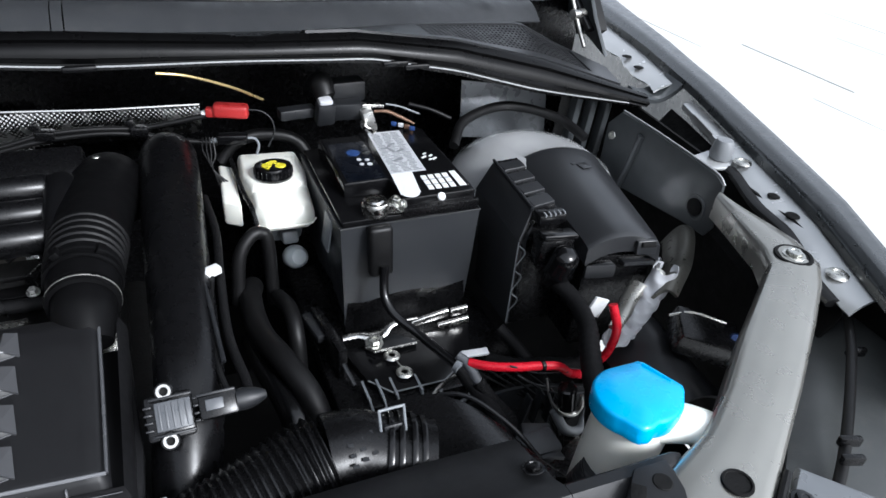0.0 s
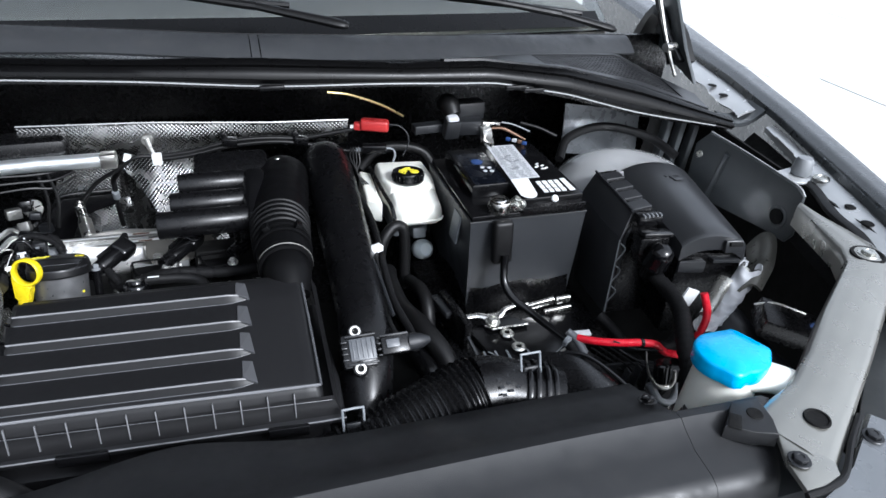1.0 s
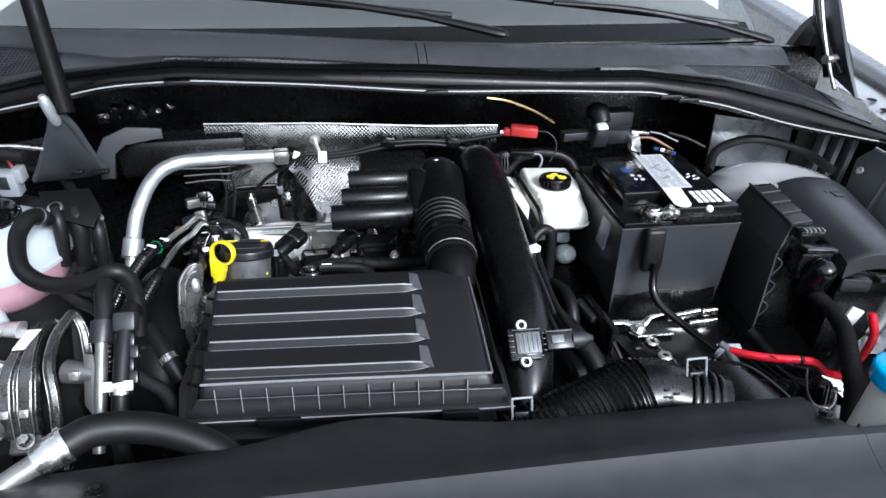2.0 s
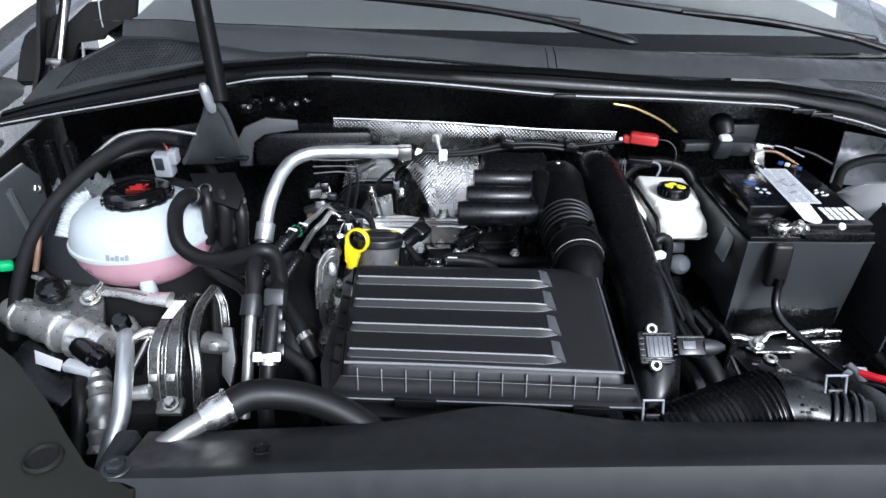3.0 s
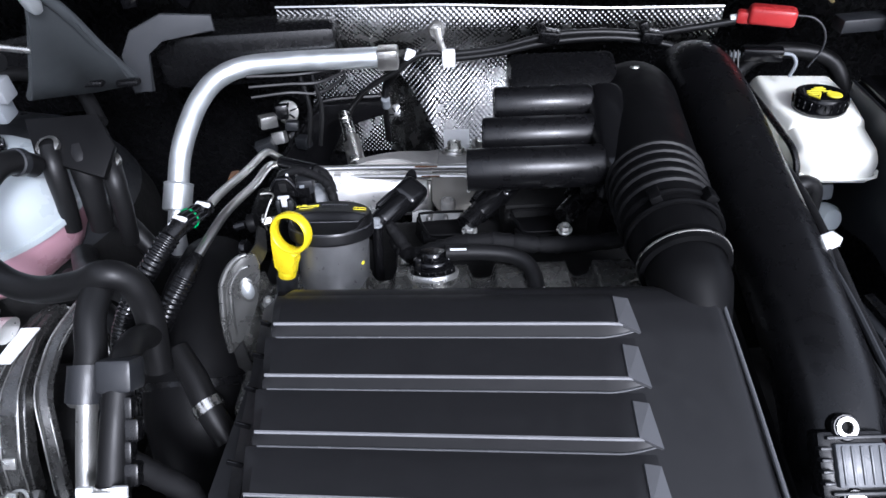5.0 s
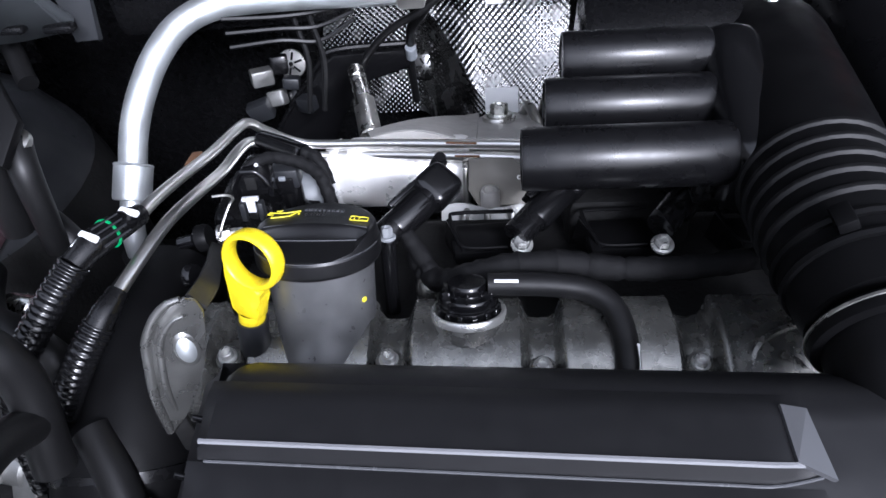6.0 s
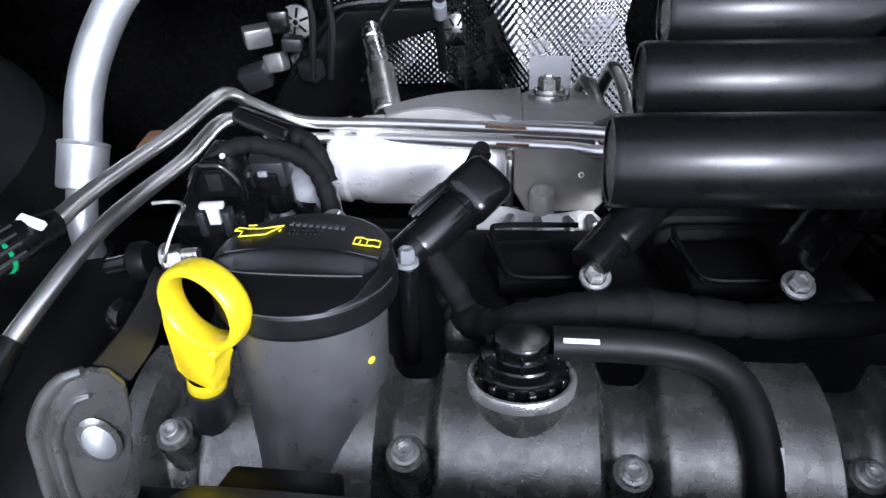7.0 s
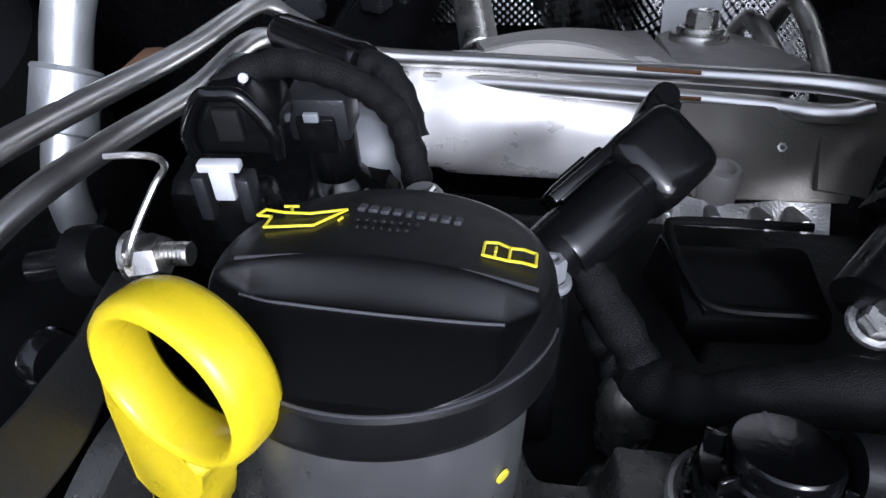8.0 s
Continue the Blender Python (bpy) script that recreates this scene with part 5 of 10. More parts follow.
    part("oil_can_symbol", strokes([[(-0.0280, 0.0086), (-0.0272, 0.0112), (-0.0232, 0.0107), (-0.0180, 0.0112), (-0.0112, 0.0142), (-0.0158, 0.0066), (-0.0248, 0.0042), (-0.0250, 0.0086), (-0.0280, 0.0086)],
                                    [(-0.0216, 0.0110), (-0.0226, 0.0132)], [(-0.0242, 0.0132), (-0.0212, 0.0138)], [(-0.0112, 0.0108), (-0.0116, 0.0094)]], 0.00030), YELLOW_PRINT, cap, "yellow oil can symbol")
    part("book_symbol", strokes([[(0.0176, 0.0060), (0.0176, 0.0014), (0.0200, 0.0008), (0.0224, 0.0002), (0.0250, 0.0000), (0.0272, -0.0008), (0.0272, 0.0034), (0.0248, 0.0046), (0.0224, 0.0046), (0.0200, 0.0062), (0.0176, 0.0060)],
                                 [(0.0224, 0.0046), (0.0224, 0.0002)], [(0.0198, 0.0046), (0.0198, 0.0028)], [(0.0198, 0.0020), (0.0198, 0.0016)]], 0.00030), YELLOW_PRINT, cap, "yellow open book symbol")
    random.seed(17)
    for row, (y0, x0, n, w, h) in enumerate(((0.0158, -0.0085, 9, 0.0021, 0.0024), (0.0108, -0.0080, 8, 0.0013, 0.0016), (0.0080, -0.0074, 7, 0.0012, 0.0015))):
        for k in range(n):
            wide = w * random.uniform(0.55, 0.95)
            b2 = box((x0 + (w + 0.0004) * k, y0 - 0.12 * (w + 0.0004) * k * (row == 0), 0.0002), (wide, h * random.uniform(0.85, 1.0), 0.0010), (0, 0, -6 if row == 0 else 0), 0.0002, None, seg=1)
            b2.transform(m)
            part("raised_mark", b2, CAP_EDGE if row == 0 else CAP_TOP, cap)
    d = m @ Vector((0.0245, -0.0135, -0.0385))
    part("paint_dot", lathe([(0, 0.0006), (0.0015, 0.0005), (0.0017, 0)], along(d, (0.80, -0.60, 0.0)), 14), YELLOW_PRINT, f, "yellow paint dot")
    # black stand with its bolt beside the housing
    part("side_pillar", lathe([(0.0046, -0.050), (0.0044, -0.032), (0.0047, -0.030), (0.0048, -0.001), (0.0040, 0), (0, 0)], along((-0.3535, 0.6500, 0.9120), (0.02, 0.30, 1)), 20), BLACK_SATIN, f)
    part("pillar_bolt", bolt_head((-0.3535, 0.6500, 0.9120), (0.02, 0.30, 1), 0.0034, 0.0075), GREY, f)


oil_filter()


def dipstick():
    d = thing("dipstick", (-0.418, 0.588, 0.86), "yellow plastic oil dipstick handle", "dipstick")
    c = Vector((-0.4086, 0.5968, 0.9517))
    axis = Vector((-0.301, -0.910, 0.285)).normalized()
    down = Vector((-0.4182, 0.5859, 0.915)) - c
    down = (down - axis * down.dot(axis)).normalized()
    side = axis.cross(down).normalized()
    if side.x < 0:
        side = -side
    m = Matrix(((side.x, down.x, axis.x, c.x), (side.y, down.y, axis.y, c.y), (side.z, down.z, axis.z, c.z), (0, 0, 0, 1)))
    # own axes: x across the ring, y down to the stem, z through the ring
    ro, ri, w = 0.0160, 0.0124, 0.0052
    prof = [(ri + 0.0012, -w), (ro - 0.0022, -w), (ro - 0.0010, -w + 0.0006), (ro - 0.0003, -w + 0.0018), (ro, -w + 0.0036), (ro, w - 0.0036), (ro - 0.0003, w - 0.0018), (ro - 0.0010, w - 0.0006), (ro - 0.0022, w), (ri + 0.0012, w), (ri + 0.0003, w - 0.0010), (ri - 0.0002, 0), (ri + 0.0003, -w + 0.0010), (ri + 0.0012, -w)]
    bm = lathe(prof, m, 64)
    bmesh.ops.remove_doubles(bm, verts=bm.verts, dist=0.00005)
    part("ring", bm, YELLOW, d, sharp=60)
    # the web that widens from the stem into the ring
    def cheek(pts, z0, z1, bev):
        b2 = bmesh.new()
        lo = [b2.verts.new((x, y, z0)) for x, y in pts]
        hi = [b2.verts.new((x, y, z1)) for x, y in pts]
        b2.faces.new(lo[::-1])
        b2.faces.new(hi)
        for i in range(len(pts)):
            k = (i + 1) % len(pts)
            b2.faces.new((lo[i], lo[k], hi[k], hi[i]))
        bmesh.ops.bevel(b2, geom=list(b2.edges), offset=bev, segments=2, profile=0.5, affect="EDGES")
        b2.transform(m)
        return b2
    part("web", cheek([(-0.0152, 0.0050), (-0.0128, 0.0130), (-0.0070, 0.0300), (-0.0066, 0.0335), (0.0066, 0.0335), (0.0068, 0.0265), (0.0058, 0.0200), (0.0080, 0.0148), (0.0040, 0.0146), (-0.0060, 0.0136), (-0.0124, 0.0080)], -0.0048, 0.0048, 0.0014), YELLOW, d)
    part("stem", lathe([(0.0066, 0.0), (0.0069, 0.0015), (0.0068, 0.0055), (0.0058, 0.0070), (0, 0.0072)], m @ Matrix.Translation((0, 0.0318, 0)) @ rot(-90, 0, 0), 28), YELLOW, d)
    foot = m @ Vector((0, 0.0365, 0))
    part("guide_tube", tube([foot, foot + Vector((-0.003, -0.002, -0.02)), (-0.43, 0.585, 0.82)], 0.0080, 18, 4), DARK_PLASTIC, d)


dipstick()


def lifting_bracket():
    b = thing("lifting_bracket", (-0.45, 0.56, 0.86), "bent pale steel lifting bracket with a bright dimple", "bracket")
    eye = [(-0.4557, 0.545, 0.884), (-0.4551, 0.548, 0.908), (-0.4537, 0.556, 0.929), (-0.4521, 0.560, 0.939), (-0.4466, 0.565, 0.9486), (-0.4395, 0.568, 0.955), (-0.4331, 0.570, 0.9567), (-0.4297, 0.572, 0.953),
           (-0.4297, 0.574, 0.9435), (-0.4319, 0.571, 0.9305), (-0.4346, 0.564, 0.9166), (-0.4399, 0.555, 0.905), (-0.4485, 0.549, 0.892)]
    part("eye_plate", plate(eye, 0.003, 0.0008), BRACKET_STEEL, b)
    part("rolled_edge", tube([(x - 0.0012, y - 0.002, z) for x, y, z in eye[:7]], [0.0022, 0.0026, 0.0026, 0.0026, 0.0024, 0.0020, 0.0016], 12, 6), BRACKET_STEEL, b)
    mid = Vector((-0.4365, 0.5595, 0.928))
    part("inner_fold", tube([Vector(p).lerp(mid, 0.30) + Vector((-0.0004, -0.0022, 0.0004)) for p in eye[:7]], [0.0012, 0.0016, 0.0018, 0.0018, 0.0016, 0.0012, 0.0008], 10, 6), BRACKET_STEEL, b)
    hole = along((-0.4372, 0.5590, 0.9310), (0.358, -0.902, 0.243)) @ Matrix.Diagonal((0.78, 1.30, 1, 1))
    part("dimple_rim", lathe([(0.0056, 0.0010), (0.0066, 0.0008), (0.0076, 0.0)], hole, 32), BRACKET_STEEL, b)
    # paler metal than the plate, domed: puts a highlight into colour and shape
    part("dimple", lathe([(0, 0.0034), (0.0020, 0.0031), (0.0040, 0.0022), (0.0056, 0.0010)], hole, 32), ALU_PIPE, b, "bright dimple, domed to catch light")
    # neck, fold and leg are the same sheet, toned dark for shade
    part("neck", plate([(-0.4334, 0.571, 0.9557), (-0.4347, 0.590, 0.948), (-0.4398, 0.608, 0.9393), (-0.4439, 0.625, 0.936), (-0.4386, 0.625, 0.932), (-0.4343, 0.608, 0.9336), (-0.4291, 0.590, 0.9388), (-0.4297, 0.574, 0.9416)], 0.002, 0.0005), DULL_SHEET, b)
    part("neck_fold", tube([(-0.4300, 0.575, 0.9425), (-0.4294, 0.590, 0.9393), (-0.4345, 0.608, 0.9342)], [0.0016, 0.0014, 0.0010], 8, 5), DULL_SHEET, b)
    part("leg", plate([(-0.4557, 0.545, 0.884), (-0.4485, 0.549, 0.892), (-0.446, 0.548, 0.84), (-0.458, 0.545, 0.84)], 0.003, 0.0008), DULL_SHEET, b)
    # bent wire, nut and stud beside the filter housing
    part("bent_wire", tube([(-0.4350, 0.6230, 0.9340), (-0.4358, 0.6235, 0.9400), (-0.4345, 0.6255, 0.9460), (-0.4312, 0.6350, 0.9525), (-0.4284, 0.6370, 0.9560), (-0.4288, 0.6365, 0.9588), (-0.4320, 0.6350, 0.9606), (-0.4372, 0.6340, 0.9608)], 0.0007, 8, 6), STEEL_DULL, b)
    part("nut", lathe([(0, 0.0058), (0.0042, 0.0058), (0.0048, 0.0045), (0.0048, 0), (0, 0)], along((-0.4360, 0.6270, 0.9400), (0.95, 0.1, 0.15)), 6), STEEL, b)
    part("nut_washer", lathe([(0, 0.0012), (0.0056, 0.0012), (0.0056, 0), (0, 0)], along((-0.4372, 0.6270, 0.9398), (0.95, 0.1, 0.15)), 24), STEEL_DULL, b)
    part("threaded_stud", ribbed([(-0.4310, 0.6280, 0.9405), (-0.4285, 0.6283, 0.9405), (-0.4252, 0.6285, 0.9406)], 0.0021, 0.0009, 0.0005, 12, 4), STEEL_DULL, b)
    part("rubber_washer", lathe([(0, 0.006), (0.008, 0.006), (0.0092, 0.004), (0.0092, 0), (0, 0)], along((-0.4490, 0.6260, 0.9385), (0.95, 0.1, 0.15)) @ Matrix.Diagonal((0.8, 0.8, 1, 1)), 20), CAP_BLACK, b)
    part("far_stud", rod((-0.4610, 0.6245, 0.9365), (-0.4510, 0.6257, 0.9385), 0.0034, None, 14, 0.001), BLACK_GLOSS, b)
    part("lower_washer", lathe([(0, 0.004), (0.0058, 0.004), (0.0066, 0.002), (0.0066, 0), (0, 0)], along((-0.4520, 0.6080, 0.9290), (0.95, -0.2, 0.15)), 24), BLACK_SATIN, b)


lifting_bracket()


def coil_pose(p):
    """z along the plug, -x towards its latch side."""
    z = Vector((0.031, 0.037, 0.007)).normalized()
    side = Vector((-0.70, 0.55, 0.45))
    x = -(side - z * side.dot(z)).normalized()
    y = z.cross(x)
    return Matrix(((x.x, y.x, z.x, p[0]), (x.y, y.y, z.y, p[1]), (x.z, y.z, z.z, p[2]), (0, 0, 0, 1)))


def ignition_coil():
    """Own axes: z along the plug body, outwards from the head."""
    c = thing("ignition_coil", (0, 0, 0), "black ignition coil with its plug connector", "ignition coil", group="ignition coils", m=coil_pose((-0.3500, 0.6690, 0.9060)))
    part("shaft", lathe([(0, -0.02), (0.0085, -0.02), (0.009, 0.0), (0.0085, 0.012), (0, 0.012)], None, 20), BLACK, c, local=True)
    part("plug", lathe([(0, -0.004), (0.0092, -0.004), (0.0098, -0.002), (0.0098, 0.0215), (0.0090, 0.0225), (0.0090, 0.026), (0, 0.026)], Matrix.Translation((0.001, 0, 0)), 32), BLACK_SATIN, c, local=True)
    h = part("head", box((0, 0.001, 0.036), (0.0250, 0.0210, 0.025), bev=0.0060, seg=4), BLACK_SATIN, c, local=True)
    part("latch_frame", box((-0.0105, 0.004, 0.016), (0.006, 0.012, 0.020), bev=0.0012), BLACK, c, local=True)
    part("latch_window", box((-0.0138, 0.004, 0.017), (0.001, 0.006, 0.009), bev=0.0003), VOID, c, local=True)
    part("latch_bar", box((-0.0105, -0.0045, 0.015), (0.003, 0.002, 0.024), bev=0.0005), BLACK_SATIN, c, local=True)
    part("head_tab", box((-0.0095, 0.001, 0.047), (0.010, 0.010, 0.011), (0, -18, 0), 0.002), BLACK_SATIN, c, local=True)
    part("tab_ear", lathe([(0, 0.011), (0.0035, 0.011), (0.004, 0.010), (0.004, 0)], Matrix.Translation((-0.0115, 0.0065, 0.051)) @ rot(90, 0, 0), 12), BLACK_GLOSS, c, local=True)
    return c


coil = ignition_coil()
for k in (1, 2):
    p = coil.matrix_world.copy()
    p.translation = p.translation + Vector((0.0830 * k, 0.004 * k, 0.001 * k))
    copy_thing(coil, p @ rot(0, 0, 0))
for k, p in enumerate(((-0.276, 0.656, 0.8985), (-0.196, 0.653, 0.899))):
    single("coil_bolt", bolt_head(p, (0, -0.25, 1), 0.0045, 0.0065), CAST, "zinc plated hexagon bolt beside a coil", "bolt", group="coil bolts")


def breather():
    b = thing("breather_valve", (-0.307, 0.607, 0.87), "glossy black crankcase breather cap with its hose", "valve")
    m = along((-0.3068, 0.6075, 0.8985), (0, 0.45, 1))
    part("casting_cup", lathe([(0.040, -0.050), (0.0335, -0.036), (0.0265, -0.022), (0.0222, -0.010), (0.0206, -0.003), (0.0204, 0.0), (0.0176, 0.0), (0.0172, -0.004), (0, -0.004)], m, 48), HEAD, b)
    part("cup_rim", lathe([(0.0178, -0.002), (0.0180, 0.0006), (0.0188, 0.0013), (0.0198, 0.0012), (0.0205, 0.0002), (0.0207, -0.003)], m, 48), CAST, b, "bright machined rim")
    cap = part("cap", lathe([(0.0160, -0.004), (0.0160, 0.0028), (0.0164, 0.0036), (0.0164, 0.0052), (0.0158, 0.0058), (0.0157, 0.0090), (0.0150, 0.0102), (0.0112, 0.0106), (0.0106, 0.0112), (0.0106, 0.0160), (0.0100, 0.0168), (0.0, 0.0170)], m, 48), BLACK_GLOSS, b)
    for k in range(14):
        a = 2 * math.pi * k / 14
        bm = box((0, 0, 0), (0.0022, 0.0028, 0.0050), bev=0.0004, seg=1)
        bm.transform(m @ rot(0, 0, math.degrees(a)) @ Matrix.Translation((0.0164, 0, 0.0015)))
        part("notch", bm, BLACK_GLOSS, cap)
    for k in range(6):
        a = 2 * math.pi * (k + 0.5) / 6
        bm = box((0, 0, 0), (0.0045, 0.0012, 0.0040), bev=0.0003, seg=1)
        bm.transform(m @ rot(0, 0, math.degrees(a)) @ Matrix.Translation((0.0130, 0, 0.0115)))
        part("web", bm, BLACK_GLOSS, cap)
    bm = box((0, 0, 0), (0.0060, 0.0034, 0.020), bev=0.001)
    bm.transform(m @ Matrix.Translation((-0.0005, -0.0208, -0.0085)))
    part("tongue", bm, CAP_BLACK, b)
    hose = part("hose", tube([(-0.2960, 0.6120, 0.9135), (-0.2800, 0.6125, 0.9130), (-0.2600, 0.6125, 0.9115), (-0.2430, 0.6100, 0.9095), (-0.2320, 0.6020, 0.9065), (-0.2275, 0.5870, 0.9020), (-0.2270, 0.5680, 0.8930), (-0.2275, 0.5500, 0.8700)], 0.0064, 22, 7), HOSE, b, "black rubber breather hose")
    part("white_mark", tube([(-0.2925, 0.6094, 0.9192), (-0.2800, 0.6094, 0.9188)], 0.0011, 8, 1, squash=0.6), WHITE, hose)
    part("white_mark", tube([(-0.2222, 0.5800, 0.9035), (-0.2225, 0.5680, 0.8975)], 0.0011, 8, 1), WHITE, hose)


breather()


def coil_loom():
    l = thing("coil_wiring_loom", (-0.25, 0.63, 0.88), "black taped wiring loom along the coils", "cable")

    def lumps(s, total):
        return 1 + 0.10 * math.sin(s * 420) * math.sin(s * 170) + 0.05 * math.sin(s * 900)
    part("trunk", tube([(-0.340, 0.660, 0.890), (-0.333, 0.646, 0.886), (-0.318, 0.633, 0.894), (-0.29, 0.634, 0.902), (-0.255, 0.637, 0.902), (-0.22, 0.636, 0.898), (-0.18, 0.64, 0.894), (-0.14, 0.65, 0.89)], [0.006, 0.007, 0.007, 0.008, 0.008, 0.007, 0.007, 0.007], 14, 12, shape=lumps), TAPE, l)
    part("branch", tube([(-0.350, 0.670, 0.908), (-0.342, 0.660, 0.900), (-0.334, 0.650, 0.894), (-0.328, 0.640, 0.89)], 0.0055, 10, 6, shape=lumps), TAPE, l)
    for k in (1, 2):
        x = -0.338 + 0.083 * k
        part("branch", tube([(x + 0.07, 0.70, 0.93), (x + 0.05, 0.69, 0.926), (x + 0.038, 0.685, 0.92)], 0.003, 10, 6), TAPE, l)


coil_loom()

# ---- battery corner ----


def battery():
    b = thing("battery", (0.21, 0.73, 0.762), "black car battery in a dark grey insulating sleeve", "battery")
    x0, x1, y0, y1 = 0.122, 0.300, 0.636, 0.840
    xm, ym = (x0 + x1) / 2, (y0 + y1) / 2
    part("case", box((xm, ym, 0.848), (x1 - x0 - 0.010, y1 - y0 - 0.010, 0.168), bev=0.004), BLACK, b)

    def sleeve(u, v):
        """A loose jacket round the case, tighter at its foot."""
        k = u * 4
        i = min(int(k), 3)
        f = k - i
        c = [(x0, y0), (x1, y0), (x1, y1), (x0, y1), (x0, y0)]
        x = c[i][0] + (c[i + 1][0] - c[i][0]) * f
        y = c[i][1] + (c[i + 1][1] - c[i][1]) * f
        s = 0.93 + 0.07 * v + 0.003 * math.sin(40 * u) * math.sin(9 * v)
        return (xm + (x - xm) * s, ym + (y - ym) * s, 0.768 + 0.160 * v)
    part("sleeve", sheet(sleeve, 80, 12, 0.003), SLEEVE, b)
    edge = [(x0, y0), (x1, y0), (x1, y1)]
    part("sleeve_hem", tube([(x, y, 0.9285) for x, y in [(x0, y1)] + edge], 0.0014, 6, 1), DARK_PLASTIC, b)
    # lid: a raised block at the back, one along the side, and a low deck round the terminal
    part("deck", box((xm, ym, 0.930), (x1 - x0 - 0.006, y1 - y0 - 0.006, 0.012), bev=0.002), BLACK_SATIN, b)
    part("lid_block", box((0.171, 0.757, 0.946), (0.058, 0.130, 0.022), bev=0.003), BLACK_SATIN, b)
    part("lid_block", box((0.246, 0.734, 0.946), (0.094, 0.190, 0.022), bev=0.003), BLACK_SATIN, b)
    part("lid_step", box((0.247, 0.6365, 0.939), (0.098, 0.006, 0.012), bev=0.001), BLACK, b)
    part("lid_seam", tube([(0.198, 0.6385, 0.9415), (0.294, 0.6385, 0.9415)], 0.0011, 6, 1), DARK_PLASTIC, b)
    part("edge_knob", lathe([(0, 0.003), (0.0045, 0.003), (0.0055, 0.001), (0.0055, 0)], along((0.247, 0.6385, 0.953), (0, -0.7, 0.7)), 14), WHITE, b)
    lid_z = 0.9574

    def flat(poly, z=lid_z, t=0.0006):
        return plate([(x, y, z) for x, y in poly], t, 0, down=(0, 0, -1))
    part("navy_label", flat([(0.147, 0.694), (0.196, 0.694), (0.199, 0.800), (0.150, 0.800)]), NAVY, b, "dark navy maker's label")
    part("white_label", flat([(0.199, 0.648), (0.224, 0.648), (0.232, 0.700), (0.204, 0.700)], lid_z + 0.0003), WHITE, b, "white label end")
    part("printed_label", flat([(0.204, 0.700), (0.251, 0.700), (0.258, 0.822), (0.212, 0.822)], lid_z + 0.0003), SILVER_LABEL, b, "silver label with dense print")
    part("label_tip", lathe([(0, 0.0005), (0.0115, 0.0005), (0.0115, 0)], Matrix.Translation((0.2115, 0.650, lid_z)), 20), WHITE, b)
    bars = bmesh.new()
    random.seed(5)
    for k in range(32):
        y = 0.704 + 0.0036 * k
        xa = 0.2065 + 0.06 * (y - 0.70)
        for j in range(3):
            a = 0.0135 * j + random.uniform(0, 0.003)
            w = random.uniform(0.007, 0.012)
            box((xa + a + w / 2, y, lid_z + 0.0006), (w, 0.0013, 0.0005), (0, 0, 0), 0, bars)
    for x, y, w, h in ((0.222, 0.772, 0.014, 0.003), (0.226, 0.764, 0.003, 0.016), (0.232, 0.780, 0.012, 0.003), (0.238, 0.760, 0.012, 0.004), (0.226, 0.735, 0.016, 0.005)):
        box((x, y, lid_z + 0.0007), (w, h, 0.0006), (0, 0, 25), 0, bars)
    part("label_print", bars, GREY, b, "rows of unreadable dark print")
    warn = bmesh.new()
    for i in range(4):
        for j in range(3):
            box((0.240 + 0.0095 * i + 0.0005 * j, 0.656 + 0.0125 * j, lid_z + 0.0002), (0.0068, 0.0105, 0.0006), (0, 0, -4), 0, warn)
    part("warning_print", warn, WHITE, b, "white warning panel")
    part("warning_print", flat([(0.277, 0.651), (0.286, 0.651), (0.286, 0.690), (0.278, 0.690)]), WHITE, b)
    sym = bmesh.new()
    for p, w in (((0.262, 0.735), 0.009), ((0.272, 0.737), 0.006), ((0.266, 0.744), 0.006), ((0.274, 0.728), 0.008), ((0.268, 0.727), 0.005)):
        box((p[0], p[1], lid_z), (w, 0.003, 0.0006), (0, 0, 35), 0, sym)
    part("symbol_print", sym, WHITE, b)
    dots = bmesh.new()
    for p, r in (((0.1835, 0.748), 0.0032), ((0.1935, 0.745), 0.0032), ((0.1935, 0.733), 0.0035), ((0.1835, 0.735), 0.003)):
        lathe([(0, 0.0007), (r, 0.0007), (r, 0)], Matrix.Translation((p[0] - 0.006, p[1], lid_z)), 16, dots)
    part("label_dots", dots, SILVER_LABEL, b, "small pale marks on the navy label")
    part("label_disc", lathe([(0, 0.0007), (0.009, 0.0007), (0.009, 0)], Matrix.Translation((0.1755, 0.768, lid_z)), 20), BLUE_DARK, b, "small dark blue disc")
    part("side_grip", box((0.1195, 0.69, 0.895), (0.003, 0.030, 0.045), (0, 8, 0), 0.001), SENSOR_GREY, b, "pale grey sleeve tab")


battery()


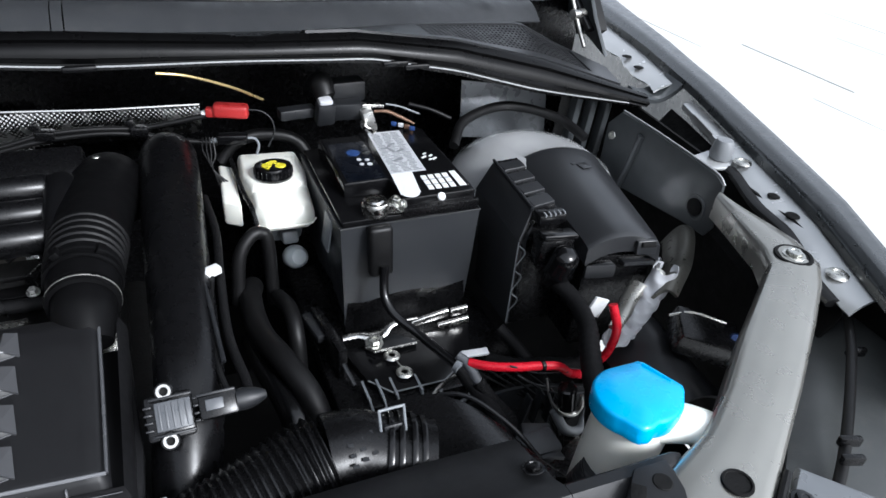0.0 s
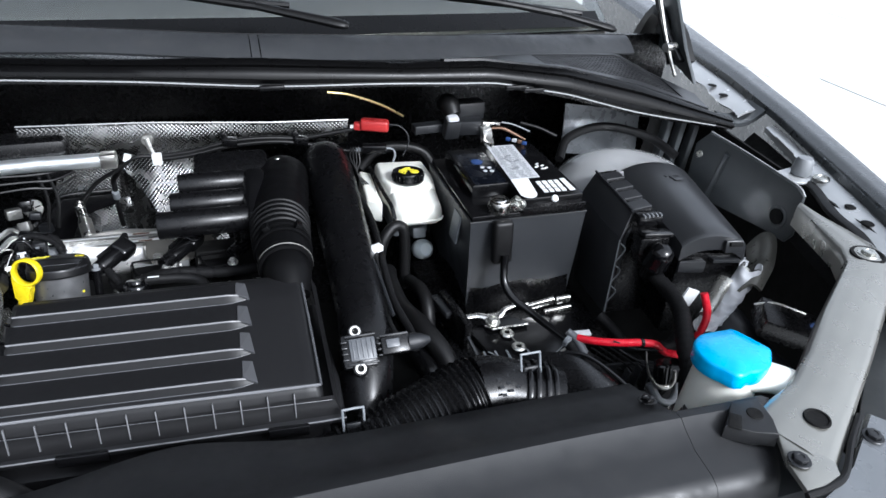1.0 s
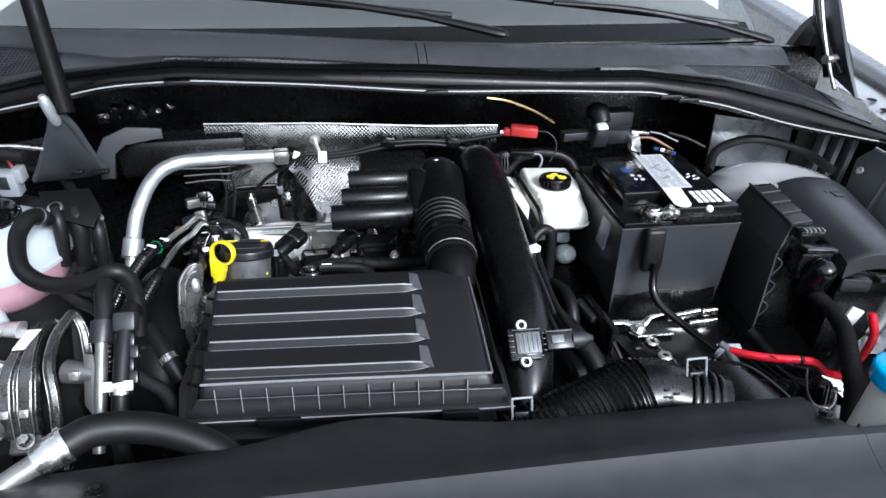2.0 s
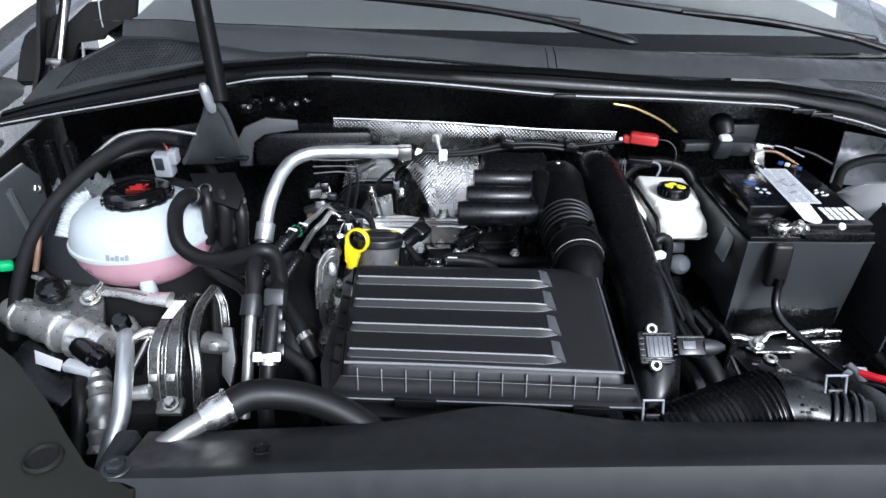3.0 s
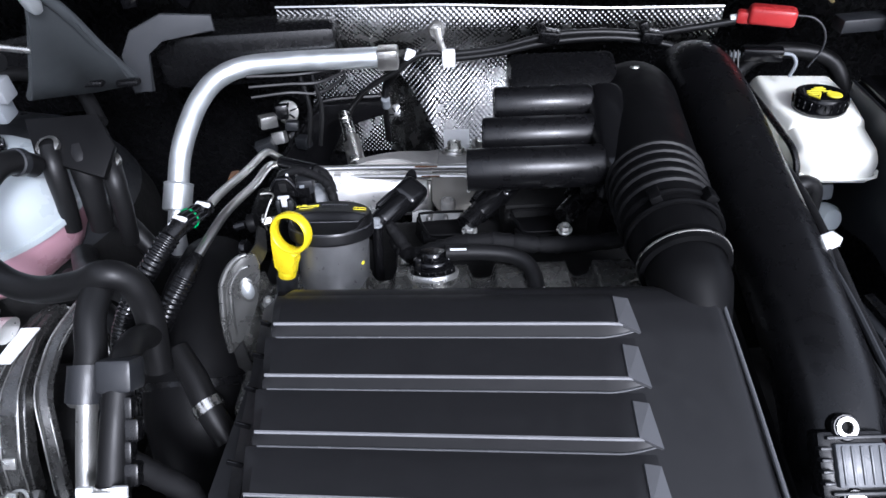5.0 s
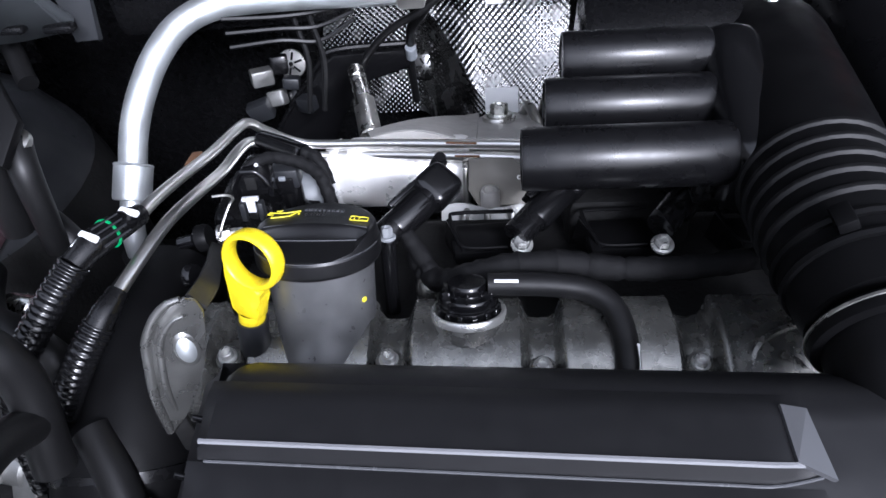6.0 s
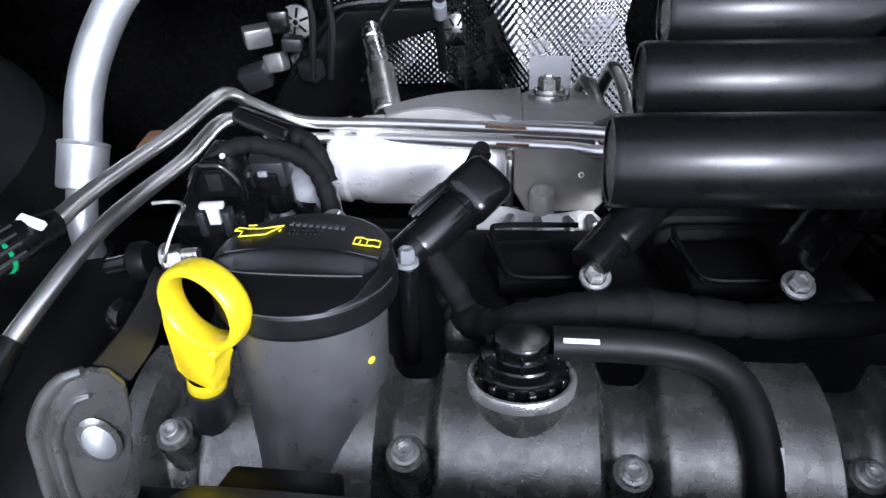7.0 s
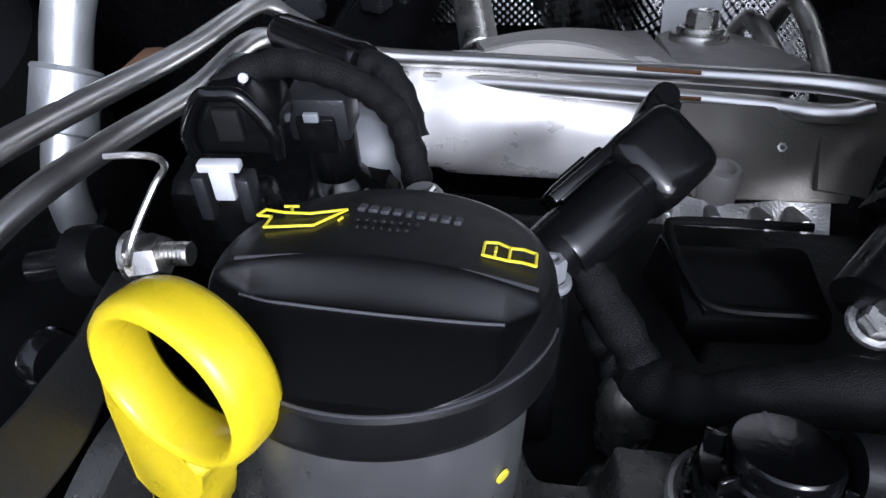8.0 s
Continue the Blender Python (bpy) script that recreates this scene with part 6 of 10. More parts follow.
def battery_clamp():
    c = thing("battery_terminal", (0.168, 0.648, 0.93), "tin-plated battery terminal with a black cable", "terminal")
    part("post", lathe([(0, 0.021), (0.0085, 0.021), (0.0102, 0.0195), (0.0108, 0.0), (0, 0)], Matrix.Translation((0.168, 0.650, 0.934)), 24), STEEL, c)
    part("ring", lathe([(0.0105, 0), (0.0155, 0.0), (0.0165, 0.003), (0.0165, 0.014), (0.0150, 0.017), (0.0105, 0.017)], Matrix.Translation((0.168, 0.650, 0.936)), 28), STEEL, c)
    part("jaw", box((0.188, 0.646, 0.944), (0.018, 0.012, 0.013), (0, 0, -8), 0.002), STEEL, c)
    bolt_head((0.190, 0.643, 0.951), (0.1, -0.2, 1), 0.0058, 0.008, c)
    bolt_head((0.1935, 0.640, 0.948), (0.6, -0.6, 0.5), 0.006, 0.009, c)
    part("shroud", box((0.1665, 0.624, 0.900), (0.030, 0.016, 0.066), (-6, 0, 0), 0.006, seg=3), RUBBER, c, "black cable shroud")
    cable = [(0.1685, 0.612, 0.885), (0.166, 0.606, 0.865), (0.165, 0.596, 0.848), (0.172, 0.578, 0.834), (0.190, 0.553, 0.824), (0.205, 0.520, 0.820), (0.217, 0.492, 0.818)]
    part("cable", tube(cable, 0.0056, 14, 8), BLACK_SATIN, c, "black ground cable")
    part("cable_tail", tube([(0.219, 0.490, 0.815), (0.230, 0.465, 0.80), (0.240, 0.44, 0.79), (0.246, 0.41, 0.77), (0.248, 0.38, 0.73)], 0.0085, 14, 6, shape=lambda s, t: 1 + 0.05 * math.sin(s * 900)), TAPE, c)
    part("cable_tie", lathe([(0.005, -0.004), (0.0088, -0.003), (0.0088, 0.003), (0.005, 0.004)], along((0.218, 0.491, 0.8175), (0.4, -0.9, -0.1)), 14), SENSOR_GREY, c)


battery_clamp()


def rear_terminal():
    """Connectors and the positive lead at the back of the battery."""
    r = thing("rear_terminal", (0.20, 0.86, 0.93), "battery sensor and connectors behind the battery", "terminal")
    part("clamp", box((0.222, 0.852, 0.966), (0.016, 0.022, 0.035), (10, -18, 0), 0.003), CAST, r)
    part("clamp_head", box((0.228, 0.853, 0.985), (0.034, 0.010, 0.006), (0, 8, 6), 0.002), STEEL, r)
    part("tongue", tube([(0.216, 0.85, 0.965), (0.212, 0.835, 0.962), (0.222, 0.82, 0.958)], 0.005, 10, 5, squash=0.4), STEEL, r)
    part("braid", tube([(0.232, 0.855, 0.975), (0.250, 0.85, 0.975), (0.270, 0.845, 0.966), (0.288, 0.84, 0.957)], [0.002, 0.0026, 0.0026, 0.0015], 10, 6), COPPER, r, "copper braided lead")
    part("braid_end", tube([(0.25, 0.858, 0.983), (0.27, 0.855, 0.979), (0.30, 0.852, 0.966)], 0.0014, 8, 5), SENSOR_GREY, r)
    part("plug", box((0.161, 0.853, 0.980), (0.026, 0.018, 0.034), (15, 0, 4), 0.004), DARK_PLASTIC, r, "grey plug")
    part("plug_top", box((0.161, 0.851, 0.997), (0.020, 0.016, 0.010), (15, 0, 4), 0.004), SILVER_LABEL, r)
    part("plug", box((0.195, 0.864, 0.978), (0.040, 0.02, 0.026), (10, 0, -5), 0.003), DARK_PLASTIC, r)
    part("boot", tube([(0.152, 0.885, 1.01), (0.160, 0.872, 1.015), (0.164, 0.86, 1.0)], [0.012, 0.017, 0.014], 14, 5), RUBBER, r)
    part("rail", box((0.125, 0.868, 0.978), (0.05, 0.02, 0.014), (0, 0, 6), 0.002), DARK_PLASTIC, r)
    part("block", box((0.20, 0.888, 0.998), (0.05, 0.03, 0.03), (0, 0, 5), 0.004), DARK_PLASTIC, r)
    for k, (mat, x) in enumerate(((BLUE_DARK, 0.262), (SILVER_LABEL, 0.270), (COPPER, 0.277), (BLUE_DARK, 0.282))):
        part("wire_end", box((x - 0.006, 0.838 - 0.007 * k, 0.961), (0.008, 0.004, 0.006), (0, 0, -30), 0.001), mat, r)
    part("pipe_end", tube([(0.29, 0.87, 0.975), (0.32, 0.86, 0.968), (0.35, 0.85, 0.955)], 0.003, 10, 4), RUBBER, r)


rear_terminal()


def battery_tray():
    t = thing("battery_tray", (0.2, 0.6, 0.72), "black plastic battery tray with a bright hold-down bar", "tray")
    part("deck", box((0.205, 0.66, 0.752), (0.24, 0.30, 0.022), bev=0.005), BLACK, t)
    part("front_shelf", plate([(0.112, 0.602, 0.776), (0.128, 0.545, 0.772), (0.150, 0.520, 0.770), (0.215, 0.518, 0.771), (0.262, 0.545, 0.774), (0.285, 0.602, 0.776)], 0.014, 0.003, down=(0, 0, -1)), BLACK_SATIN, t)
    part("hold_down_bar", tube([(0.116, 0.612, 0.785), (0.135, 0.611, 0.786), (0.150, 0.606, 0.784), (0.166, 0.606, 0.785), (0.178, 0.611, 0.791), (0.20, 0.613, 0.793), (0.215, 0.613, 0.793)], [0.005, 0.006, 0.008, 0.008, 0.005, 0.002, 0.002], 10, 6, squash=0.6), STEEL, t, "bright steel hold-down bar")
    part("hold_down_end", plate([(0.208, 0.610, 0.780), (0.258, 0.609, 0.787), (0.258, 0.611, 0.797), (0.208, 0.612, 0.788)], 0.006, 0.0015, down=(0, 1, 0)), STEEL, t)
    part("hold_down_end", plate([(0.244, 0.606, 0.768), (0.287, 0.605, 0.773), (0.287, 0.607, 0.781), (0.244, 0.608, 0.777)], 0.006, 0.0015, down=(0, 1, 0)), STEEL, t)
    part("hold_down_end", plate([(0.262, 0.609, 0.785), (0.285, 0.608, 0.787), (0.285, 0.610, 0.797), (0.262, 0.611, 0.795)], 0.006, 0.0015, down=(0, 1, 0)), STEEL, t)
    part("foot_tab", plate([(0.139, 0.598, 0.780), (0.139, 0.591, 0.780), (0.148, 0.581, 0.780), (0.203, 0.581, 0.780), (0.205, 0.588, 0.780), (0.181, 0.604, 0.782)], 0.002, 0.0005, down=(0, 0, -1)), DARK_PLASTIC, t)
    part("tab_rim", tube([(0.139, 0.591, 0.7808), (0.148, 0.581, 0.7808), (0.203, 0.581, 0.7808)], 0.0016, 6, 1), STEEL, t, "bright tab rim")
    bolt_head((0.149, 0.587, 0.789), (0, -0.2, 1), 0.0075, 0.010, t)
    for x, y in ((0.167, 0.572), (0.172, 0.540)):
        part("eyelet", lathe([(0.004, 0.0), (0.0045, 0.002), (0.008, 0.002), (0.0105, 0)], Matrix.Translation((x, y, 0.7775)), 20), ZINC, t)
    part("eyelet_link", tube([(0.168, 0.563, 0.779), (0.171, 0.549, 0.779)], 0.001, 6, 1), ZINC, t)
    for xa, za, xb, zb in ((0.118, 0.778, 0.130, 0.722), (0.135, 0.776, 0.147, 0.716), (0.152, 0.774, 0.165, 0.710), (0.183, 0.772, 0.188, 0.712)):
        part("front_web", plate([(xa, 0.512, za), (xa + 0.0028, 0.512, za), (xb + 0.0028, 0.500, zb), (xb, 0.500, zb)], 0.03, 0.0007, down=(0, 1, 0)), SENSOR_GREY, t, "pale edge of a tray web")
    part("deck_edge", tube([(0.128, 0.5445, 0.773), (0.150, 0.5195, 0.771), (0.215, 0.5175, 0.772), (0.235, 0.529, 0.774)], 0.0010, 6, 1), GREY, t)
    part("clip_strip", box((0.260, 0.532, 0.790), (0.034, 0.010, 0.004), (8, 0, -6), 0.001), SILVER_LABEL, t, "pale metal strip")
    part("side_wall", box((0.098, 0.61, 0.78), (0.012, 0.09, 0.06), (0, 0, 8), 0.003), BLACK, t)
    part("side_ribs", box((0.087, 0.63, 0.797), (0.018, 0.05, 0.012), (0, 0, 12), 0.003), DARK_PLASTIC, t)
    part("spring_clip", tube([(0.098, 0.595, 0.80), (0.105, 0.565, 0.785), (0.112, 0.545, 0.77)], 0.003, 8, 5), DARK_PLASTIC, t)
    part("hose_ring", tube([(0.224 + 0.021 * math.cos(a), 0.500 + 0.004 * math.sin(a), 0.776 + 0.026 * math.sin(a)) for a in (math.pi * (1 + k / 8) for k in range(9))], 0.0026, 8, 3), GREY, t)


battery_tray()


def red_cable():
    c = thing("red_cable", (0.3, 0.45, 0.79), "bright red positive cable by the washer filler", "cable")
    part("lead", tube([(0.228, 0.486, 0.825), (0.245, 0.470, 0.829), (0.27, 0.457, 0.832), (0.298, 0.448, 0.834)], 0.0052, 14, 6), RED_WIRE, c)
    part("lead", tube([(0.300, 0.447, 0.834), (0.32, 0.445, 0.829), (0.335, 0.445, 0.815), (0.350, 0.447, 0.806), (0.372, 0.449, 0.798), (0.385, 0.46, 0.80)], 0.0052, 14, 6), RED_WIRE, c)
    part("riser", tube([(0.385, 0.46, 0.80), (0.392, 0.452, 0.825), (0.392, 0.448, 0.862), (0.388, 0.46, 0.89)], 0.0052, 14, 6), RED_WIRE, c)
    part("tie", lathe([(0.0045, -0.002), (0.0062, -0.002), (0.0062, 0.002), (0.0045, 0.002)], along((0.299, 0.4475, 0.834), (1, 0, -0.1)), 14), BLACK, c)
    part("tag", box((0.393, 0.49, 0.862), (0.022, 0.004, 0.026), (0, 25, 0), 0.001), WHITE, c, "white paper tag")


red_cable()


def fuse_box():
    f = thing("fuse_box", (0.44, 0.63, 0.75), "black fuse and relay box with a smooth domed lid", "fuse box")

    def lid(u, v):
        """A long crowned lid with a skirt all round."""
        su = max(0, (0.05 - u) / 0.05, (u - 0.95) / 0.05)
        sv = max(0, (0.03 - v) / 0.03, (v - 0.965) / 0.035)
        a = min(1, max(0, (u - 0.05) / 0.90))
        c = min(1, max(0, (v - 0.03) / 0.935))
        left = Vector((0.412, 0.752, 0)).lerp(Vector((0.389, 0.524, 0)), c)
        right = Vector((0.533, 0.740, 0)).lerp(Vector((0.480, 0.506, 0)), c)
        p = left.lerp(right, a)
        w = 2 * a - 1
        z = 0.9315 - 0.005 * c + 0.017 * (1 - abs(w) ** 2.2) - 0.010 * max(0, 1 - c / 0.07) ** 2 - 0.003 * max(0, (c - 0.9) / 0.1) ** 2
        down = max(su, sv)
        p += Vector((w * 0.002 * su, (0.002 if v < 0.5 else -0.002) * sv, 0))
        p.z = z - 0.022 * down
        if down > 0:
            p.z = min(p.z, z - 0.0015)
        return p
    part("lid", sheet(lambda u, v: lid(1 - u, v), 60, 60, 0.0), FUSE, f, "smooth black domed lid", sharp=35)
    part("lid_badge", box((0.4745, 0.675, 0.9473), (0.016, 0.016, 0.0012), (-1, 3, 8), 0.0004), FUSE, f)
    part("badge_tab", box((0.4630, 0.683, 0.9473), (0.007, 0.006, 0.0012), (-1, 3, 8), 0.0004), FUSE, f)
    part("latch", box((0.4585, 0.5075, 0.925), (0.026, 0.010, 0.018), (-12, 0, -10), 0.002), FUSE, f)
    part("latch_loop", box((0.4585, 0.5030, 0.9305), (0.018, 0.006, 0.006), (-12, 0, -10), 0.001), VOID, f)
    # body under the lid, with its stepped front rim
    part("body", plate([(0.410, 0.748, 0.912), (0.394, 0.530, 0.908), (0.478, 0.513, 0.908), (0.528, 0.736, 0.912)], 0.14, 0.004, down=(0, 0, -1)), BLACK, f)
    part("front_rim", plate([(0.391, 0.526, 0.900), (0.391, 0.522, 0.900), (0.428, 0.514, 0.900), (0.428, 0.524, 0.900)], 0.020, 0.003, down=(0, 0, -1)), FUSE, f)
    part("front_rim", plate([(0.437, 0.521, 0.903), (0.437, 0.511, 0.903), (0.476, 0.503, 0.903), (0.476, 0.514, 0.903)], 0.006, 0.0015, down=(0, 0, -1)), FUSE, f)
    # relay strip beside the lid
    left = (Vector((0.360, 0.722, 0.945)), Vector((0.352, 0.598, 0.941)))
    right = (Vector((0.398, 0.726, 0.945)), Vector((0.388, 0.604, 0.941)))
    part("strip_base", plate([left[0], left[1], right[1], right[0]], 0.03, 0.002, down=(0, 0, -1)), BLACK, f)
    for k in range(4):
        a, b = 0.04 + 0.245 * k, 0.04 + 0.245 * k + 0.215
        q = [left[0].lerp(left[1], a), left[0].lerp(left[1], b), right[0].lerp(right[1], b), right[0].lerp(right[1], a)]
        inset = [p.lerp((q[0] + q[1] + q[2] + q[3]) / 4, 0.10) + Vector((0.002, 0, 0.0025 - 0.002 * (i in (0, 3)))) for i, p in enumerate(q)]
        part("relay_step", plate(inset, 0.004, 0.0006, down=(0, 0, -1)), FUSE, f, sharp=25)
    part("strip_rim", tube([left[0] + Vector((0, 0, 0.002)), left[1] + Vector((0, 0, 0.002))], 0.0022, 8, 1), FUSE, f)
    # the smooth side wall: an upper bevel, then down to the foot
    part("upper_wall", plate([(0.359, 0.722, 0.945), (0.334, 0.716, 0.912), (0.332, 0.586, 0.906), (0.351, 0.597, 0.941)], 0.012, 0.002, down=(1, 0, -0.2)), FUSE, f)
    part("side_wall", plate([(0.334, 0.716, 0.912), (0.330, 0.712, 0.78), (0.330, 0.584, 0.776), (0.332, 0.586, 0.906)], 0.012, 0.001, down=(1, 0, 0)), FUSE, f)
    part("front_wall", plate([(0.336, 0.585, 0.906), (0.352, 0.594, 0.938), (0.392, 0.590, 0.935), (0.398, 0.575, 0.78), (0.334, 0.582, 0.778)], 0.03, 0.002, down=(0, 1, 0)), BLACK, f)
    part("connector_top", box((0.368, 0.583, 0.938), (0.036, 0.020, 0.014), (0, 0, -4), 0.002), BLACK_SATIN, f)
    for k in range(5):
        part("connector_rib", box((0.357 + 0.0065 * k, 0.577, 0.945), (0.0018, 0.008, 0.004), (0, 0, -4), 0.0004), GREY, f)
    part("connector_hood", box((0.363, 0.553, 0.931), (0.044, 0.024, 0.007), (-10, 3, -6), 0.002), BLACK_SATIN, f)
    part("hood_body", box((0.364, 0.560, 0.905), (0.046, 0.028, 0.044), (0, 0, -6), 0.006), BLACK, f)
    part("cable_dome", lathe([(0.0, 0.019), (0.009, 0.0175), (0.0150, 0.012), (0.0172, 0.004), (0.0172, -0.010), (0.0185, -0.013), (0.0185, -0.019), (0.0150, -0.022), (0.0135, -0.040), (0, -0.041)], along((0.364, 0.533, 0.906), (0.05, -0.35, 1)), 32), BLACK_GLOSS, f)
    for y, z0, z1 in ((0.583, 0.902, 0.872), (0.583, 0.864, 0.836), (0.583, 0.828, 0.80)):
        part("wall_clip", tube([(0.331, y - 0.002, z0), (0.338, y - 0.006, (z0 + z1) / 2 + 0.006), (0.330, y - 0.002, z1)], 0.0009, 6, 4), GREY, f)
    part("corner_edge", tube([(0.3315, 0.585, 0.905), (0.3305, 0.583, 0.84), (0.330, 0.583, 0.78)], 0.0011, 6, 3), GREY, f)


fuse_box()


def fuse_loom():
    l = thing("fuse_box_loom", (0.36, 0.45, 0.75), "thick black taped loom leaving the fuse box", "cable")
    part("trunk", tube([(0.364, 0.538, 0.872), (0.370, 0.505, 0.866), (0.363, 0.465, 0.862), (0.346, 0.432, 0.858), (0.334, 0.405, 0.85), (0.330, 0.385, 0.83), (0.33, 0.37, 0.77)], [0.010, 0.0105, 0.011, 0.0115, 0.012, 0.012, 0.012], 16, 9, shape=lambda s, t: 1 + 0.05 * math.sin(s * 700)), TAPE, l)
    part("branch", tube([(0.28, 0.53, 0.775), (0.30, 0.50, 0.785), (0.335, 0.485, 0.79), (0.37, 0.475, 0.79), (0.40, 0.49, 0.80)], 0.010, 12, 8, shape=lambda s, t: 1 + 0.08 * math.sin(s * 500)), TAPE, l)
    part("branch", tube([(0.31, 0.565, 0.79), (0.325, 0.54, 0.775), (0.34, 0.50, 0.755), (0.35, 0.44, 0.74)], 0.008, 12, 6), TAPE, l)
    for k in range(5):
        part("thin_wire", tube([(0.25 + 0.012 * k, 0.50, 0.79), (0.29 + 0.01 * k, 0.47 - 0.006 * k, 0.77), (0.33, 0.45 - 0.01 * k, 0.745 - 0.01 * k), (0.35, 0.42, 0.72)], 0.0014, 6, 6), RUBBER, l)
    part("grommet", tube([(0.315, 0.43, 0.775), (0.325, 0.415, 0.755), (0.345, 0.412, 0.752), (0.358, 0.425, 0.77)], 0.006, 10, 6), GREY, l)
    part("lug", box((0.352, 0.452, 0.803), (0.026, 0.010, 0.006), (0, 15, -10), 0.002), CAST_DARK, l)


fuse_loom()


def washer_filler():
    w = thing("washer_filler", (0.28, 0.28, 0.75), "white washer fluid filler neck with a sky blue cap", "filler neck")
    # neck
    part("neck", tube([(0.270, 0.300, 0.70), (0.268, 0.292, 0.80), (0.266, 0.285, 0.87), (0.272, 0.284, 0.925), (0.275, 0.284, 0.938)], [0.030, 0.031, 0.031, 0.032, 0.031], 24, 6), CREAM_TANK, w)
    part("spout", tube([(0.283, 0.276, 0.937), (0.306, 0.261, 0.939), (0.321, 0.2510, 0.938), (0.331, 0.2450, 0.936)], [0.024, 0.0200, 0.0185, 0.0170], 20, 6, squash=0.6), CREAM_TANK, w)
    part("spout_seat", lathe([(0, 0.0), (0.017, 0.0), (0.0175, -0.004), (0.012, -0.010)], along((0.336, 0.2400, 0.9375), (0.1, -0.1, 1)) @ Matrix.Diagonal((1.35, 1.25, 1, 1)), 20), SENSOR_GREY, w)
    part("ribbed_hose", ribbed([(0.245, 0.275, 0.89), (0.238, 0.285, 0.85), (0.232, 0.30, 0.80), (0.23, 0.31, 0.73)], 0.014, 0.006, 0.002, 16, 4), DARK_PLASTIC, w)
    # cap: a shallow dome with one straight side that ends in two corners
    m = Matrix.Translation((0.2750, 0.2860, 0.953)) @ rot(-5, 4, 0)
    pts = [(0.022, 0.0385), (0.029, 0.0395), (0.0335, 0.035), (0.0445, 0.004), (0.046, -0.002), (0.0430, -0.008)]
    for k in range(9):
        a = radians(-38 - 62 * k / 8)
        pts.append((0.0395 * math.cos(a), 0.0345 * math.sin(a)))
    pts += [(-0.016, -0.0375), (-0.024, -0.0365), (-0.0275, -0.033)]
    for k in range(16):
        a = radians(-142 - 128 * k / 15)
        pts.append((0.0405 * math.cos(a), 0.0375 * math.sin(a)))
    bm = bmesh.new()
    rings = []
    for sc, z in ((0.95, -0.012), (0.965, -0.0105), (0.97, -0.004), (0.965, -0.002), (0.975, 0.002), (0.955, 0.0045), (0.90, 0.0058), (0.74, 0.0066), (0.70, 0.0072), (0.5, 0.0085), (0.2, 0.0092)):
        rings.append([bm.verts.new(m @ Vector((x * sc, y * sc, z))) for x, y in pts])
    n = len(pts)
    for p, q in zip(rings, rings[1:]):
        for j in range(n):
            bm.faces.new((p[j], p[(j + 1) % n], q[(j + 1) % n], q[j]))
    bm.faces.new(rings[-1])
    bm.faces.new(rings[0][::-1])
    cap = part("cap", bm, BLUE, w, "sky blue plastic cap", sharp=45)
    part("cap_ridge", tube([m @ Vector(p) for p in ((0.026, 0.030, 0.0068), (0.036, 0.004, 0.0062))], 0.0010, 8, 1), BLUE, cap)


washer_filler()


def pale_strut():
    """The pale bracket and hose seen behind the washer cap."""
    p = thing("pale_strut", (0.44, 0.47, 0.8), "pale grey steel bracket behind the washer filler", "bracket")
    part("strut", tube([(0.392, 0.452, 0.86), (0.415, 0.468, 0.865), (0.435, 0.485, 0.868), (0.455, 0.497, 0.876)], [0.007, 0.009, 0.010, 0.012], 12, 6, squash=0.6), WING, p)
    part("head", sheet(lambda u, v: (0.452 + 0.105 * v + 0.030 * u + 0.014 * math.sin(3 * v), 0.478 + 0.105 * v - 0.020 * u, 0.862 + 0.030 * u + 0.016 * math.sin(math.pi * u) - 0.012 * (1 - v) * u + 0.004 * math.sin(9 * v)), 12, 14, 0.004), BRACKET_GREY, p)
    part("head_fold", tube([(0.470, 0.482, 0.872), (0.478, 0.500, 0.890), (0.492, 0.512, 0.897)], [0.003, 0.005, 0.003], 8, 5), FOIL, p, "crumpled bright foil edge")
    part("foil_wrap", sheet(lambda u, v: (0.402 + 0.085 * v + 0.016 * math.cos(5.4 * u + 1.2) + 0.0012 * math.sin(41 * v + 9 * u), 0.458 + 0.034 * v + 0.014 * math.sin(5.4 * u + 1.2), 0.835 + 0.062 * v * v + 0.0018 * math.sin(23 * u + 31 * v) + 0.0012 * math.sin(57 * v)), 40, 40, 0.0008), SILVER_LABEL, p, "torn pale foil wrap", sharp=60)
    part("head_bolt", bolt_head((0.478, 0.492, 0.889), (0, -0.5, 0.8), 0.006, 0.006), ZINC, p)
    part("dark_cover", sheet(lambda u, v: (0.40 + 0.10 * u, 0.36 + 0.11 * v, 0.80 + 0.05 * math.sin(3.1 * u) * (0.4 + 0.6 * v)), 12, 8, 0.004), DARK_PLASTIC, p)
    part("module", box((0.482, 0.405, 0.862), (0.075, 0.05, 0.03), (8, 14, -28), 0.004), BLACK, p)
    part("module_edge", tube([(0.445, 0.43, 0.884), (0.475, 0.425, 0.884), (0.51, 0.405, 0.875)], 0.0016, 6, 4), STEEL_DULL, p)
    for x, y, z in ((0.508, 0.386, 0.868), (0.452, 0.327, 0.862)):
        part("blue_seal", lathe([(0, 0.004), (0.005, 0.004), (0.0065, 0.001), (0.0065, -0.006)], along((x, y, z), (-0.5, -0.6, 0.6)), 14), BLUE_DARK, p)


pale_strut()


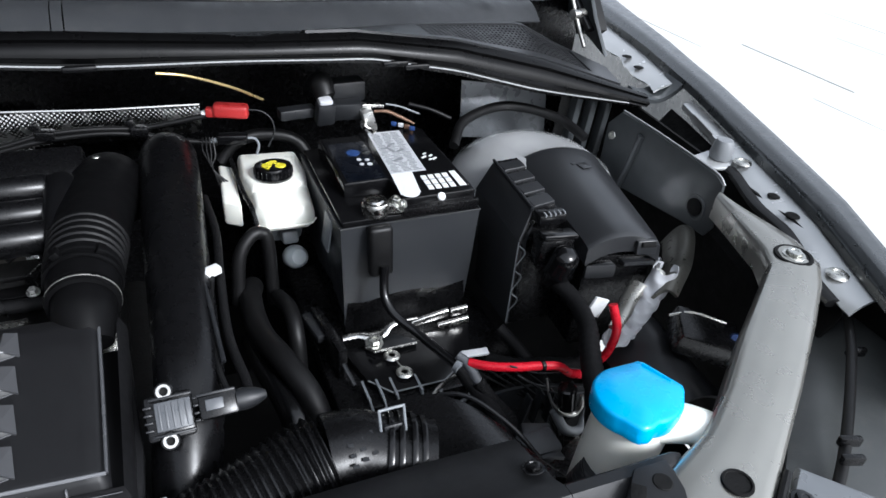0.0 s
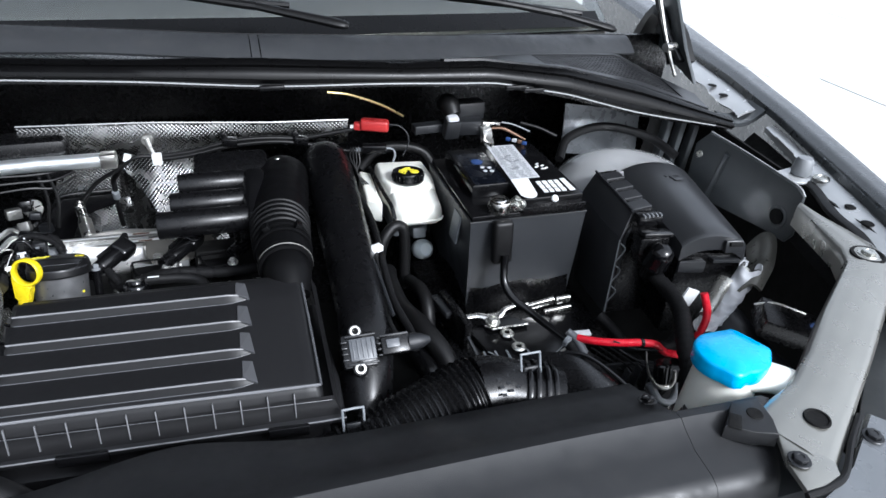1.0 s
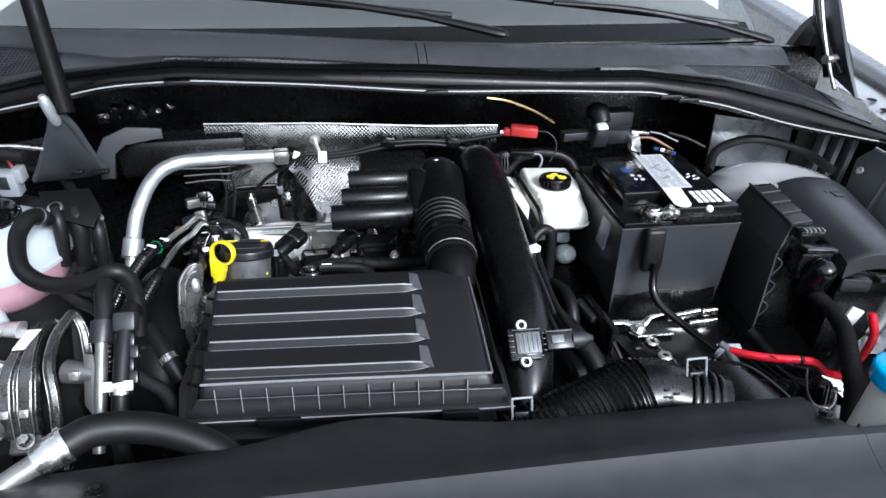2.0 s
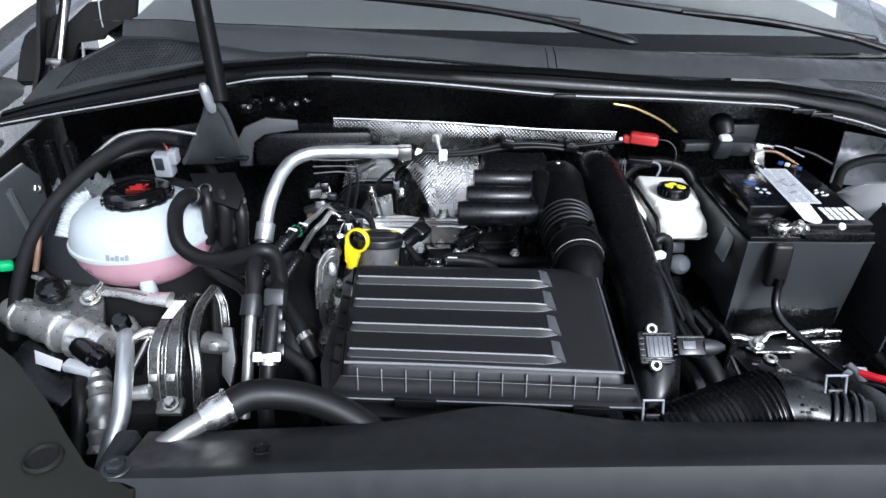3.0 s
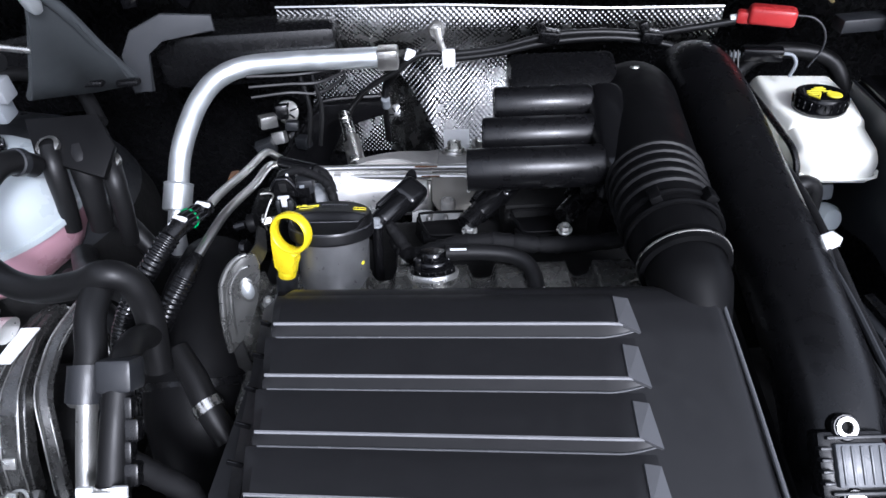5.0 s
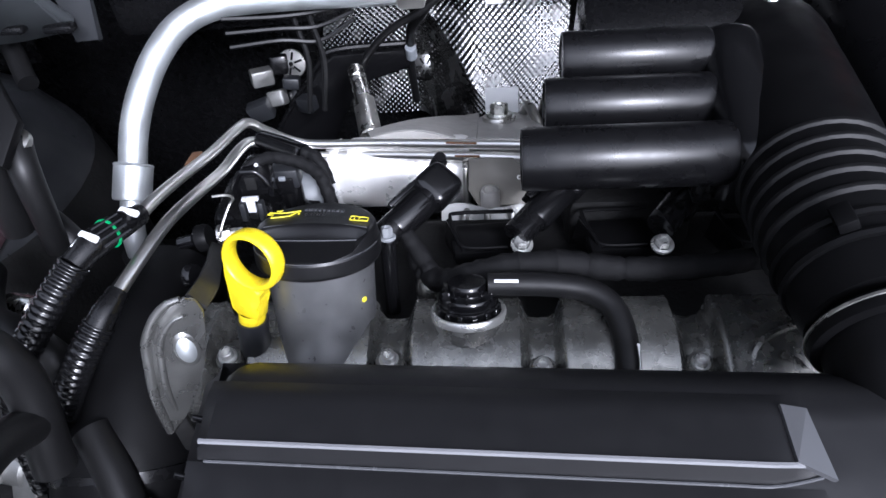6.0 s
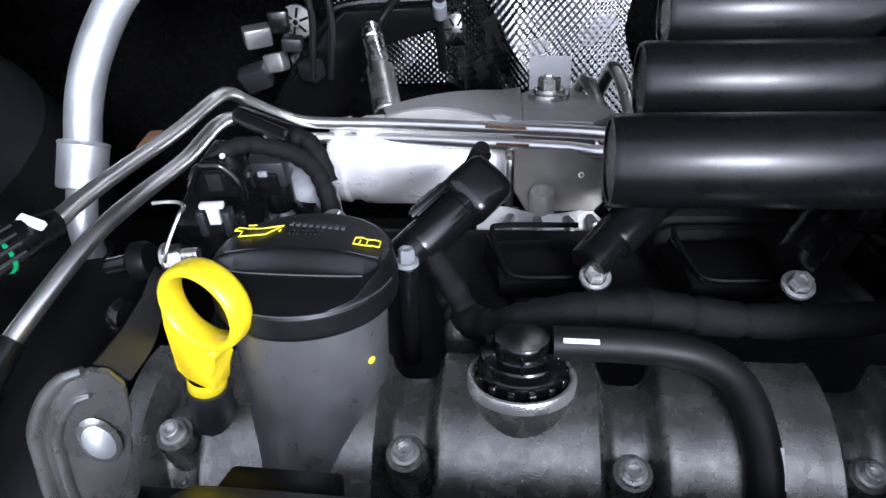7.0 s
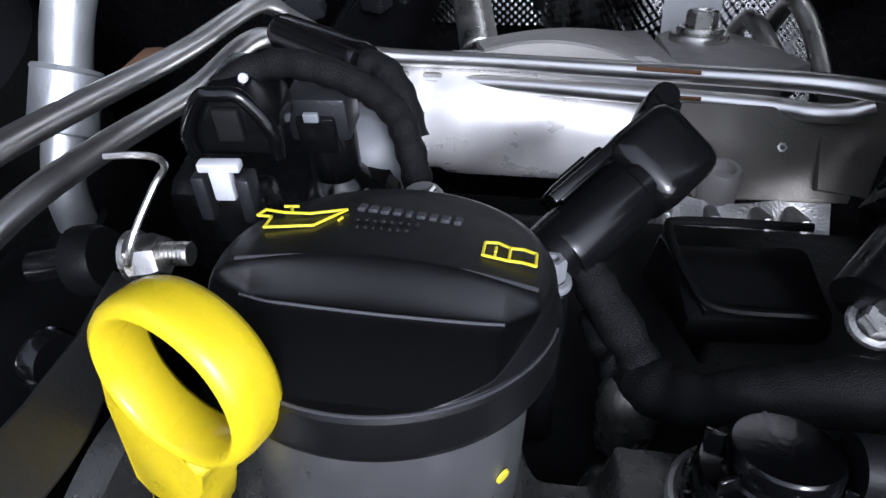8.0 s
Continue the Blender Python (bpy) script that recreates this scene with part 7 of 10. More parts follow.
def brake_reservoir():
    b = thing("brake_fluid_reservoir", (0.08, 0.81, 0.82), "white brake fluid reservoir with a black cap", "reservoir")

    def loft(rows, mat, name, label="", bev=0.004):
        bm = bmesh.new()
        rings = [[bm.verts.new(p) for p in r] for r in rows]
        n = len(rows[0])
        for a, c in zip(rings, rings[1:]):
            for j in range(n):
                bm.faces.new((a[j], a[(j + 1) % n], c[(j + 1) % n], c[j]))
        bm.faces.new(rings[0][::-1])
        bm.faces.new(rings[-1])
        bmesh.ops.bevel(bm, geom=list(bm.edges), offset=bev, segments=3, profile=0.5, affect="EDGES")
        return part(name, bm, mat, b, label)
    # a rear chamber under the cap and a lower, wider one in front of it
    rear = [(0.046, 0.790), (0.118, 0.786), (0.126, 0.830), (0.124, 0.886), (0.042, 0.894), (0.038, 0.830)]
    loft([[(x, y, 0.874) for x, y in rear], [(x, y, 0.906) for x, y in rear], [(0.08 + (x - 0.08) * 0.90, 0.838 + (y - 0.838) * 0.92, 0.914) for x, y in rear]], CREAM_TANK, "tank")
    front = [(0.042, 0.758), (0.054, 0.742), (0.106, 0.738), (0.119, 0.750), (0.122, 0.800), (0.044, 0.806)]
    loft([[(x, y, 0.872) for x, y in front], [(x, y, 0.888 + 0.16 * (y - 0.74)) for x, y in front], [(0.081 + (x - 0.081) * 0.86, 0.774 + (y - 0.774) * 0.80, 0.902 + 0.10 * (y - 0.74)) for x, y in front]], CREAM_TANK, "front_tank", "front chamber of the tank")
    part("rim_seam", tube([(x, y - 0.001, 0.8795) for x, y in front[:4]], 0.0018, 6, 3), CREAM_TANK, b)
    part("lower_tank", box((0.080, 0.835, 0.850), (0.060, 0.09, 0.055), bev=0.008), SENSOR_GREY, b)
    loft([[(x, y, z) for x, y in ((0.008, 0.792), (0.030, 0.776), (0.034, 0.885), (0.016, 0.897))] for z in (0.862, 0.898)], CREAM_TANK, "side_tank", "cream side chamber")
    m = along((0.0790, 0.812, 0.9130), (0, 0.10, 1))
    cap = part("cap", lathe([(0.023, 0.0), (0.0250, 0.002), (0.0254, 0.005), (0.0244, 0.007), (0.0250, 0.0145), (0.0240, 0.0172), (0.0200, 0.0178), (0.0193, 0.0172), (0, 0.0172)], m, 40), BLACK_GLOSS, b, "black screw cap with yellow marks")
    for k in range(24):
        a = 2 * math.pi * k / 24
        bm = box((0, 0, 0), (0.0014, 0.0014, 0.008), bev=0.0004, seg=1)
        bm.transform(m @ rot(0, 0, math.degrees(a)) @ Matrix.Translation((0.0252, 0, 0.0105)))
        part("knurl", bm, BLACK_GLOSS, cap)
    part("yellow_disc", lathe([(0, 0.0182), (0.0068, 0.0182), (0.0072, 0.0172)], m @ Matrix.Translation((-0.0090, 0.0060, 0)), 24), YELLOW_PRINT, cap, "yellow round symbol")
    tri = lathe([(0.0046, 0.0172), (0.0046, 0.0182), (0.0072, 0.0182), (0.0076, 0.0172)], m @ Matrix.Translation((0.0088, 0.0066, 0)) @ rot(0, 0, 90), 3)
    part("yellow_triangle", tri, YELLOW_PRINT, cap, "yellow triangle symbol")
    for x, y, w in ((0.008, -0.0010, 0.014), (-0.006, -0.0030, 0.008), (0.004, -0.0052, 0.018), (0.000, -0.0092, 0.014), (-0.002, -0.0128, 0.009)):
        bm = box((0, 0, 0), (w, 0.0018, 0.0008), bev=0.0002, seg=1)
        bm.transform(m @ Matrix.Translation((x, y, 0.0177)))
        part("yellow_print", bm, YELLOW_PRINT, cap, "unreadable yellow print")
    part("strap", tube([(0.034, 0.903, 0.905), (0.034, 0.85, 0.906), (0.036, 0.80, 0.904), (0.042, 0.762, 0.894), (0.044, 0.744, 0.868)], 0.0032, 8, 6), BLACK, b)
    part("level_plug", lathe([(0, 0.020), (0.010, 0.019), (0.0150, 0.013), (0.0165, 0.004), (0.0155, -0.005), (0.011, -0.014), (0, -0.016)], along((0.090, 0.760, 0.816), (0.2, -0.9, 0.5)), 24), WHITE_TANK, b, "round milky plug")
    part("plug_collar", box((0.088, 0.775, 0.840), (0.022, 0.02, 0.018), (-20, 0, 0), 0.004), SENSOR_GREY, b)
    part("hose_end", tube([(0.006, 0.700, 0.80), (0.014, 0.714, 0.858), (0.030, 0.724, 0.880), (0.044, 0.728, 0.882), (0.052, 0.726, 0.866), (0.052, 0.716, 0.78)], 0.0085, 14, 6), RUBBER, b, "black rubber hose")


brake_reservoir()


def hoses_by_battery():
    """Heater and brake hoses between the charge pipe and the battery."""
    for k, (pts, r, label) in enumerate((
        ([(0.028, 0.73, 0.80), (0.020, 0.69, 0.81), (0.020, 0.62, 0.815), (0.035, 0.56, 0.82), (0.055, 0.51, 0.80), (0.062, 0.47, 0.75), (0.062, 0.45, 0.68)], 0.014, "thick black rubber hose beside the battery tray"),
        ([(0.015, 0.66, 0.77), (0.020, 0.59, 0.785), (0.030, 0.53, 0.79), (0.036, 0.49, 0.77), (0.034, 0.46, 0.68)], 0.016, "glossy black coolant hose beside the charge pipe"),
        ([(0.055, 0.70, 0.80), (0.062, 0.655, 0.81), (0.062, 0.62, 0.79), (0.06, 0.60, 0.72)], 0.010, "black rubber hose under the brake reservoir"))):
        single("rubber_hose", tube(pts, r, 18, 8), RUBBER if k != 1 else BLACK_SATIN, label, "hose", group="hoses beside the battery")


hoses_by_battery()


def snorkel():
    """The cold air inlet: clamp, bellows, ribbed elbow and cuff, then the flat duct to the front."""
    s = thing("air_inlet_hose", (0.0, 0.34, 0.85), "black corrugated air inlet hose with clamps", "hose")
    ax = [(-0.085, 0.332, 0.868), (-0.055, 0.338, 0.873), (-0.02, 0.347, 0.878), (0.015, 0.355, 0.884), (0.035, 0.358, 0.888)]
    part("bellows", ribbed(ax, [0.034, 0.036, 0.038, 0.040, 0.040], 0.0068, 0.0030, 36, 5), BLACK, s)
    part("elbow", tube([(0.033, 0.358, 0.888), (0.055, 0.357, 0.888), (0.078, 0.349, 0.885)], [0.040, 0.039, 0.036], 32, 6), BLACK, s)
    for t, r in ((0.081, 0.0395), (0.089, 0.0405), (0.099, 0.040), (0.107, 0.0385)):
        part("cuff_rib", lathe([(r - 0.006, -0.0028), (r, -0.0022), (r + 0.0006, 0), (r, 0.0022), (r - 0.006, 0.0028)], along((t, 0.3475 - 0.3 * (t - 0.081), 0.884 - 0.1 * (t - 0.081)), (1, -0.30, -0.1)), 36), BLACK_SATIN, s)
    part("cuff", tube([(0.078, 0.349, 0.884), (0.095, 0.343, 0.882), (0.116, 0.336, 0.879)], [0.0355, 0.036, 0.037], 32, 4), BLACK, s)
    for c, w in (((0.086, 0.350, 0.928), 0.0105), ((-0.0985, 0.341, 0.905), 0.0100)):
        loop = [Vector(c) + Vector((dx * w, dz * 0.004, dz * 0.010)) for dx, dz in ((-1, -1.6), (-1, 0), (-1, 0.9), (-0.85, 1), (0.85, 1), (1, 0.9), (1, 0), (1, -1.6))]
        part("clip_loop", tube(loop, 0.0013, 8, 2), SENSOR_GREY, s, "pale bent wire clip")
        part("clip_lip", box(Vector(c) + Vector((0, -0.002, -0.006)), (w * 1.5, 0.004, 0.006), (-20, 0, 0), 0.001), DARK_PLASTIC, s)
    for x in (-0.111, -0.101, -0.092):
        part("clamp_fin", lathe([(0.026, -0.002), (0.034, -0.0015), (0.034, 0.0015), (0.026, 0.002)], along((x, 0.328, 0.867), (1, 0.12, 0.08)), 32), BLACK_SATIN, s)
    part("clamp_tube", tube([(-0.135, 0.325, 0.864), (-0.11, 0.328, 0.866), (-0.08, 0.333, 0.87)], 0.030, 28, 4), BLACK, s)
    marks = bmesh.new()
    for k in range(3):
        for j in range(3):
            box((0.048 + 0.009 * k, 0.340 - 0.008 * j + 0.004 * k, 0.9235 - 0.003 * j), (0.005, 0.003, 0.0012), (20, 0, 0), 0.0003, marks, seg=1)
    part("moulded_marks", marks, DARK_PLASTIC, s, "moulded unreadable marks")
    d = thing("inlet_duct", (0.16, 0.33, 0.8), "flat black air duct behind the slam panel cover", "duct")
    part("shell", sheet(lambda u, v: (0.105 + 0.115 * u + 0.02 * v, 0.405 - 0.115 * v - 0.10 * u * u * (1 - v), 0.880 + 0.022 * math.sin(math.pi * u) * (1 - 0.3 * v) - 0.03 * u), 16, 12, 0.006), BLACK, d)
    part("rim", tube([(0.135, 0.402, 0.885), (0.17, 0.385, 0.893), (0.20, 0.35, 0.88), (0.218, 0.318, 0.862)], 0.0024, 8, 6), BLACK_SATIN, d)
    part("skirt", sheet(lambda u, v: (0.105 + 0.115 * u, 0.405 - 0.10 * u * u, 0.885 - 0.03 * u - 0.14 * v), 12, 4, 0.004), BLACK, d)


snorkel()


def low_clutter():
    """Dark brackets and ducts low down between the tray and the washer filler."""
    c = thing("resonator_box", (0.2, 0.45, 0.7), "dark plastic resonator box low in the bay", "box")
    part("shell", sheet(lambda u, v: (0.17 + 0.10 * u, 0.36 + 0.12 * v, 0.74 + 0.035 * math.sin(3.1 * u) * math.sin(1.2 + 1.6 * v)), 14, 12, 0.006), GREY_PLASTIC, c)
    part("lug", lathe([(0, 0.003), (0.006, 0.003), (0.008, 0)], along((0.25, 0.44, 0.765), (0, -0.4, 1)), 14), ZINC, c)
    part("strip", tube([(0.175, 0.475, 0.772), (0.195, 0.495, 0.785), (0.225, 0.505, 0.792)], 0.0022, 6, 4), STEEL_DULL, c)
    part("plug", box((0.252, 0.372, 0.800), (0.050, 0.030, 0.03), (10, 12, 8), 0.006), GREY_PLASTIC, c)
    part("cover_flap", sheet(lambda u, v: (0.222 + 0.055 * u, 0.352 + 0.036 * v, 0.800 + 0.010 * math.sin(3.1 * u) - 0.004 * v), 10, 6, 0.004), GREY_PLASTIC, c, "dark grey plastic flap")
    part("wall", box((0.30, 0.36, 0.72), (0.10, 0.05, 0.10), (0, 0, 20), 0.008), BLACK, c)
    part("back_panel", sheet(lambda u, v: (0.19 + 0.19 * u, 0.45 + 0.02 * math.sin(3 * u), 0.70 + 0.09 * v - 0.02 * u), 14, 6, 0.004), DARK_PLASTIC, c)
    for k in range(5):
        x = 0.285 + 0.017 * k
        part("panel_rib", box((x, 0.447, 0.765 + 0.004 * (k % 2)), (0.0025, 0.012, 0.050), (0, 12 - 5 * k, 0), 0.0008), DARK_PLASTIC, c)
    part("hook", tube([(0.2868, 0.42, 0.8445), (0.2917, 0.42, 0.8259), (0.3022, 0.42, 0.8003), (0.3187, 0.42, 0.7808), (0.3355, 0.42, 0.7729), (0.3432, 0.42, 0.7833), (0.3408, 0.42, 0.8006)], [0.0012, 0.0014, 0.002, 0.0036, 0.0042, 0.0036, 0.002], 10, 5), STEEL_DULL, c, "bent bright steel hook")
    part("hook_block", rod((0.322, 0.425, 0.815), (0.324, 0.420, 0.785), 0.011, 0.010, 16, 0.002), BLACK_SATIN, c)
    for a, b in (((0.262, 0.455, 0.838), (0.330, 0.440, 0.822)), ((0.270, 0.450, 0.826), (0.318, 0.436, 0.806)), ((0.30, 0.445, 0.800), (0.36, 0.43, 0.790))):
        part("thin_lead", tube([a, Vector(a).lerp(Vector(b), 0.5) + Vector((0, 0, -0.006)), b], 0.0011, 8, 5), DARK_PLASTIC, c)
    part("small_box", box((0.268, 0.395, 0.782), (0.036, 0.030, 0.026), (14, 8, -12), 0.004), DARK_PLASTIC, c)
    part("box_edge", tube([(0.250, 0.382, 0.790), (0.266, 0.378, 0.797), (0.284, 0.374, 0.796)], 0.0010, 6, 3), SENSOR_GREY, c)
    g = thing("braided_conduit", (0.24, 0.45, 0.75), "black braided cable conduit hanging from the red cable joint", "cable")
    part("sleeve", tube([(0.2180, 0.4980, 0.8290), (0.2267, 0.4872, 0.822), (0.232, 0.4655, 0.81)], [0.0050, 0.0062, 0.0060], 14, 4), SENSOR_LID, g, "grey shrink sleeve")
    part("conduit", ribbed([(0.231, 0.4685, 0.812), (0.2438, 0.4527, 0.79), (0.2562, 0.4338, 0.775), (0.2508, 0.4109, 0.765), (0.2295, 0.3871, 0.755), (0.21, 0.37, 0.72)], [0.0075, 0.0095, 0.0105, 0.0105, 0.0105, 0.0105], 0.0030, 0.0007, 18, 4), TAPE, g)


low_clutter()

# ---- behind the engine ----


def emboss(x, z, h=0.0007, pitch=0.0062):
    """Staggered round pimples, as pressed into the foil."""
    row = z / (pitch * 0.5)
    a = math.cos(2 * math.pi * x / pitch) * math.cos(math.pi * row)
    return h * a


def heat_shield():
    h = thing("heat_shield", (-0.27, 0.92, 0.79), "embossed silver aluminium heat shield behind the engine", "heat shield")

    def band(u, v):
        x = -0.469 + 0.472 * u
        top = lerp([(-0.469, 1.000), (-0.30, 0.996), (-0.12, 0.985), (0.003, 0.982)], x)
        low = lerp([(-0.469, 0.946), (-0.30, 0.938), (-0.12, 0.932), (0.003, 0.934)], x)
        z = low + (top - low) * v
        bulge = 0.007 * math.sin(math.pi * min(1, v * 1.05)) + 0.003 * math.sin(17 * x) * math.sin(3 * v)
        return (x, 0.922 + 0.018 * (0.5 - v) - bulge - emboss(x, z), z + 0.0012 * math.sin(60 * x) * v)
    part("upper_band", sheet(band, 460, 60, 0.0), FOIL, h, sharp=80)
    part("rolled_edge", tube([(x, 0.9135, lerp([(-0.469, 1.000), (-0.30, 0.996), (-0.12, 0.985), (0.003, 0.982)], x)) for x in (-0.469 + 0.059 * k for k in range(9))], 0.0022, 8, 4), FOIL, h)

    def drape(u, v):
        """Hangs before the bulkhead, leant forward on one side to catch light, creased round the manifold."""
        z = 0.760 + 0.180 * v
        xl = lerp([(0.76, -0.478), (0.83, -0.472), (0.90, -0.455), (0.94, -0.462)], z)
        xr = lerp([(0.76, -0.200), (0.84, -0.222), (0.94, -0.214)], z) - 0.003 * math.sin(70 * z)
        x = xl + (xr - xl) * u
        lean = min(1.0, max(0.0, (x + 0.375) / 0.07))
        y = 1.034 - (0.12 + 0.55 * lean * lean * (3 - 2 * lean)) * (0.94 - z)
        fold = max(0.0, 1 - abs((x + 0.325) * 0.75 + (z - 0.845) * 0.65) / 0.022)
        pleat = max(0.0, 1 - abs(x + 0.352 + 0.10 * (z - 0.80)) / 0.012)
        y -= 0.012 * fold + 0.006 * pleat + 0.006 * math.exp(-((x + 0.245) / 0.03) ** 2) + 0.003 * math.sin(34 * x + 12 * z)
        return (x, y - emboss(x, z, 0.0008, 0.0060), z)
    part("lower_sheet", sheet(drape, 330, 215, 0.0), FOIL, h, sharp=80)
    part("speed_clip", lathe([(0, 0.002), (0.008, 0.002), (0.010, 0.0)], along((-0.300, 0.899, 0.974), (0, -1, 0.1)), 16), STEEL_DULL, h)
    part("clip_strap", tube([(-0.300, 0.895, 0.978), (-0.297, 0.892, 0.962), (-0.292, 0.89, 0.946)], 0.004, 8, 4, squash=0.4), STEEL_DULL, h)
    m = along((-0.361, 1.006, 0.8170), (0, -1, 0.35))
    part("speed_clip", lathe([(0, 0.0022), (0.0125, 0.002), (0.0150, 0.0)], m, 24), FOIL, h)
    for k in range(6):
        q = box((0, 0, 0), (0.0070, 0.0020, 0.001), bev=0)
        q.transform(m @ rot(0, 0, 60 * k) @ Matrix.Translation((0.0070, 0, 0.0024)))
        part("clip_slot", q, VOID, h)


heat_shield()


def disc_clip():
    d = thing("push_fastener", (-0.514, 1.04, 0.795), "round silver push-on fastener on the bulkhead", "fastener")
    m = along((-0.5145, 1.040, 0.808), (0.0, -1, 0.45))
    part("disc", lathe([(0, 0.003), (0.006, 0.0028), (0.0155, 0.0015), (0.0165, 0), (0.0155, -0.001)], m, 28), STEEL_DULL, d)
    for k in range(6):
        a = 2 * math.pi * (k + 0.3) / 6
        q = m @ Matrix.Translation((0.0085 * math.cos(a), 0.0085 * math.sin(a), 0.0026)) @ rot(0, 0, math.degrees(a))
        bm = box((0, 0, 0), (0.009, 0.0024, 0.001), bev=0.0003)
        bm.transform(q)
        part("slot", bm, VOID, d)
    part("stud", lathe([(0, 0.005), (0.002, 0.0045), (0.0025, 0.002)], m, 12), VOID, d)


disc_clip()


def exhaust_cover():
    e = thing("exhaust_manifold", (-0.33, 0.80, 0.8), "bright stainless exhaust manifold shell behind the head", "manifold")
    part("shell", lathe([(0.0, 0), (0.021, 0.0), (0.0245, 0.004), (0.0255, 0.010), (0.0240, 0.012), (0.0240, 0.017), (0.0258, 0.021), (0.0262, 0.030), (0.0258, 0.108), (0.0238, 0.114), (0, 0.114)], Matrix.Translation((-0.4245, 0.800, 0.842)) @ rot(0, 90, 0) @ Matrix.Diagonal((1.08, 1.08, 1, 1)), 48), STAINLESS, e)
    part("gasket", box((-0.3125, 0.768, 0.850), (0.005, 0.03, 0.045), (-15, 0, 0), 0.002), STEEL_DULL, e)
    part("flange_plate", plate([(-0.3100, 0.7650, 0.8790), (-0.2560, 0.7620, 0.8810), (-0.2450, 0.7500, 0.8650), (-0.2500, 0.7390, 0.8570), (-0.3030, 0.7400, 0.8545), (-0.3100, 0.7480, 0.8630)], 0.004, 0.0012), BEIGE_PLATE, e)
    part("hump_side", sheet(lambda u, v: (-0.388 + 0.083 * u, 0.806 - 0.004 * v, 0.868 + 0.010 * math.sin(math.pi * min(1, 0.15 + u)) - 0.05 * v), 24, 3, 0.003), MATT_CAST, e)
    part("plate_side", sheet(lambda u, v: (-0.307 + 0.047 * u, 0.811 - 0.002 * v, 0.8635 - 0.05 * v), 6, 3, 0.003), MATT_CAST, e)
    part("hump", sheet(lambda u, v: (-0.388 + 0.083 * u - 0.006 * v * (1 - u), 0.806 + 0.130 * v * (0.15 + 0.85 * u), 0.868 - 0.064 * v * (0.10 + 0.90 * u) + 0.010 * math.sin(math.pi * min(1, 0.15 + u)) * (1 - v * 0.4)), 24, 16, 0.003), MATT_CAST, e)
    part("top_plate", plate([(-0.305, 0.812, 0.8640), (-0.262, 0.808, 0.8650), (-0.2450, 0.826, 0.8580), (-0.2560, 0.870, 0.8410), (-0.2690, 0.8960, 0.8300), (-0.2950, 0.8980, 0.8290), (-0.3050, 0.884, 0.8340)], 0.006, 0.002), MATT_CAST, e)
    part("bolt_washer", lathe([(0, 0.0015), (0.0140, 0.0015), (0.0146, 0.0005), (0.0146, -0.002)], along((-0.2862, 0.8680, 0.8435), (0, 0.36, 1)), 28), STEEL_DULL, e)
    bolt_head((-0.2862, 0.8685, 0.8450), (0, 0.36, 1), 0.0078, 0.011, e)
    part("tag", plate([(-0.2985, 0.9120, 0.8170), (-0.2680, 0.9080, 0.8200), (-0.2675, 0.9190, 0.8420), (-0.2985, 0.9240, 0.8390)], 0.0015, 0.0004), WHITE, e, "white metal tag")
    part("boss", lathe([(0.0072, -0.022), (0.0070, 0.004), (0.0062, 0.006), (0.0046, 0.006), (0.0042, 0.002), (0, 0.002)], along((-0.2945, 0.7400, 0.8640), (0, 0.1, 1)), 24), MATT_CAST, e)
    part("stud", lathe([(0.0125, -0.003), (0.0125, -0.001), (0.0080, 0.0), (0.0080, 0.010), (0.0070, 0.012), (0, 0.012)], along((-0.2950, 0.7800, 0.8520), (0, -0.45, 1)), 24), CAST_DARK, e)
    for x, lean in ((-0.312, -14), (-0.297, 0), (-0.281, 16), (-0.268, 10)):
        part("web", box((x, 0.732, 0.848), (0.0045, 0.026, 0.020), (-24, 0, lean), 0.0015), CAST_DARK, e)
    part("skirt", sheet(lambda u, v: (-0.330 + 0.075 * u, 0.738 - 0.022 * v + 0.003 * math.sin(9 * u), 0.857 - 0.018 * v + 0.003 * math.sin(14 * u) * v), 20, 6, 0.003), CAST_DARK, e)
    part("pin", bolt_head((-0.2735, 0.7525, 0.8705), (0, -0.72, 0.69), 0.0020, 0.002), ZINC, e)
    part("far_wing", sheet(lambda u, v: (-0.262 + 0.045 * u, 0.770 - 0.03 * v, 0.884 - 0.008 * u - 0.022 * v), 8, 6, 0.003), BEIGE_PLATE, e)
    # the shade underneath is put into this plate's near black
    part("rib_plate", box((-0.205, 0.72, 0.868), (0.08, 0.05, 0.04), (-12, 0, 0), 0.008), VOID, e)
    for k in range(2):
        part("stud_pipe", tube([(-0.268 + 0.018 * k, 0.905, 0.800), (-0.262 + 0.017 * k, 0.889, 0.838 + 0.006 * k), (-0.2590 + 0.017 * k, 0.880, 0.8450 + 0.011 * k), (-0.2540 + 0.018 * k, 0.862, 0.8440 + 0.006 * k), (-0.2480 + 0.0165 * k, 0.832, 0.8380)], 0.0046, 12, 6), STEEL_DULL, e)


exhaust_cover()


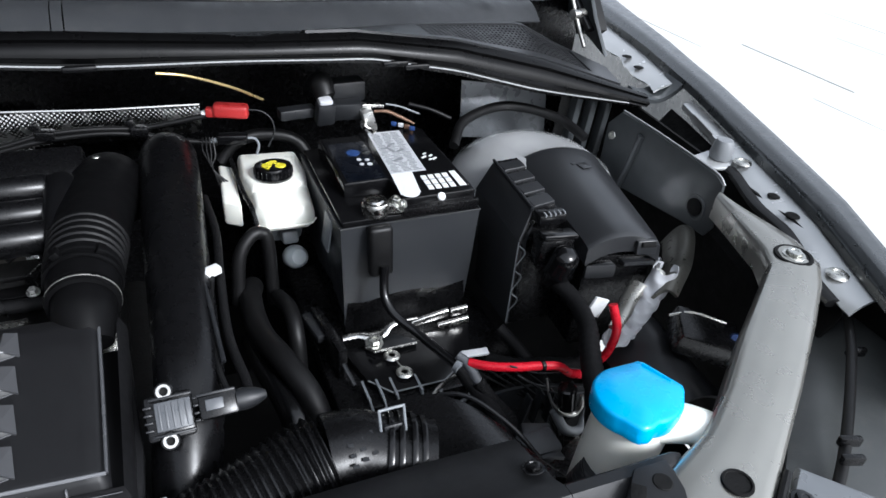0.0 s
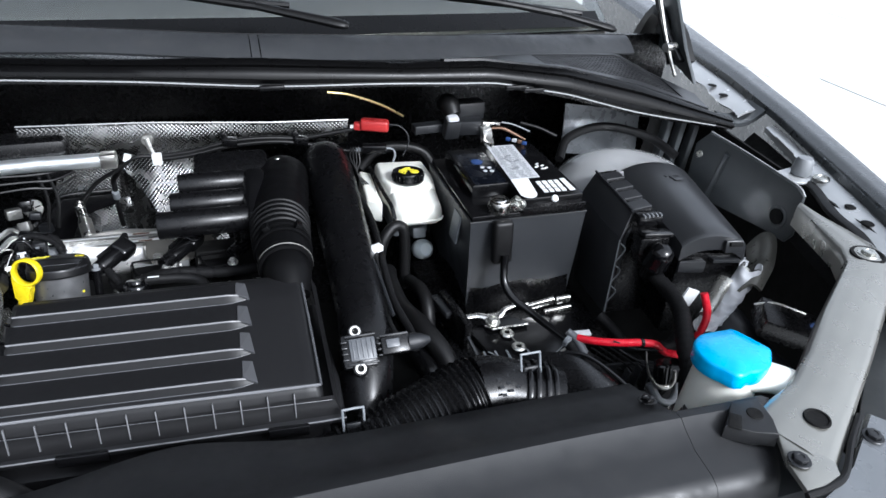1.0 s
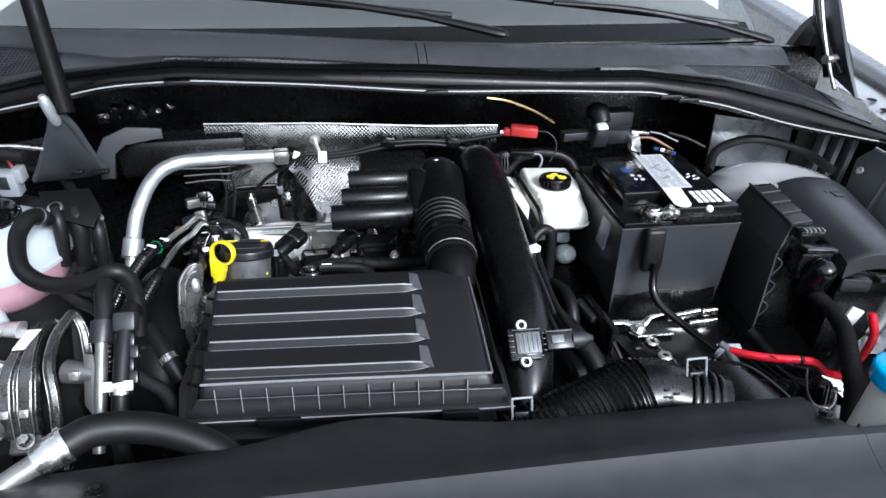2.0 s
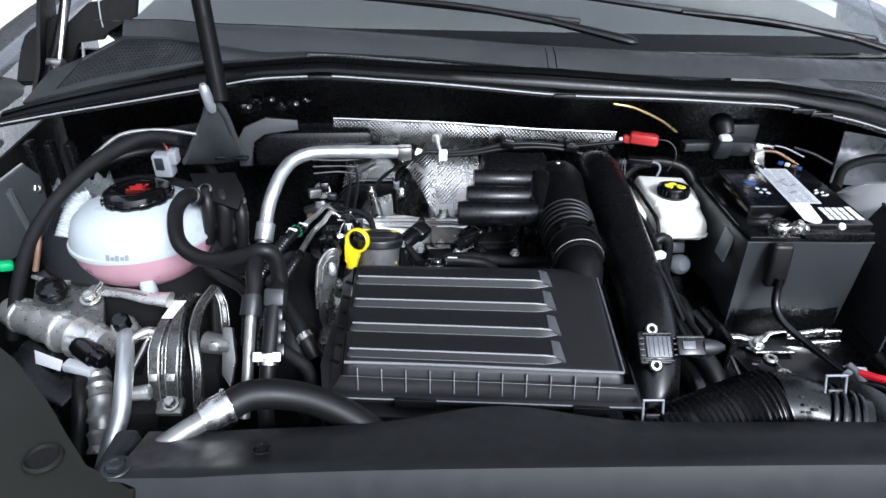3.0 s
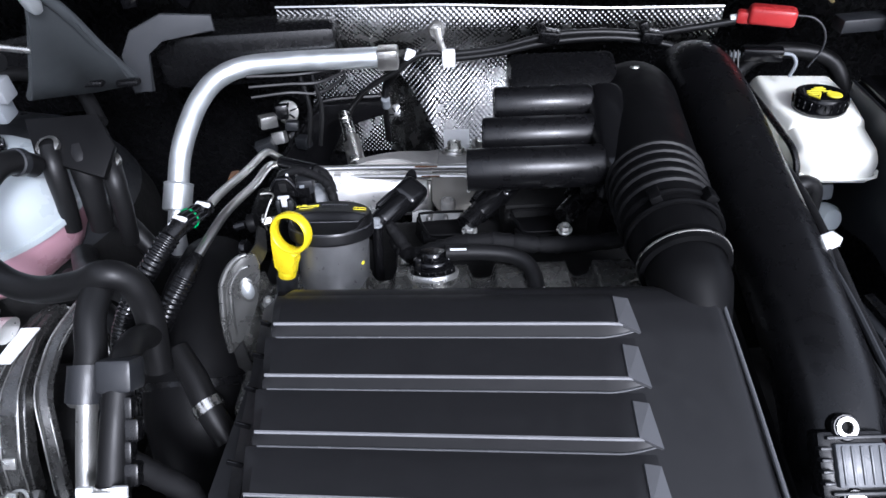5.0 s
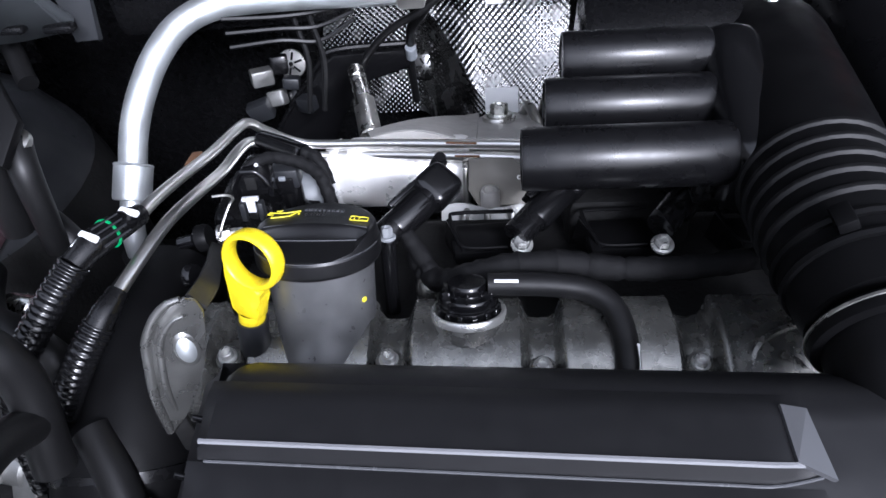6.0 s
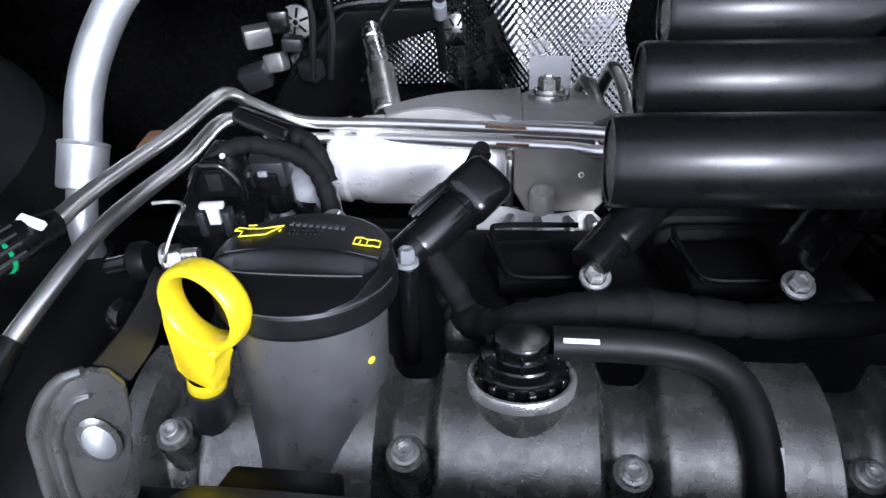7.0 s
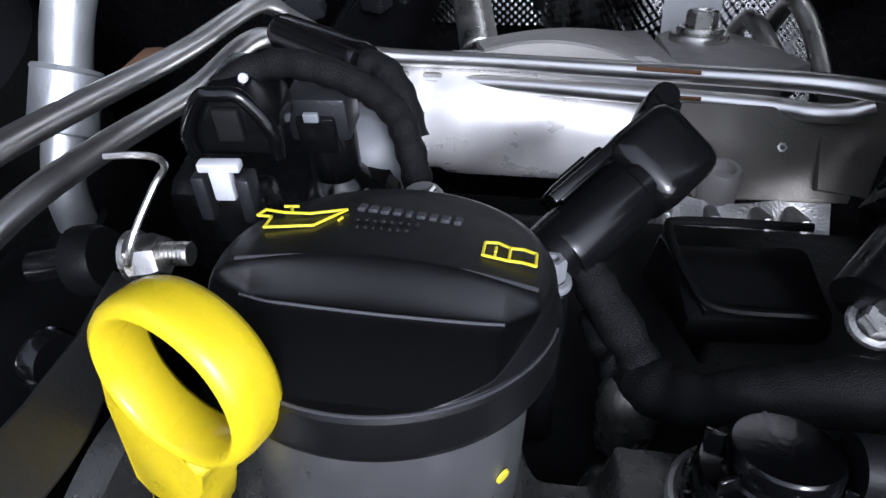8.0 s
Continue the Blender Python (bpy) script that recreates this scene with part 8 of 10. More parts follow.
def coolant_rails():
    c = thing("coolant_pipes", (-0.36, 0.76, 0.86), "pair of bright steel vent pipes above the manifold", "pipe")
    upper = [(-0.235, 0.750, 0.8955), (-0.2657, 0.7598, 0.8935), (-0.3133, 0.7757, 0.8846), (-0.3805, 0.7921, 0.8757), (-0.430, 0.797, 0.8735), (-0.4480, 0.7955, 0.8790), (-0.4638, 0.7867, 0.8964), (-0.4690, 0.7800, 0.9065), (-0.4722, 0.7680, 0.9120), (-0.4790, 0.7282, 0.9190), (-0.4822, 0.6879, 0.9315), (-0.4822, 0.6557, 0.9425), (-0.481, 0.6335, 0.9494)]
    lower = [(-0.2480, 0.7560, 0.8880), (-0.2550, 0.7560, 0.8845), (-0.2660, 0.7580, 0.8825), (-0.2821, 0.7649, 0.8796), (-0.3294, 0.7777, 0.8730), (-0.3814, 0.7901, 0.8663), (-0.4250, 0.7935, 0.8645), (-0.4430, 0.7850, 0.8715), (-0.4530, 0.7600, 0.9010), (-0.4580, 0.7500, 0.9115), (-0.4618, 0.7370, 0.9160), (-0.4657, 0.7075, 0.9195), (-0.4680, 0.6685, 0.9320), (-0.4715, 0.6400, 0.9385), (-0.476, 0.6125, 0.9390), (-0.4813, 0.5886, 0.9363)]
    part("upper_pipe", tube(upper, 0.0036, 18, 6), PIPE_STEEL, c)
    part("lower_pipe", tube(lower, 0.0036, 18, 6), PIPE_STEEL, c)
    part("rust", tube([(-0.3260, 0.7757, 0.8862), (-0.3040, 0.7690, 0.8898)], 0.0008, 8, 1), RUST, c, "brown rust patch")
    part("rust", tube([(-0.3200, 0.7722, 0.8765), (-0.3020, 0.7672, 0.8795)], 0.0008, 8, 1), RUST, c, "brown rust patch")
    part("spacer", box((-0.4865, 0.7180, 0.9215), (0.008, 0.022, 0.004), (-14, 0, 8), 0.0016), RUST, c, "brown rusty clip plate")
    end = part("quick_connector", tube([(-0.4812, 0.6360, 0.9485), (-0.4850, 0.6230, 0.9530), (-0.4915, 0.6060, 0.9560), (-0.4975, 0.5930, 0.9540)], [0.0056, 0.0072, 0.0078, 0.0066], 16, 5), BLACK, c, "black quick connector with a white clip")
    for p, r in (((-0.4805, 0.6270, 0.9580), -20), ((-0.4900, 0.6040, 0.9628), -24)):
        part("white_clip", box(p, (0.012, 0.0036, 0.0026), (10, 0, r), 0.0008), WHITE, end)
        part("white_clip", box(Vector(p) + Vector((-0.005, -0.0020, -0.0016)), (0.0030, 0.0090, 0.0030), (10, 0, r), 0.0008), WHITE, end)
    part("green_seal", lathe([(0.006, -0.0008), (0.0082, -0.0006), (0.0082, 0.0006), (0.006, 0.0008)], along((-0.4880, 0.6145, 0.9548), (-0.3, -0.9, 0.2)), 18), GREEN, end)
    for k in range(4):
        part("cage", tube([(-0.4835 + 0.004 * k, 0.6220 - 0.004 * k, 0.9615), (-0.4905 + 0.004 * k, 0.6080 - 0.004 * k, 0.9635)], 0.0008, 6, 1), BLACK_SATIN, end)
    for pts, r in (([(-0.4970, 0.5940, 0.9540), (-0.5080, 0.5780, 0.9430), (-0.5260, 0.5620, 0.9200), (-0.5420, 0.5520, 0.8850), (-0.55, 0.54, 0.83)], 0.0072),
                   ([(-0.4860, 0.5740, 0.9320), (-0.4960, 0.5600, 0.9190), (-0.5100, 0.5480, 0.8960), (-0.5260, 0.5380, 0.8620), (-0.535, 0.53, 0.81)], 0.0074)):
        part("hose", ribbed(pts, r, 0.0036, 0.0008, 16, 4), BLACK_SATIN, c, "black corrugated hose")
    part("hose_cuff", tube([(-0.4808, 0.5910, 0.9368), (-0.4840, 0.5800, 0.9345), (-0.4870, 0.5715, 0.9305)], [0.0052, 0.0066, 0.0070], 18, 4), BLACK, c)


coolant_rails()


def fuel_connectors():
    """Plugs and the taped lead behind the oil filter."""
    f = thing("sensor_plugs", (-0.41, 0.66, 0.92), "black sensor plugs with a taped lead behind the oil filter", "connector")
    # hooded plug: a narrow crown, sloping shoulders and a raised rim, with its lock below
    m = Matrix.Translation((-0.4265, 0.6600, 0.9470)) @ rot(-8, 0, 3)

    def hood(pts, depth, bev):
        bm = bmesh.new()
        lo = [bm.verts.new((x, 0.0, z)) for x, z in pts]
        hi = [bm.verts.new((x * 0.86, depth, z * 0.9 + 0.001)) for x, z in pts]
        bm.faces.new(lo)
        bm.faces.new(hi[::-1])
        for i in range(len(pts)):
            k = (i + 1) % len(pts)
            bm.faces.new((lo[i], hi[i], hi[k], lo[k]))
        bmesh.ops.bevel(bm, geom=list(bm.edges), offset=bev, segments=3, profile=0.5, affect="EDGES")
        bm.transform(m)
        return bm
    part("plug", hood([(-0.0100, -0.0080), (-0.0100, 0.0000), (-0.0045, 0.0095), (0.0045, 0.0095), (0.0100, 0.0000), (0.0100, -0.0080)], 0.018, 0.0016), BLACK_SATIN, f)
    part("plug_rim", tube([m @ Vector(p) for p in ((-0.0098, -0.001, -0.0070), (-0.0098, -0.001, -0.0005), (-0.0048, -0.001, 0.0078), (0.0, -0.001, 0.0086), (0.0048, -0.001, 0.0078), (0.0098, -0.001, -0.0005), (0.0098, -0.001, -0.0070))], 0.0017, 10, 5), BLACK_GLOSS, f)
    part("plug_slot", box(m @ Vector((0, -0.0008, 0.001)), (0.006, 0.0016, 0.0080), (-8, 0, 3), 0.0005), VOID, f)
    part("plug_dot", lathe([(0, 0.0006), (0.0010, 0.0005), (0.0012, 0)], along(m @ Vector((0.0040, 0.004, 0.0098)), (0.1, -0.5, 0.9)), 12), SILVER_LABEL, f, "small pale dot")
    part("white_lock", box((-0.4240, 0.6470, 0.9475), (0.0092, 0.0030, 0.0022), (-10, 0, 4), 0.0005), SILVER_LABEL, f, "pale locking tab")
    part("white_lock_stem", box((-0.4238, 0.6456, 0.9435), (0.0046, 0.0026, 0.0072), (-12, 0, 4), 0.0005), SILVER_LABEL, f)
    for dx in (-0.0050, 0.0050):
        part("lock_cheek", box((-0.4240 + dx, 0.6460, 0.9400), (0.0032, 0.0060, 0.0110), (-12, 0, 4), 0.0008), DARK_PLASTIC, f)
    part("plug_base", box((-0.4240, 0.6500, 0.9310), (0.0150, 0.0100, 0.0140), (-10, 0, 4), 0.002), BLACK, f)
    # round sensor with a square socket on top
    s = (0.01, 0.10, 1)
    part("socket", lathe([(0.0120, -0.034), (0.0118, -0.022), (0.0110, -0.017), (0.0090, -0.014), (0.0072, -0.012), (0.0072, 0.004), (0.0064, 0.006), (0, 0.006)], along((-0.4160, 0.6880, 0.9220), s), 28), BLACK_SATIN, f)
    part("socket_head", box((-0.4165, 0.6885, 0.9305), (0.0165, 0.0130, 0.0130), (-6, 0, 3), 0.0016), DARK_PLASTIC, f)
    part("socket_step", box((-0.4165, 0.6815, 0.9275), (0.0105, 0.0030, 0.0110), (-6, 0, 3), 0.0010), BLACK_SATIN, f)
    part("socket_clip", box((-0.4170, 0.6808, 0.9335), (0.0040, 0.0016, 0.0026), (-6, 0, 3), 0.0004), SENSOR_GREY, f)
    part("dome", lathe([(0.0170, -0.020), (0.0168, -0.004), (0.0140, 0.004), (0.0080, 0.008), (0, 0.0086)], along((-0.4120, 0.7060, 0.9060), (0, 0.1, 1)), 28), GREY, f, "grey plastic dome behind the socket")
    # bar plug lying on the steel pipe
    bar = (Vector((-0.4470, 0.7400, 0.9205)), Vector((-0.4110, 0.7120, 0.9285)))
    part("bar_plug", tube([bar[0], bar[0].lerp(bar[1], 0.04), bar[0].lerp(bar[1], 0.5), bar[0].lerp(bar[1], 0.96), bar[1]], [0.0050, 0.0062, 0.0064, 0.0062, 0.0050], 18, 4), BLACK_SATIN, f)
    part("bar_rim", tube([bar[0] + Vector((0, -0.002, 0.0058)), bar[1] + Vector((0, -0.002, 0.0058))], 0.0010, 8, 1), BLACK_GLOSS, f)
    part("bar_latch", box(bar[0].lerp(bar[1], 0.68) + Vector((-0.0015, -0.0058, -0.0005)), (0.0140, 0.0026, 0.0060), (-18, -12, -38), 0.0008), BLACK_GLOSS, f)

    def taped(k, total):
        return 1 + 0.07 * math.sin(k * 900)
    part("taped_lead", tube([(-0.4300, 0.6650, 0.9530), (-0.4233, 0.6720, 0.9540), (-0.4165, 0.6800, 0.9500), (-0.4052, 0.6870, 0.9400), (-0.3975, 0.6905, 0.9285), (-0.3942, 0.6883, 0.9187), (-0.3918, 0.6832, 0.9087), (-0.391, 0.680, 0.890)], [0.0028, 0.0033, 0.0035, 0.0037, 0.0040, 0.0042, 0.0042, 0.0042], 14, 9, shape=taped), TAPE, f)
    part("lead", tube([bar[1], (-0.4050, 0.7100, 0.9285), (-0.3985, 0.7030, 0.9240), (-0.3945, 0.6960, 0.9150)], 0.0042, 12, 6, shape=taped), TAPE, f)
    part("ring_terminal", tube([(-0.4020, 0.6690, 0.9200), (-0.3950, 0.6660, 0.9190), (-0.3880, 0.6700, 0.9170), (-0.3850, 0.6740, 0.9180)], 0.0010, 8, 5), STEEL_DULL, f)
    part("ring_terminal", lathe([(0.003, 0), (0.0055, 0), (0.0060, 0.0012), (0.003, 0.002)], along((-0.3880, 0.6720, 0.9140), (0, -0.2, 1)), 18), CAST, f)
    part("throttle_body", box((-0.435, 0.70, 0.885), (0.07, 0.05, 0.045), (0, 0, 0), 0.008), BLACK, f)
    # small plugs and brackets low behind the pipes
    random.seed(23)
    for k in range(7):
        p = Vector((-0.520 + 0.016 * (k % 4) + 0.006 * (k // 4), 0.930 + 0.012 * (k % 3), 0.820 + 0.030 * (k // 4) + 0.006 * (k % 2)))
        part("low_bracket", box(p, (random.uniform(0.012, 0.024), 0.014, random.uniform(0.010, 0.020)), (random.uniform(-30, 10), random.uniform(-20, 20), random.uniform(-30, 30)), 0.002), (DARK_PLASTIC, CAST_DARK, BLACK_SATIN)[k % 3], f)


fuel_connectors()


def oxygen_sensor():
    o = thing("oxygen_sensor", (-0.39, 0.83, 0.85), "steel oxygen sensor with its black cable", "sensor")
    low, mid, top = Vector((-0.3935, 0.834, 0.852)), Vector((-0.4030, 0.872, 0.8640)), Vector((-0.4120, 0.900, 0.8800))
    part("body", rod(low, mid, 0.0098, 0.0094, 20, 0.001), STEEL_DULL, o)
    part("sleeve", rod(mid, top, 0.0074, 0.0070, 20, 0.001), STEEL, o)
    part("crimp", lathe([(0.0070, -0.0015), (0.0080, 0), (0.0070, 0.0015)], along(top.lerp(mid, 0.3), top - mid), 20), STEEL, o)
    part("cable", tube([top, (-0.4127, 0.902, 0.8614), (-0.4087, 0.905, 0.872), (-0.3996, 0.902, 0.8889), (-0.3831, 0.895, 0.9098), (-0.3666, 0.89, 0.9235), (-0.3471, 0.886, 0.9351), (-0.320, 0.886, 0.953), (-0.292, 0.889, 0.952)], 0.0032, 12, 7), RUBBER, o)
    part("tie", box((-0.330, 0.8875, 0.953), (0.010, 0.008, 0.011), (0, 20, 0), 0.001), WHITE, o, "white cable tie")
    part("second_cable", tube([(-0.335, 0.889, 0.950), (-0.348, 0.905, 0.925), (-0.362, 0.930, 0.900), (-0.368, 0.960, 0.870), (-0.372, 0.975, 0.835), (-0.372, 0.985, 0.79)], 0.0042, 12, 7), RUBBER, o)
    part("cable_sleeve", rod((-0.3685, 0.958, 0.866), (-0.3690, 0.964, 0.852), 0.0056, None, 14, 0.0006), SENSOR_GREY, o)


oxygen_sensor()


def rear_loom():
    """Two leads along the heat shield to the red plug."""
    l = thing("rear_wiring_loom", (-0.15, 0.9, 0.94), "black leads clipped along the heat shield", "cable")
    part("lead", tube([(-0.292, 0.889, 0.951), (-0.24, 0.890, 0.955), (-0.183, 0.893, 0.966), (-0.13, 0.895, 0.967), (-0.076, 0.895, 0.963), (-0.035, 0.893, 0.968), (0.008, 0.890, 0.975)], 0.0038, 10, 8), RUBBER, l)
    part("lead", tube([(-0.292, 0.886, 0.947), (-0.24, 0.887, 0.951), (-0.183, 0.890, 0.960), (-0.12, 0.891, 0.962), (-0.07, 0.890, 0.955), (-0.03, 0.886, 0.945), (0.02, 0.88, 0.938)], 0.0036, 10, 8), RUBBER, l)
    part("white_tie", box((-0.289, 0.885, 0.949), (0.014, 0.010, 0.018), (0, 0, 0), 0.002), WHITE, l, "white cable holder")
    for x, z in ((-0.183, 0.967), (-0.076, 0.962)):
        part("black_clip", box((x, 0.891, z), (0.022, 0.016, 0.012), (0, 8, 0), 0.002), BLACK, l)
        part("clip_tongue", box((x - 0.008, 0.893, z + 0.008), (0.009, 0.010, 0.016), (0, -20, 0), 0.002), BLACK, l)
    p = thing("red_plug", (0.035, 0.885, 0.97), "translucent red cable plug with black leads", "connector")
    part("shell", box((0.040, 0.881, 0.983), (0.046, 0.018, 0.019), (0, 2, -16), 0.005, seg=3), RED, p)
    part("collar", box((0.016, 0.8885, 0.980), (0.016, 0.012, 0.013), (0, 2, -16), 0.003), RED, p)
    part("white_end", rod((0.003, 0.892, 0.977), (0.012, 0.890, 0.979), 0.004, None, 12, 0.0006), WHITE, p)
    part("tail", tube([(0.062, 0.874, 0.985), (0.078, 0.870, 0.983), (0.090, 0.866, 0.972), (0.092, 0.862, 0.955), (0.082, 0.86, 0.935)], 0.0011, 8, 6), DARK_PLASTIC, p, "thin tail lead")
    q = thing("black_plug", (0.035, 0.88, 0.93), "black cable plug beside the red plug", "connector")
    part("shell", box((0.038, 0.874, 0.946), (0.040, 0.016, 0.014), (0, -2, -14), 0.003), BLACK_SATIN, q)
    part("white_end", rod((0.008, 0.882, 0.941), (0.018, 0.879, 0.943), 0.0035, None, 12, 0.0006), SENSOR_GREY, q)
    part("tail", tube([(0.056, 0.869, 0.947), (0.066, 0.866, 0.946), (0.070, 0.862, 0.938), (0.066, 0.86, 0.925)], 0.0018, 8, 5), SENSOR_GREY, q)
    for k in range(4):
        part("loose_lead", tube([(0.0 + 0.004 * k, 0.875, 0.95), (-0.003 + 0.005 * k, 0.862, 0.938 - 0.003 * k), (0.006, 0.85, 0.915), (0.012 + 0.006 * k, 0.84, 0.89)], 0.0011, 6, 5), RUBBER, q)
    w = thing("release_cable", (0.04, 0.80, 1.0), "thin pale bowden cable from the cowl", "cable")
    part("wire", tube([(-0.045, 0.800, 1.068), (-0.01, 0.806, 1.060), (0.04, 0.826, 1.035), (0.078, 0.848, 1.008)], 0.0018, 8, 5), BRASS, w)
    g = thing("heater_hose", (0.07, 0.87, 0.92), "black hose looped behind the brake reservoir", "hose")
    part("hose", tube([(0.02, 0.90, 0.90), (0.045, 0.905, 0.925), (0.085, 0.908, 0.932), (0.13, 0.90, 0.92), (0.15, 0.88, 0.88)], 0.009, 14, 6), RUBBER, g)


rear_loom()


def black_duct():
    d = thing("air_guide", (-0.46, 0.95, 0.74), "angular black air guide in front of the foil", "air guide")
    part("blade", plate([(-0.5326, 0.941, 0.7598), (-0.5029, 0.9477, 0.803), (-0.4624, 0.9558, 0.8516), (-0.4449, 0.9612, 0.8651), (-0.3733, 0.972, 0.8624), (-0.3733, 0.9747, 0.8408), (-0.4273, 0.968, 0.8327), (-0.4489, 0.9612, 0.7976), (-0.4624, 0.9558, 0.7598)], 0.012, 0.003), BLACK_SATIN, d)
    part("fold", tube([(-0.5272, 0.9383, 0.7652), (-0.4975, 0.9437, 0.8084), (-0.4597, 0.9518, 0.8543), (-0.4408, 0.9558, 0.8678), (-0.3733, 0.968, 0.8651)], 0.0030, 8, 5), BLACK, d)
    part("foot", plate([(-0.5326, 0.9342, 0.7598), (-0.4651, 0.9342, 0.7598), (-0.4449, 0.9004, 0.7355), (-0.5191, 0.9004, 0.7355)], 0.006, 0.002), BLACK_SATIN, d)
    for k in range(3):
        part("lead", tube([(-0.50, 0.86, 0.925 + 0.012 * k), (-0.46, 0.868, 0.925 + 0.010 * k), (-0.43, 0.875, 0.92 + 0.012 * k), (-0.40, 0.88, 0.935 + 0.006 * k)], 0.0018, 6, 5), RUBBER, d)
    for x in (-0.445, -0.432):
        part("upright_lead", tube([(x, 0.878, 0.965), (x - 0.003, 0.876, 0.94), (x + 0.002, 0.872, 0.905), (x - 0.005, 0.865, 0.86)], 0.0024, 8, 5), RUBBER, d)


black_duct()


def ac_pipe():
    a = thing("air_conditioning_pipe", (-0.5, 0.83, 0.8), "matt aluminium air conditioning pipe with a crimped sleeve", "pipe")
    part("pipe", tube([(-0.5650, 0.756, 0.868), (-0.5632, 0.768, 0.884), (-0.5600, 0.783, 0.903), (-0.5535, 0.802, 0.922), (-0.544, 0.830, 0.939), (-0.528, 0.854, 0.951), (-0.500, 0.868, 0.957), (-0.45, 0.872, 0.9585), (-0.40, 0.873, 0.9585), (-0.36, 0.874, 0.9585)], 0.0104, 28, 7), ALU_PIPE, a)
    low, high = Vector((-0.5655, 0.7480, 0.8620)), Vector((-0.5630, 0.7680, 0.8830))
    part("sleeve", lathe([(0.0118, 0.0), (0.0136, 0.0008), (0.0141, 0.0025), (0.0141, 0.0265), (0.0136, 0.0285), (0.0104, 0.029)], along(low, high - low), 32), ALU_PIPE, a, "wider crimped sleeve")
    part("sleeve_rim", lathe([(0.0140, -0.0012), (0.0146, 0), (0.0140, 0.0012)], along(low.lerp(high, 0.93), high - low), 32), ALU_PIPE, a)
    part("stub", tube([(-0.5650, 0.752, 0.866), (-0.5665, 0.735, 0.846), (-0.568, 0.728, 0.820)], 0.0088, 20, 5), ALU_PIPE, a)
    part("lower_hose", tube([(-0.568, 0.730, 0.826), (-0.570, 0.725, 0.75), (-0.570, 0.72, 0.68)], 0.013, 18, 5), RUBBER, a)
    part("end_clip", box((-0.352, 0.872, 0.9585), (0.022, 0.02, 0.022), (0, 0, 0), 0.003), STEEL_DULL, a)


ac_pipe()


# ---- coolant corner ----


def coolant_reservoir():
    r = thing("coolant_reservoir", (-0.668, 0.635, 0.86), "milky coolant expansion tank with pink coolant and a black cap", "reservoir")
    c = Vector((-0.713, 0.684, 0.913))
    m = Matrix.Translation(c) @ rot(-2, -3, 0) @ Matrix.Diagonal((1.05, 0.95, 0.94, 1))
    part("lower_shell", lathe([(0, -0.072), (0.03, -0.071), (0.055, -0.062), (0.075, -0.046), (0.086, -0.024), (0.0885, -0.006), (0.0885, -0.001)], m, 56), PINK_TANK, r, "lower half tinted pink by coolant")
    part("upper_shell", lathe([(0.0895, -0.001), (0.0895, 0.004), (0.087, 0.018), (0.080, 0.036), (0.068, 0.047), (0.052, 0.054), (0.042, 0.057), (0.040, 0.060), (0, 0.060)], m, 56), WHITE_TANK, r)
    part("weld_seam", lathe([(0.0880, -0.004), (0.0925, -0.003), (0.0925, 0.002), (0.0880, 0.004)], m, 56), WHITE_TANK, r)
    cm = Matrix.Translation((-0.7095, 0.686, 0.9635)) @ rot(-3, -2, 0) @ Matrix.Diagonal((1.05, 1.05, 0.80, 1))
    cap = part("cap", lathe([(0.038, -0.004), (0.0415, -0.002), (0.043, 0.004), (0.042, 0.010), (0.0405, 0.018), (0.036, 0.0215), (0.024, 0.022), (0.022, 0.020), (0, 0.020)], cm, 48), BLACK_GLOSS, r, "black screw cap with a red warning")
    for k in range(12):
        a = 2 * math.pi * k / 12
        bm = box((0, 0, 0), (0.004, 0.014, 0.010), bev=0.0015)
        bm.transform(cm @ rot(0, 0, math.degrees(a)) @ Matrix.Translation((0.0425, 0, 0.006)))
        part("grip", bm, BLACK_GLOSS, cap)
    marks = bmesh.new()
    for x, y, w, h in ((0, 0.010, 0.008, 0.004), (0.0, 0.004, 0.020, 0.003), (0.0, -0.001, 0.014, 0.003), (0.0, -0.006, 0.022, 0.002), (0.010, 0.010, 0.004, 0.004)):
        b2 = box((x, y, 0.0208), (w, h, 0.001), bev=0, bm=None)
        b2.transform(cm)
        tmp = bpy.data.meshes.new("tmp")
        b2.to_mesh(tmp)
        marks.from_mesh(tmp)
        b2.free()
        bpy.data.meshes.remove(tmp)
    part("red_warning", marks, RED_PRINT, cap, "red warning print")
    for k in range(5):
        part("level_mark", box(c + Vector((-0.014 + 0.006 * k, -0.0850 + 0.0004 * abs(k - 2), 0.009 - 0.001 * (k % 2))), (0.0045, 0.002, 0.008 - 0.003 * (k % 2)), (-14, 0, -5), 0.0006), SENSOR_GREY, r)
    # sensor plug on the neck
    part("sensor_plug", box((-0.689, 0.744, 0.990), (0.026, 0.020, 0.034), (4, 0, -4), 0.003), SENSOR_GREY, r, "pale grey level sensor plug")
    part("plug_window", box((-0.692, 0.7332, 0.994), (0.012, 0.002, 0.018), (4, 0, -4), 0.0006), DARK_PLASTIC, r)
    part("plug_tab", box((-0.674, 0.744, 1.002), (0.012, 0.018, 0.020), (4, 0, -4), 0.002), GREY, r)
    for k in range(2):
        part("sensor_wire", tube([(-0.682 + 0.004 * k, 0.748, 1.004), (-0.689, 0.754, 1.016 + 0.002 * k), (-0.702, 0.762, 1.020), (-0.714, 0.767, 1.012)], 0.0009, 6, 5), RED if k else COPPER, r)
    part("ribbed_neck", ribbed([(-0.800, 0.735, 0.955), (-0.812, 0.71, 0.935), (-0.82, 0.68, 0.905)], 0.012, 0.005, 0.002, 14, 4), WHITE_TANK, r)
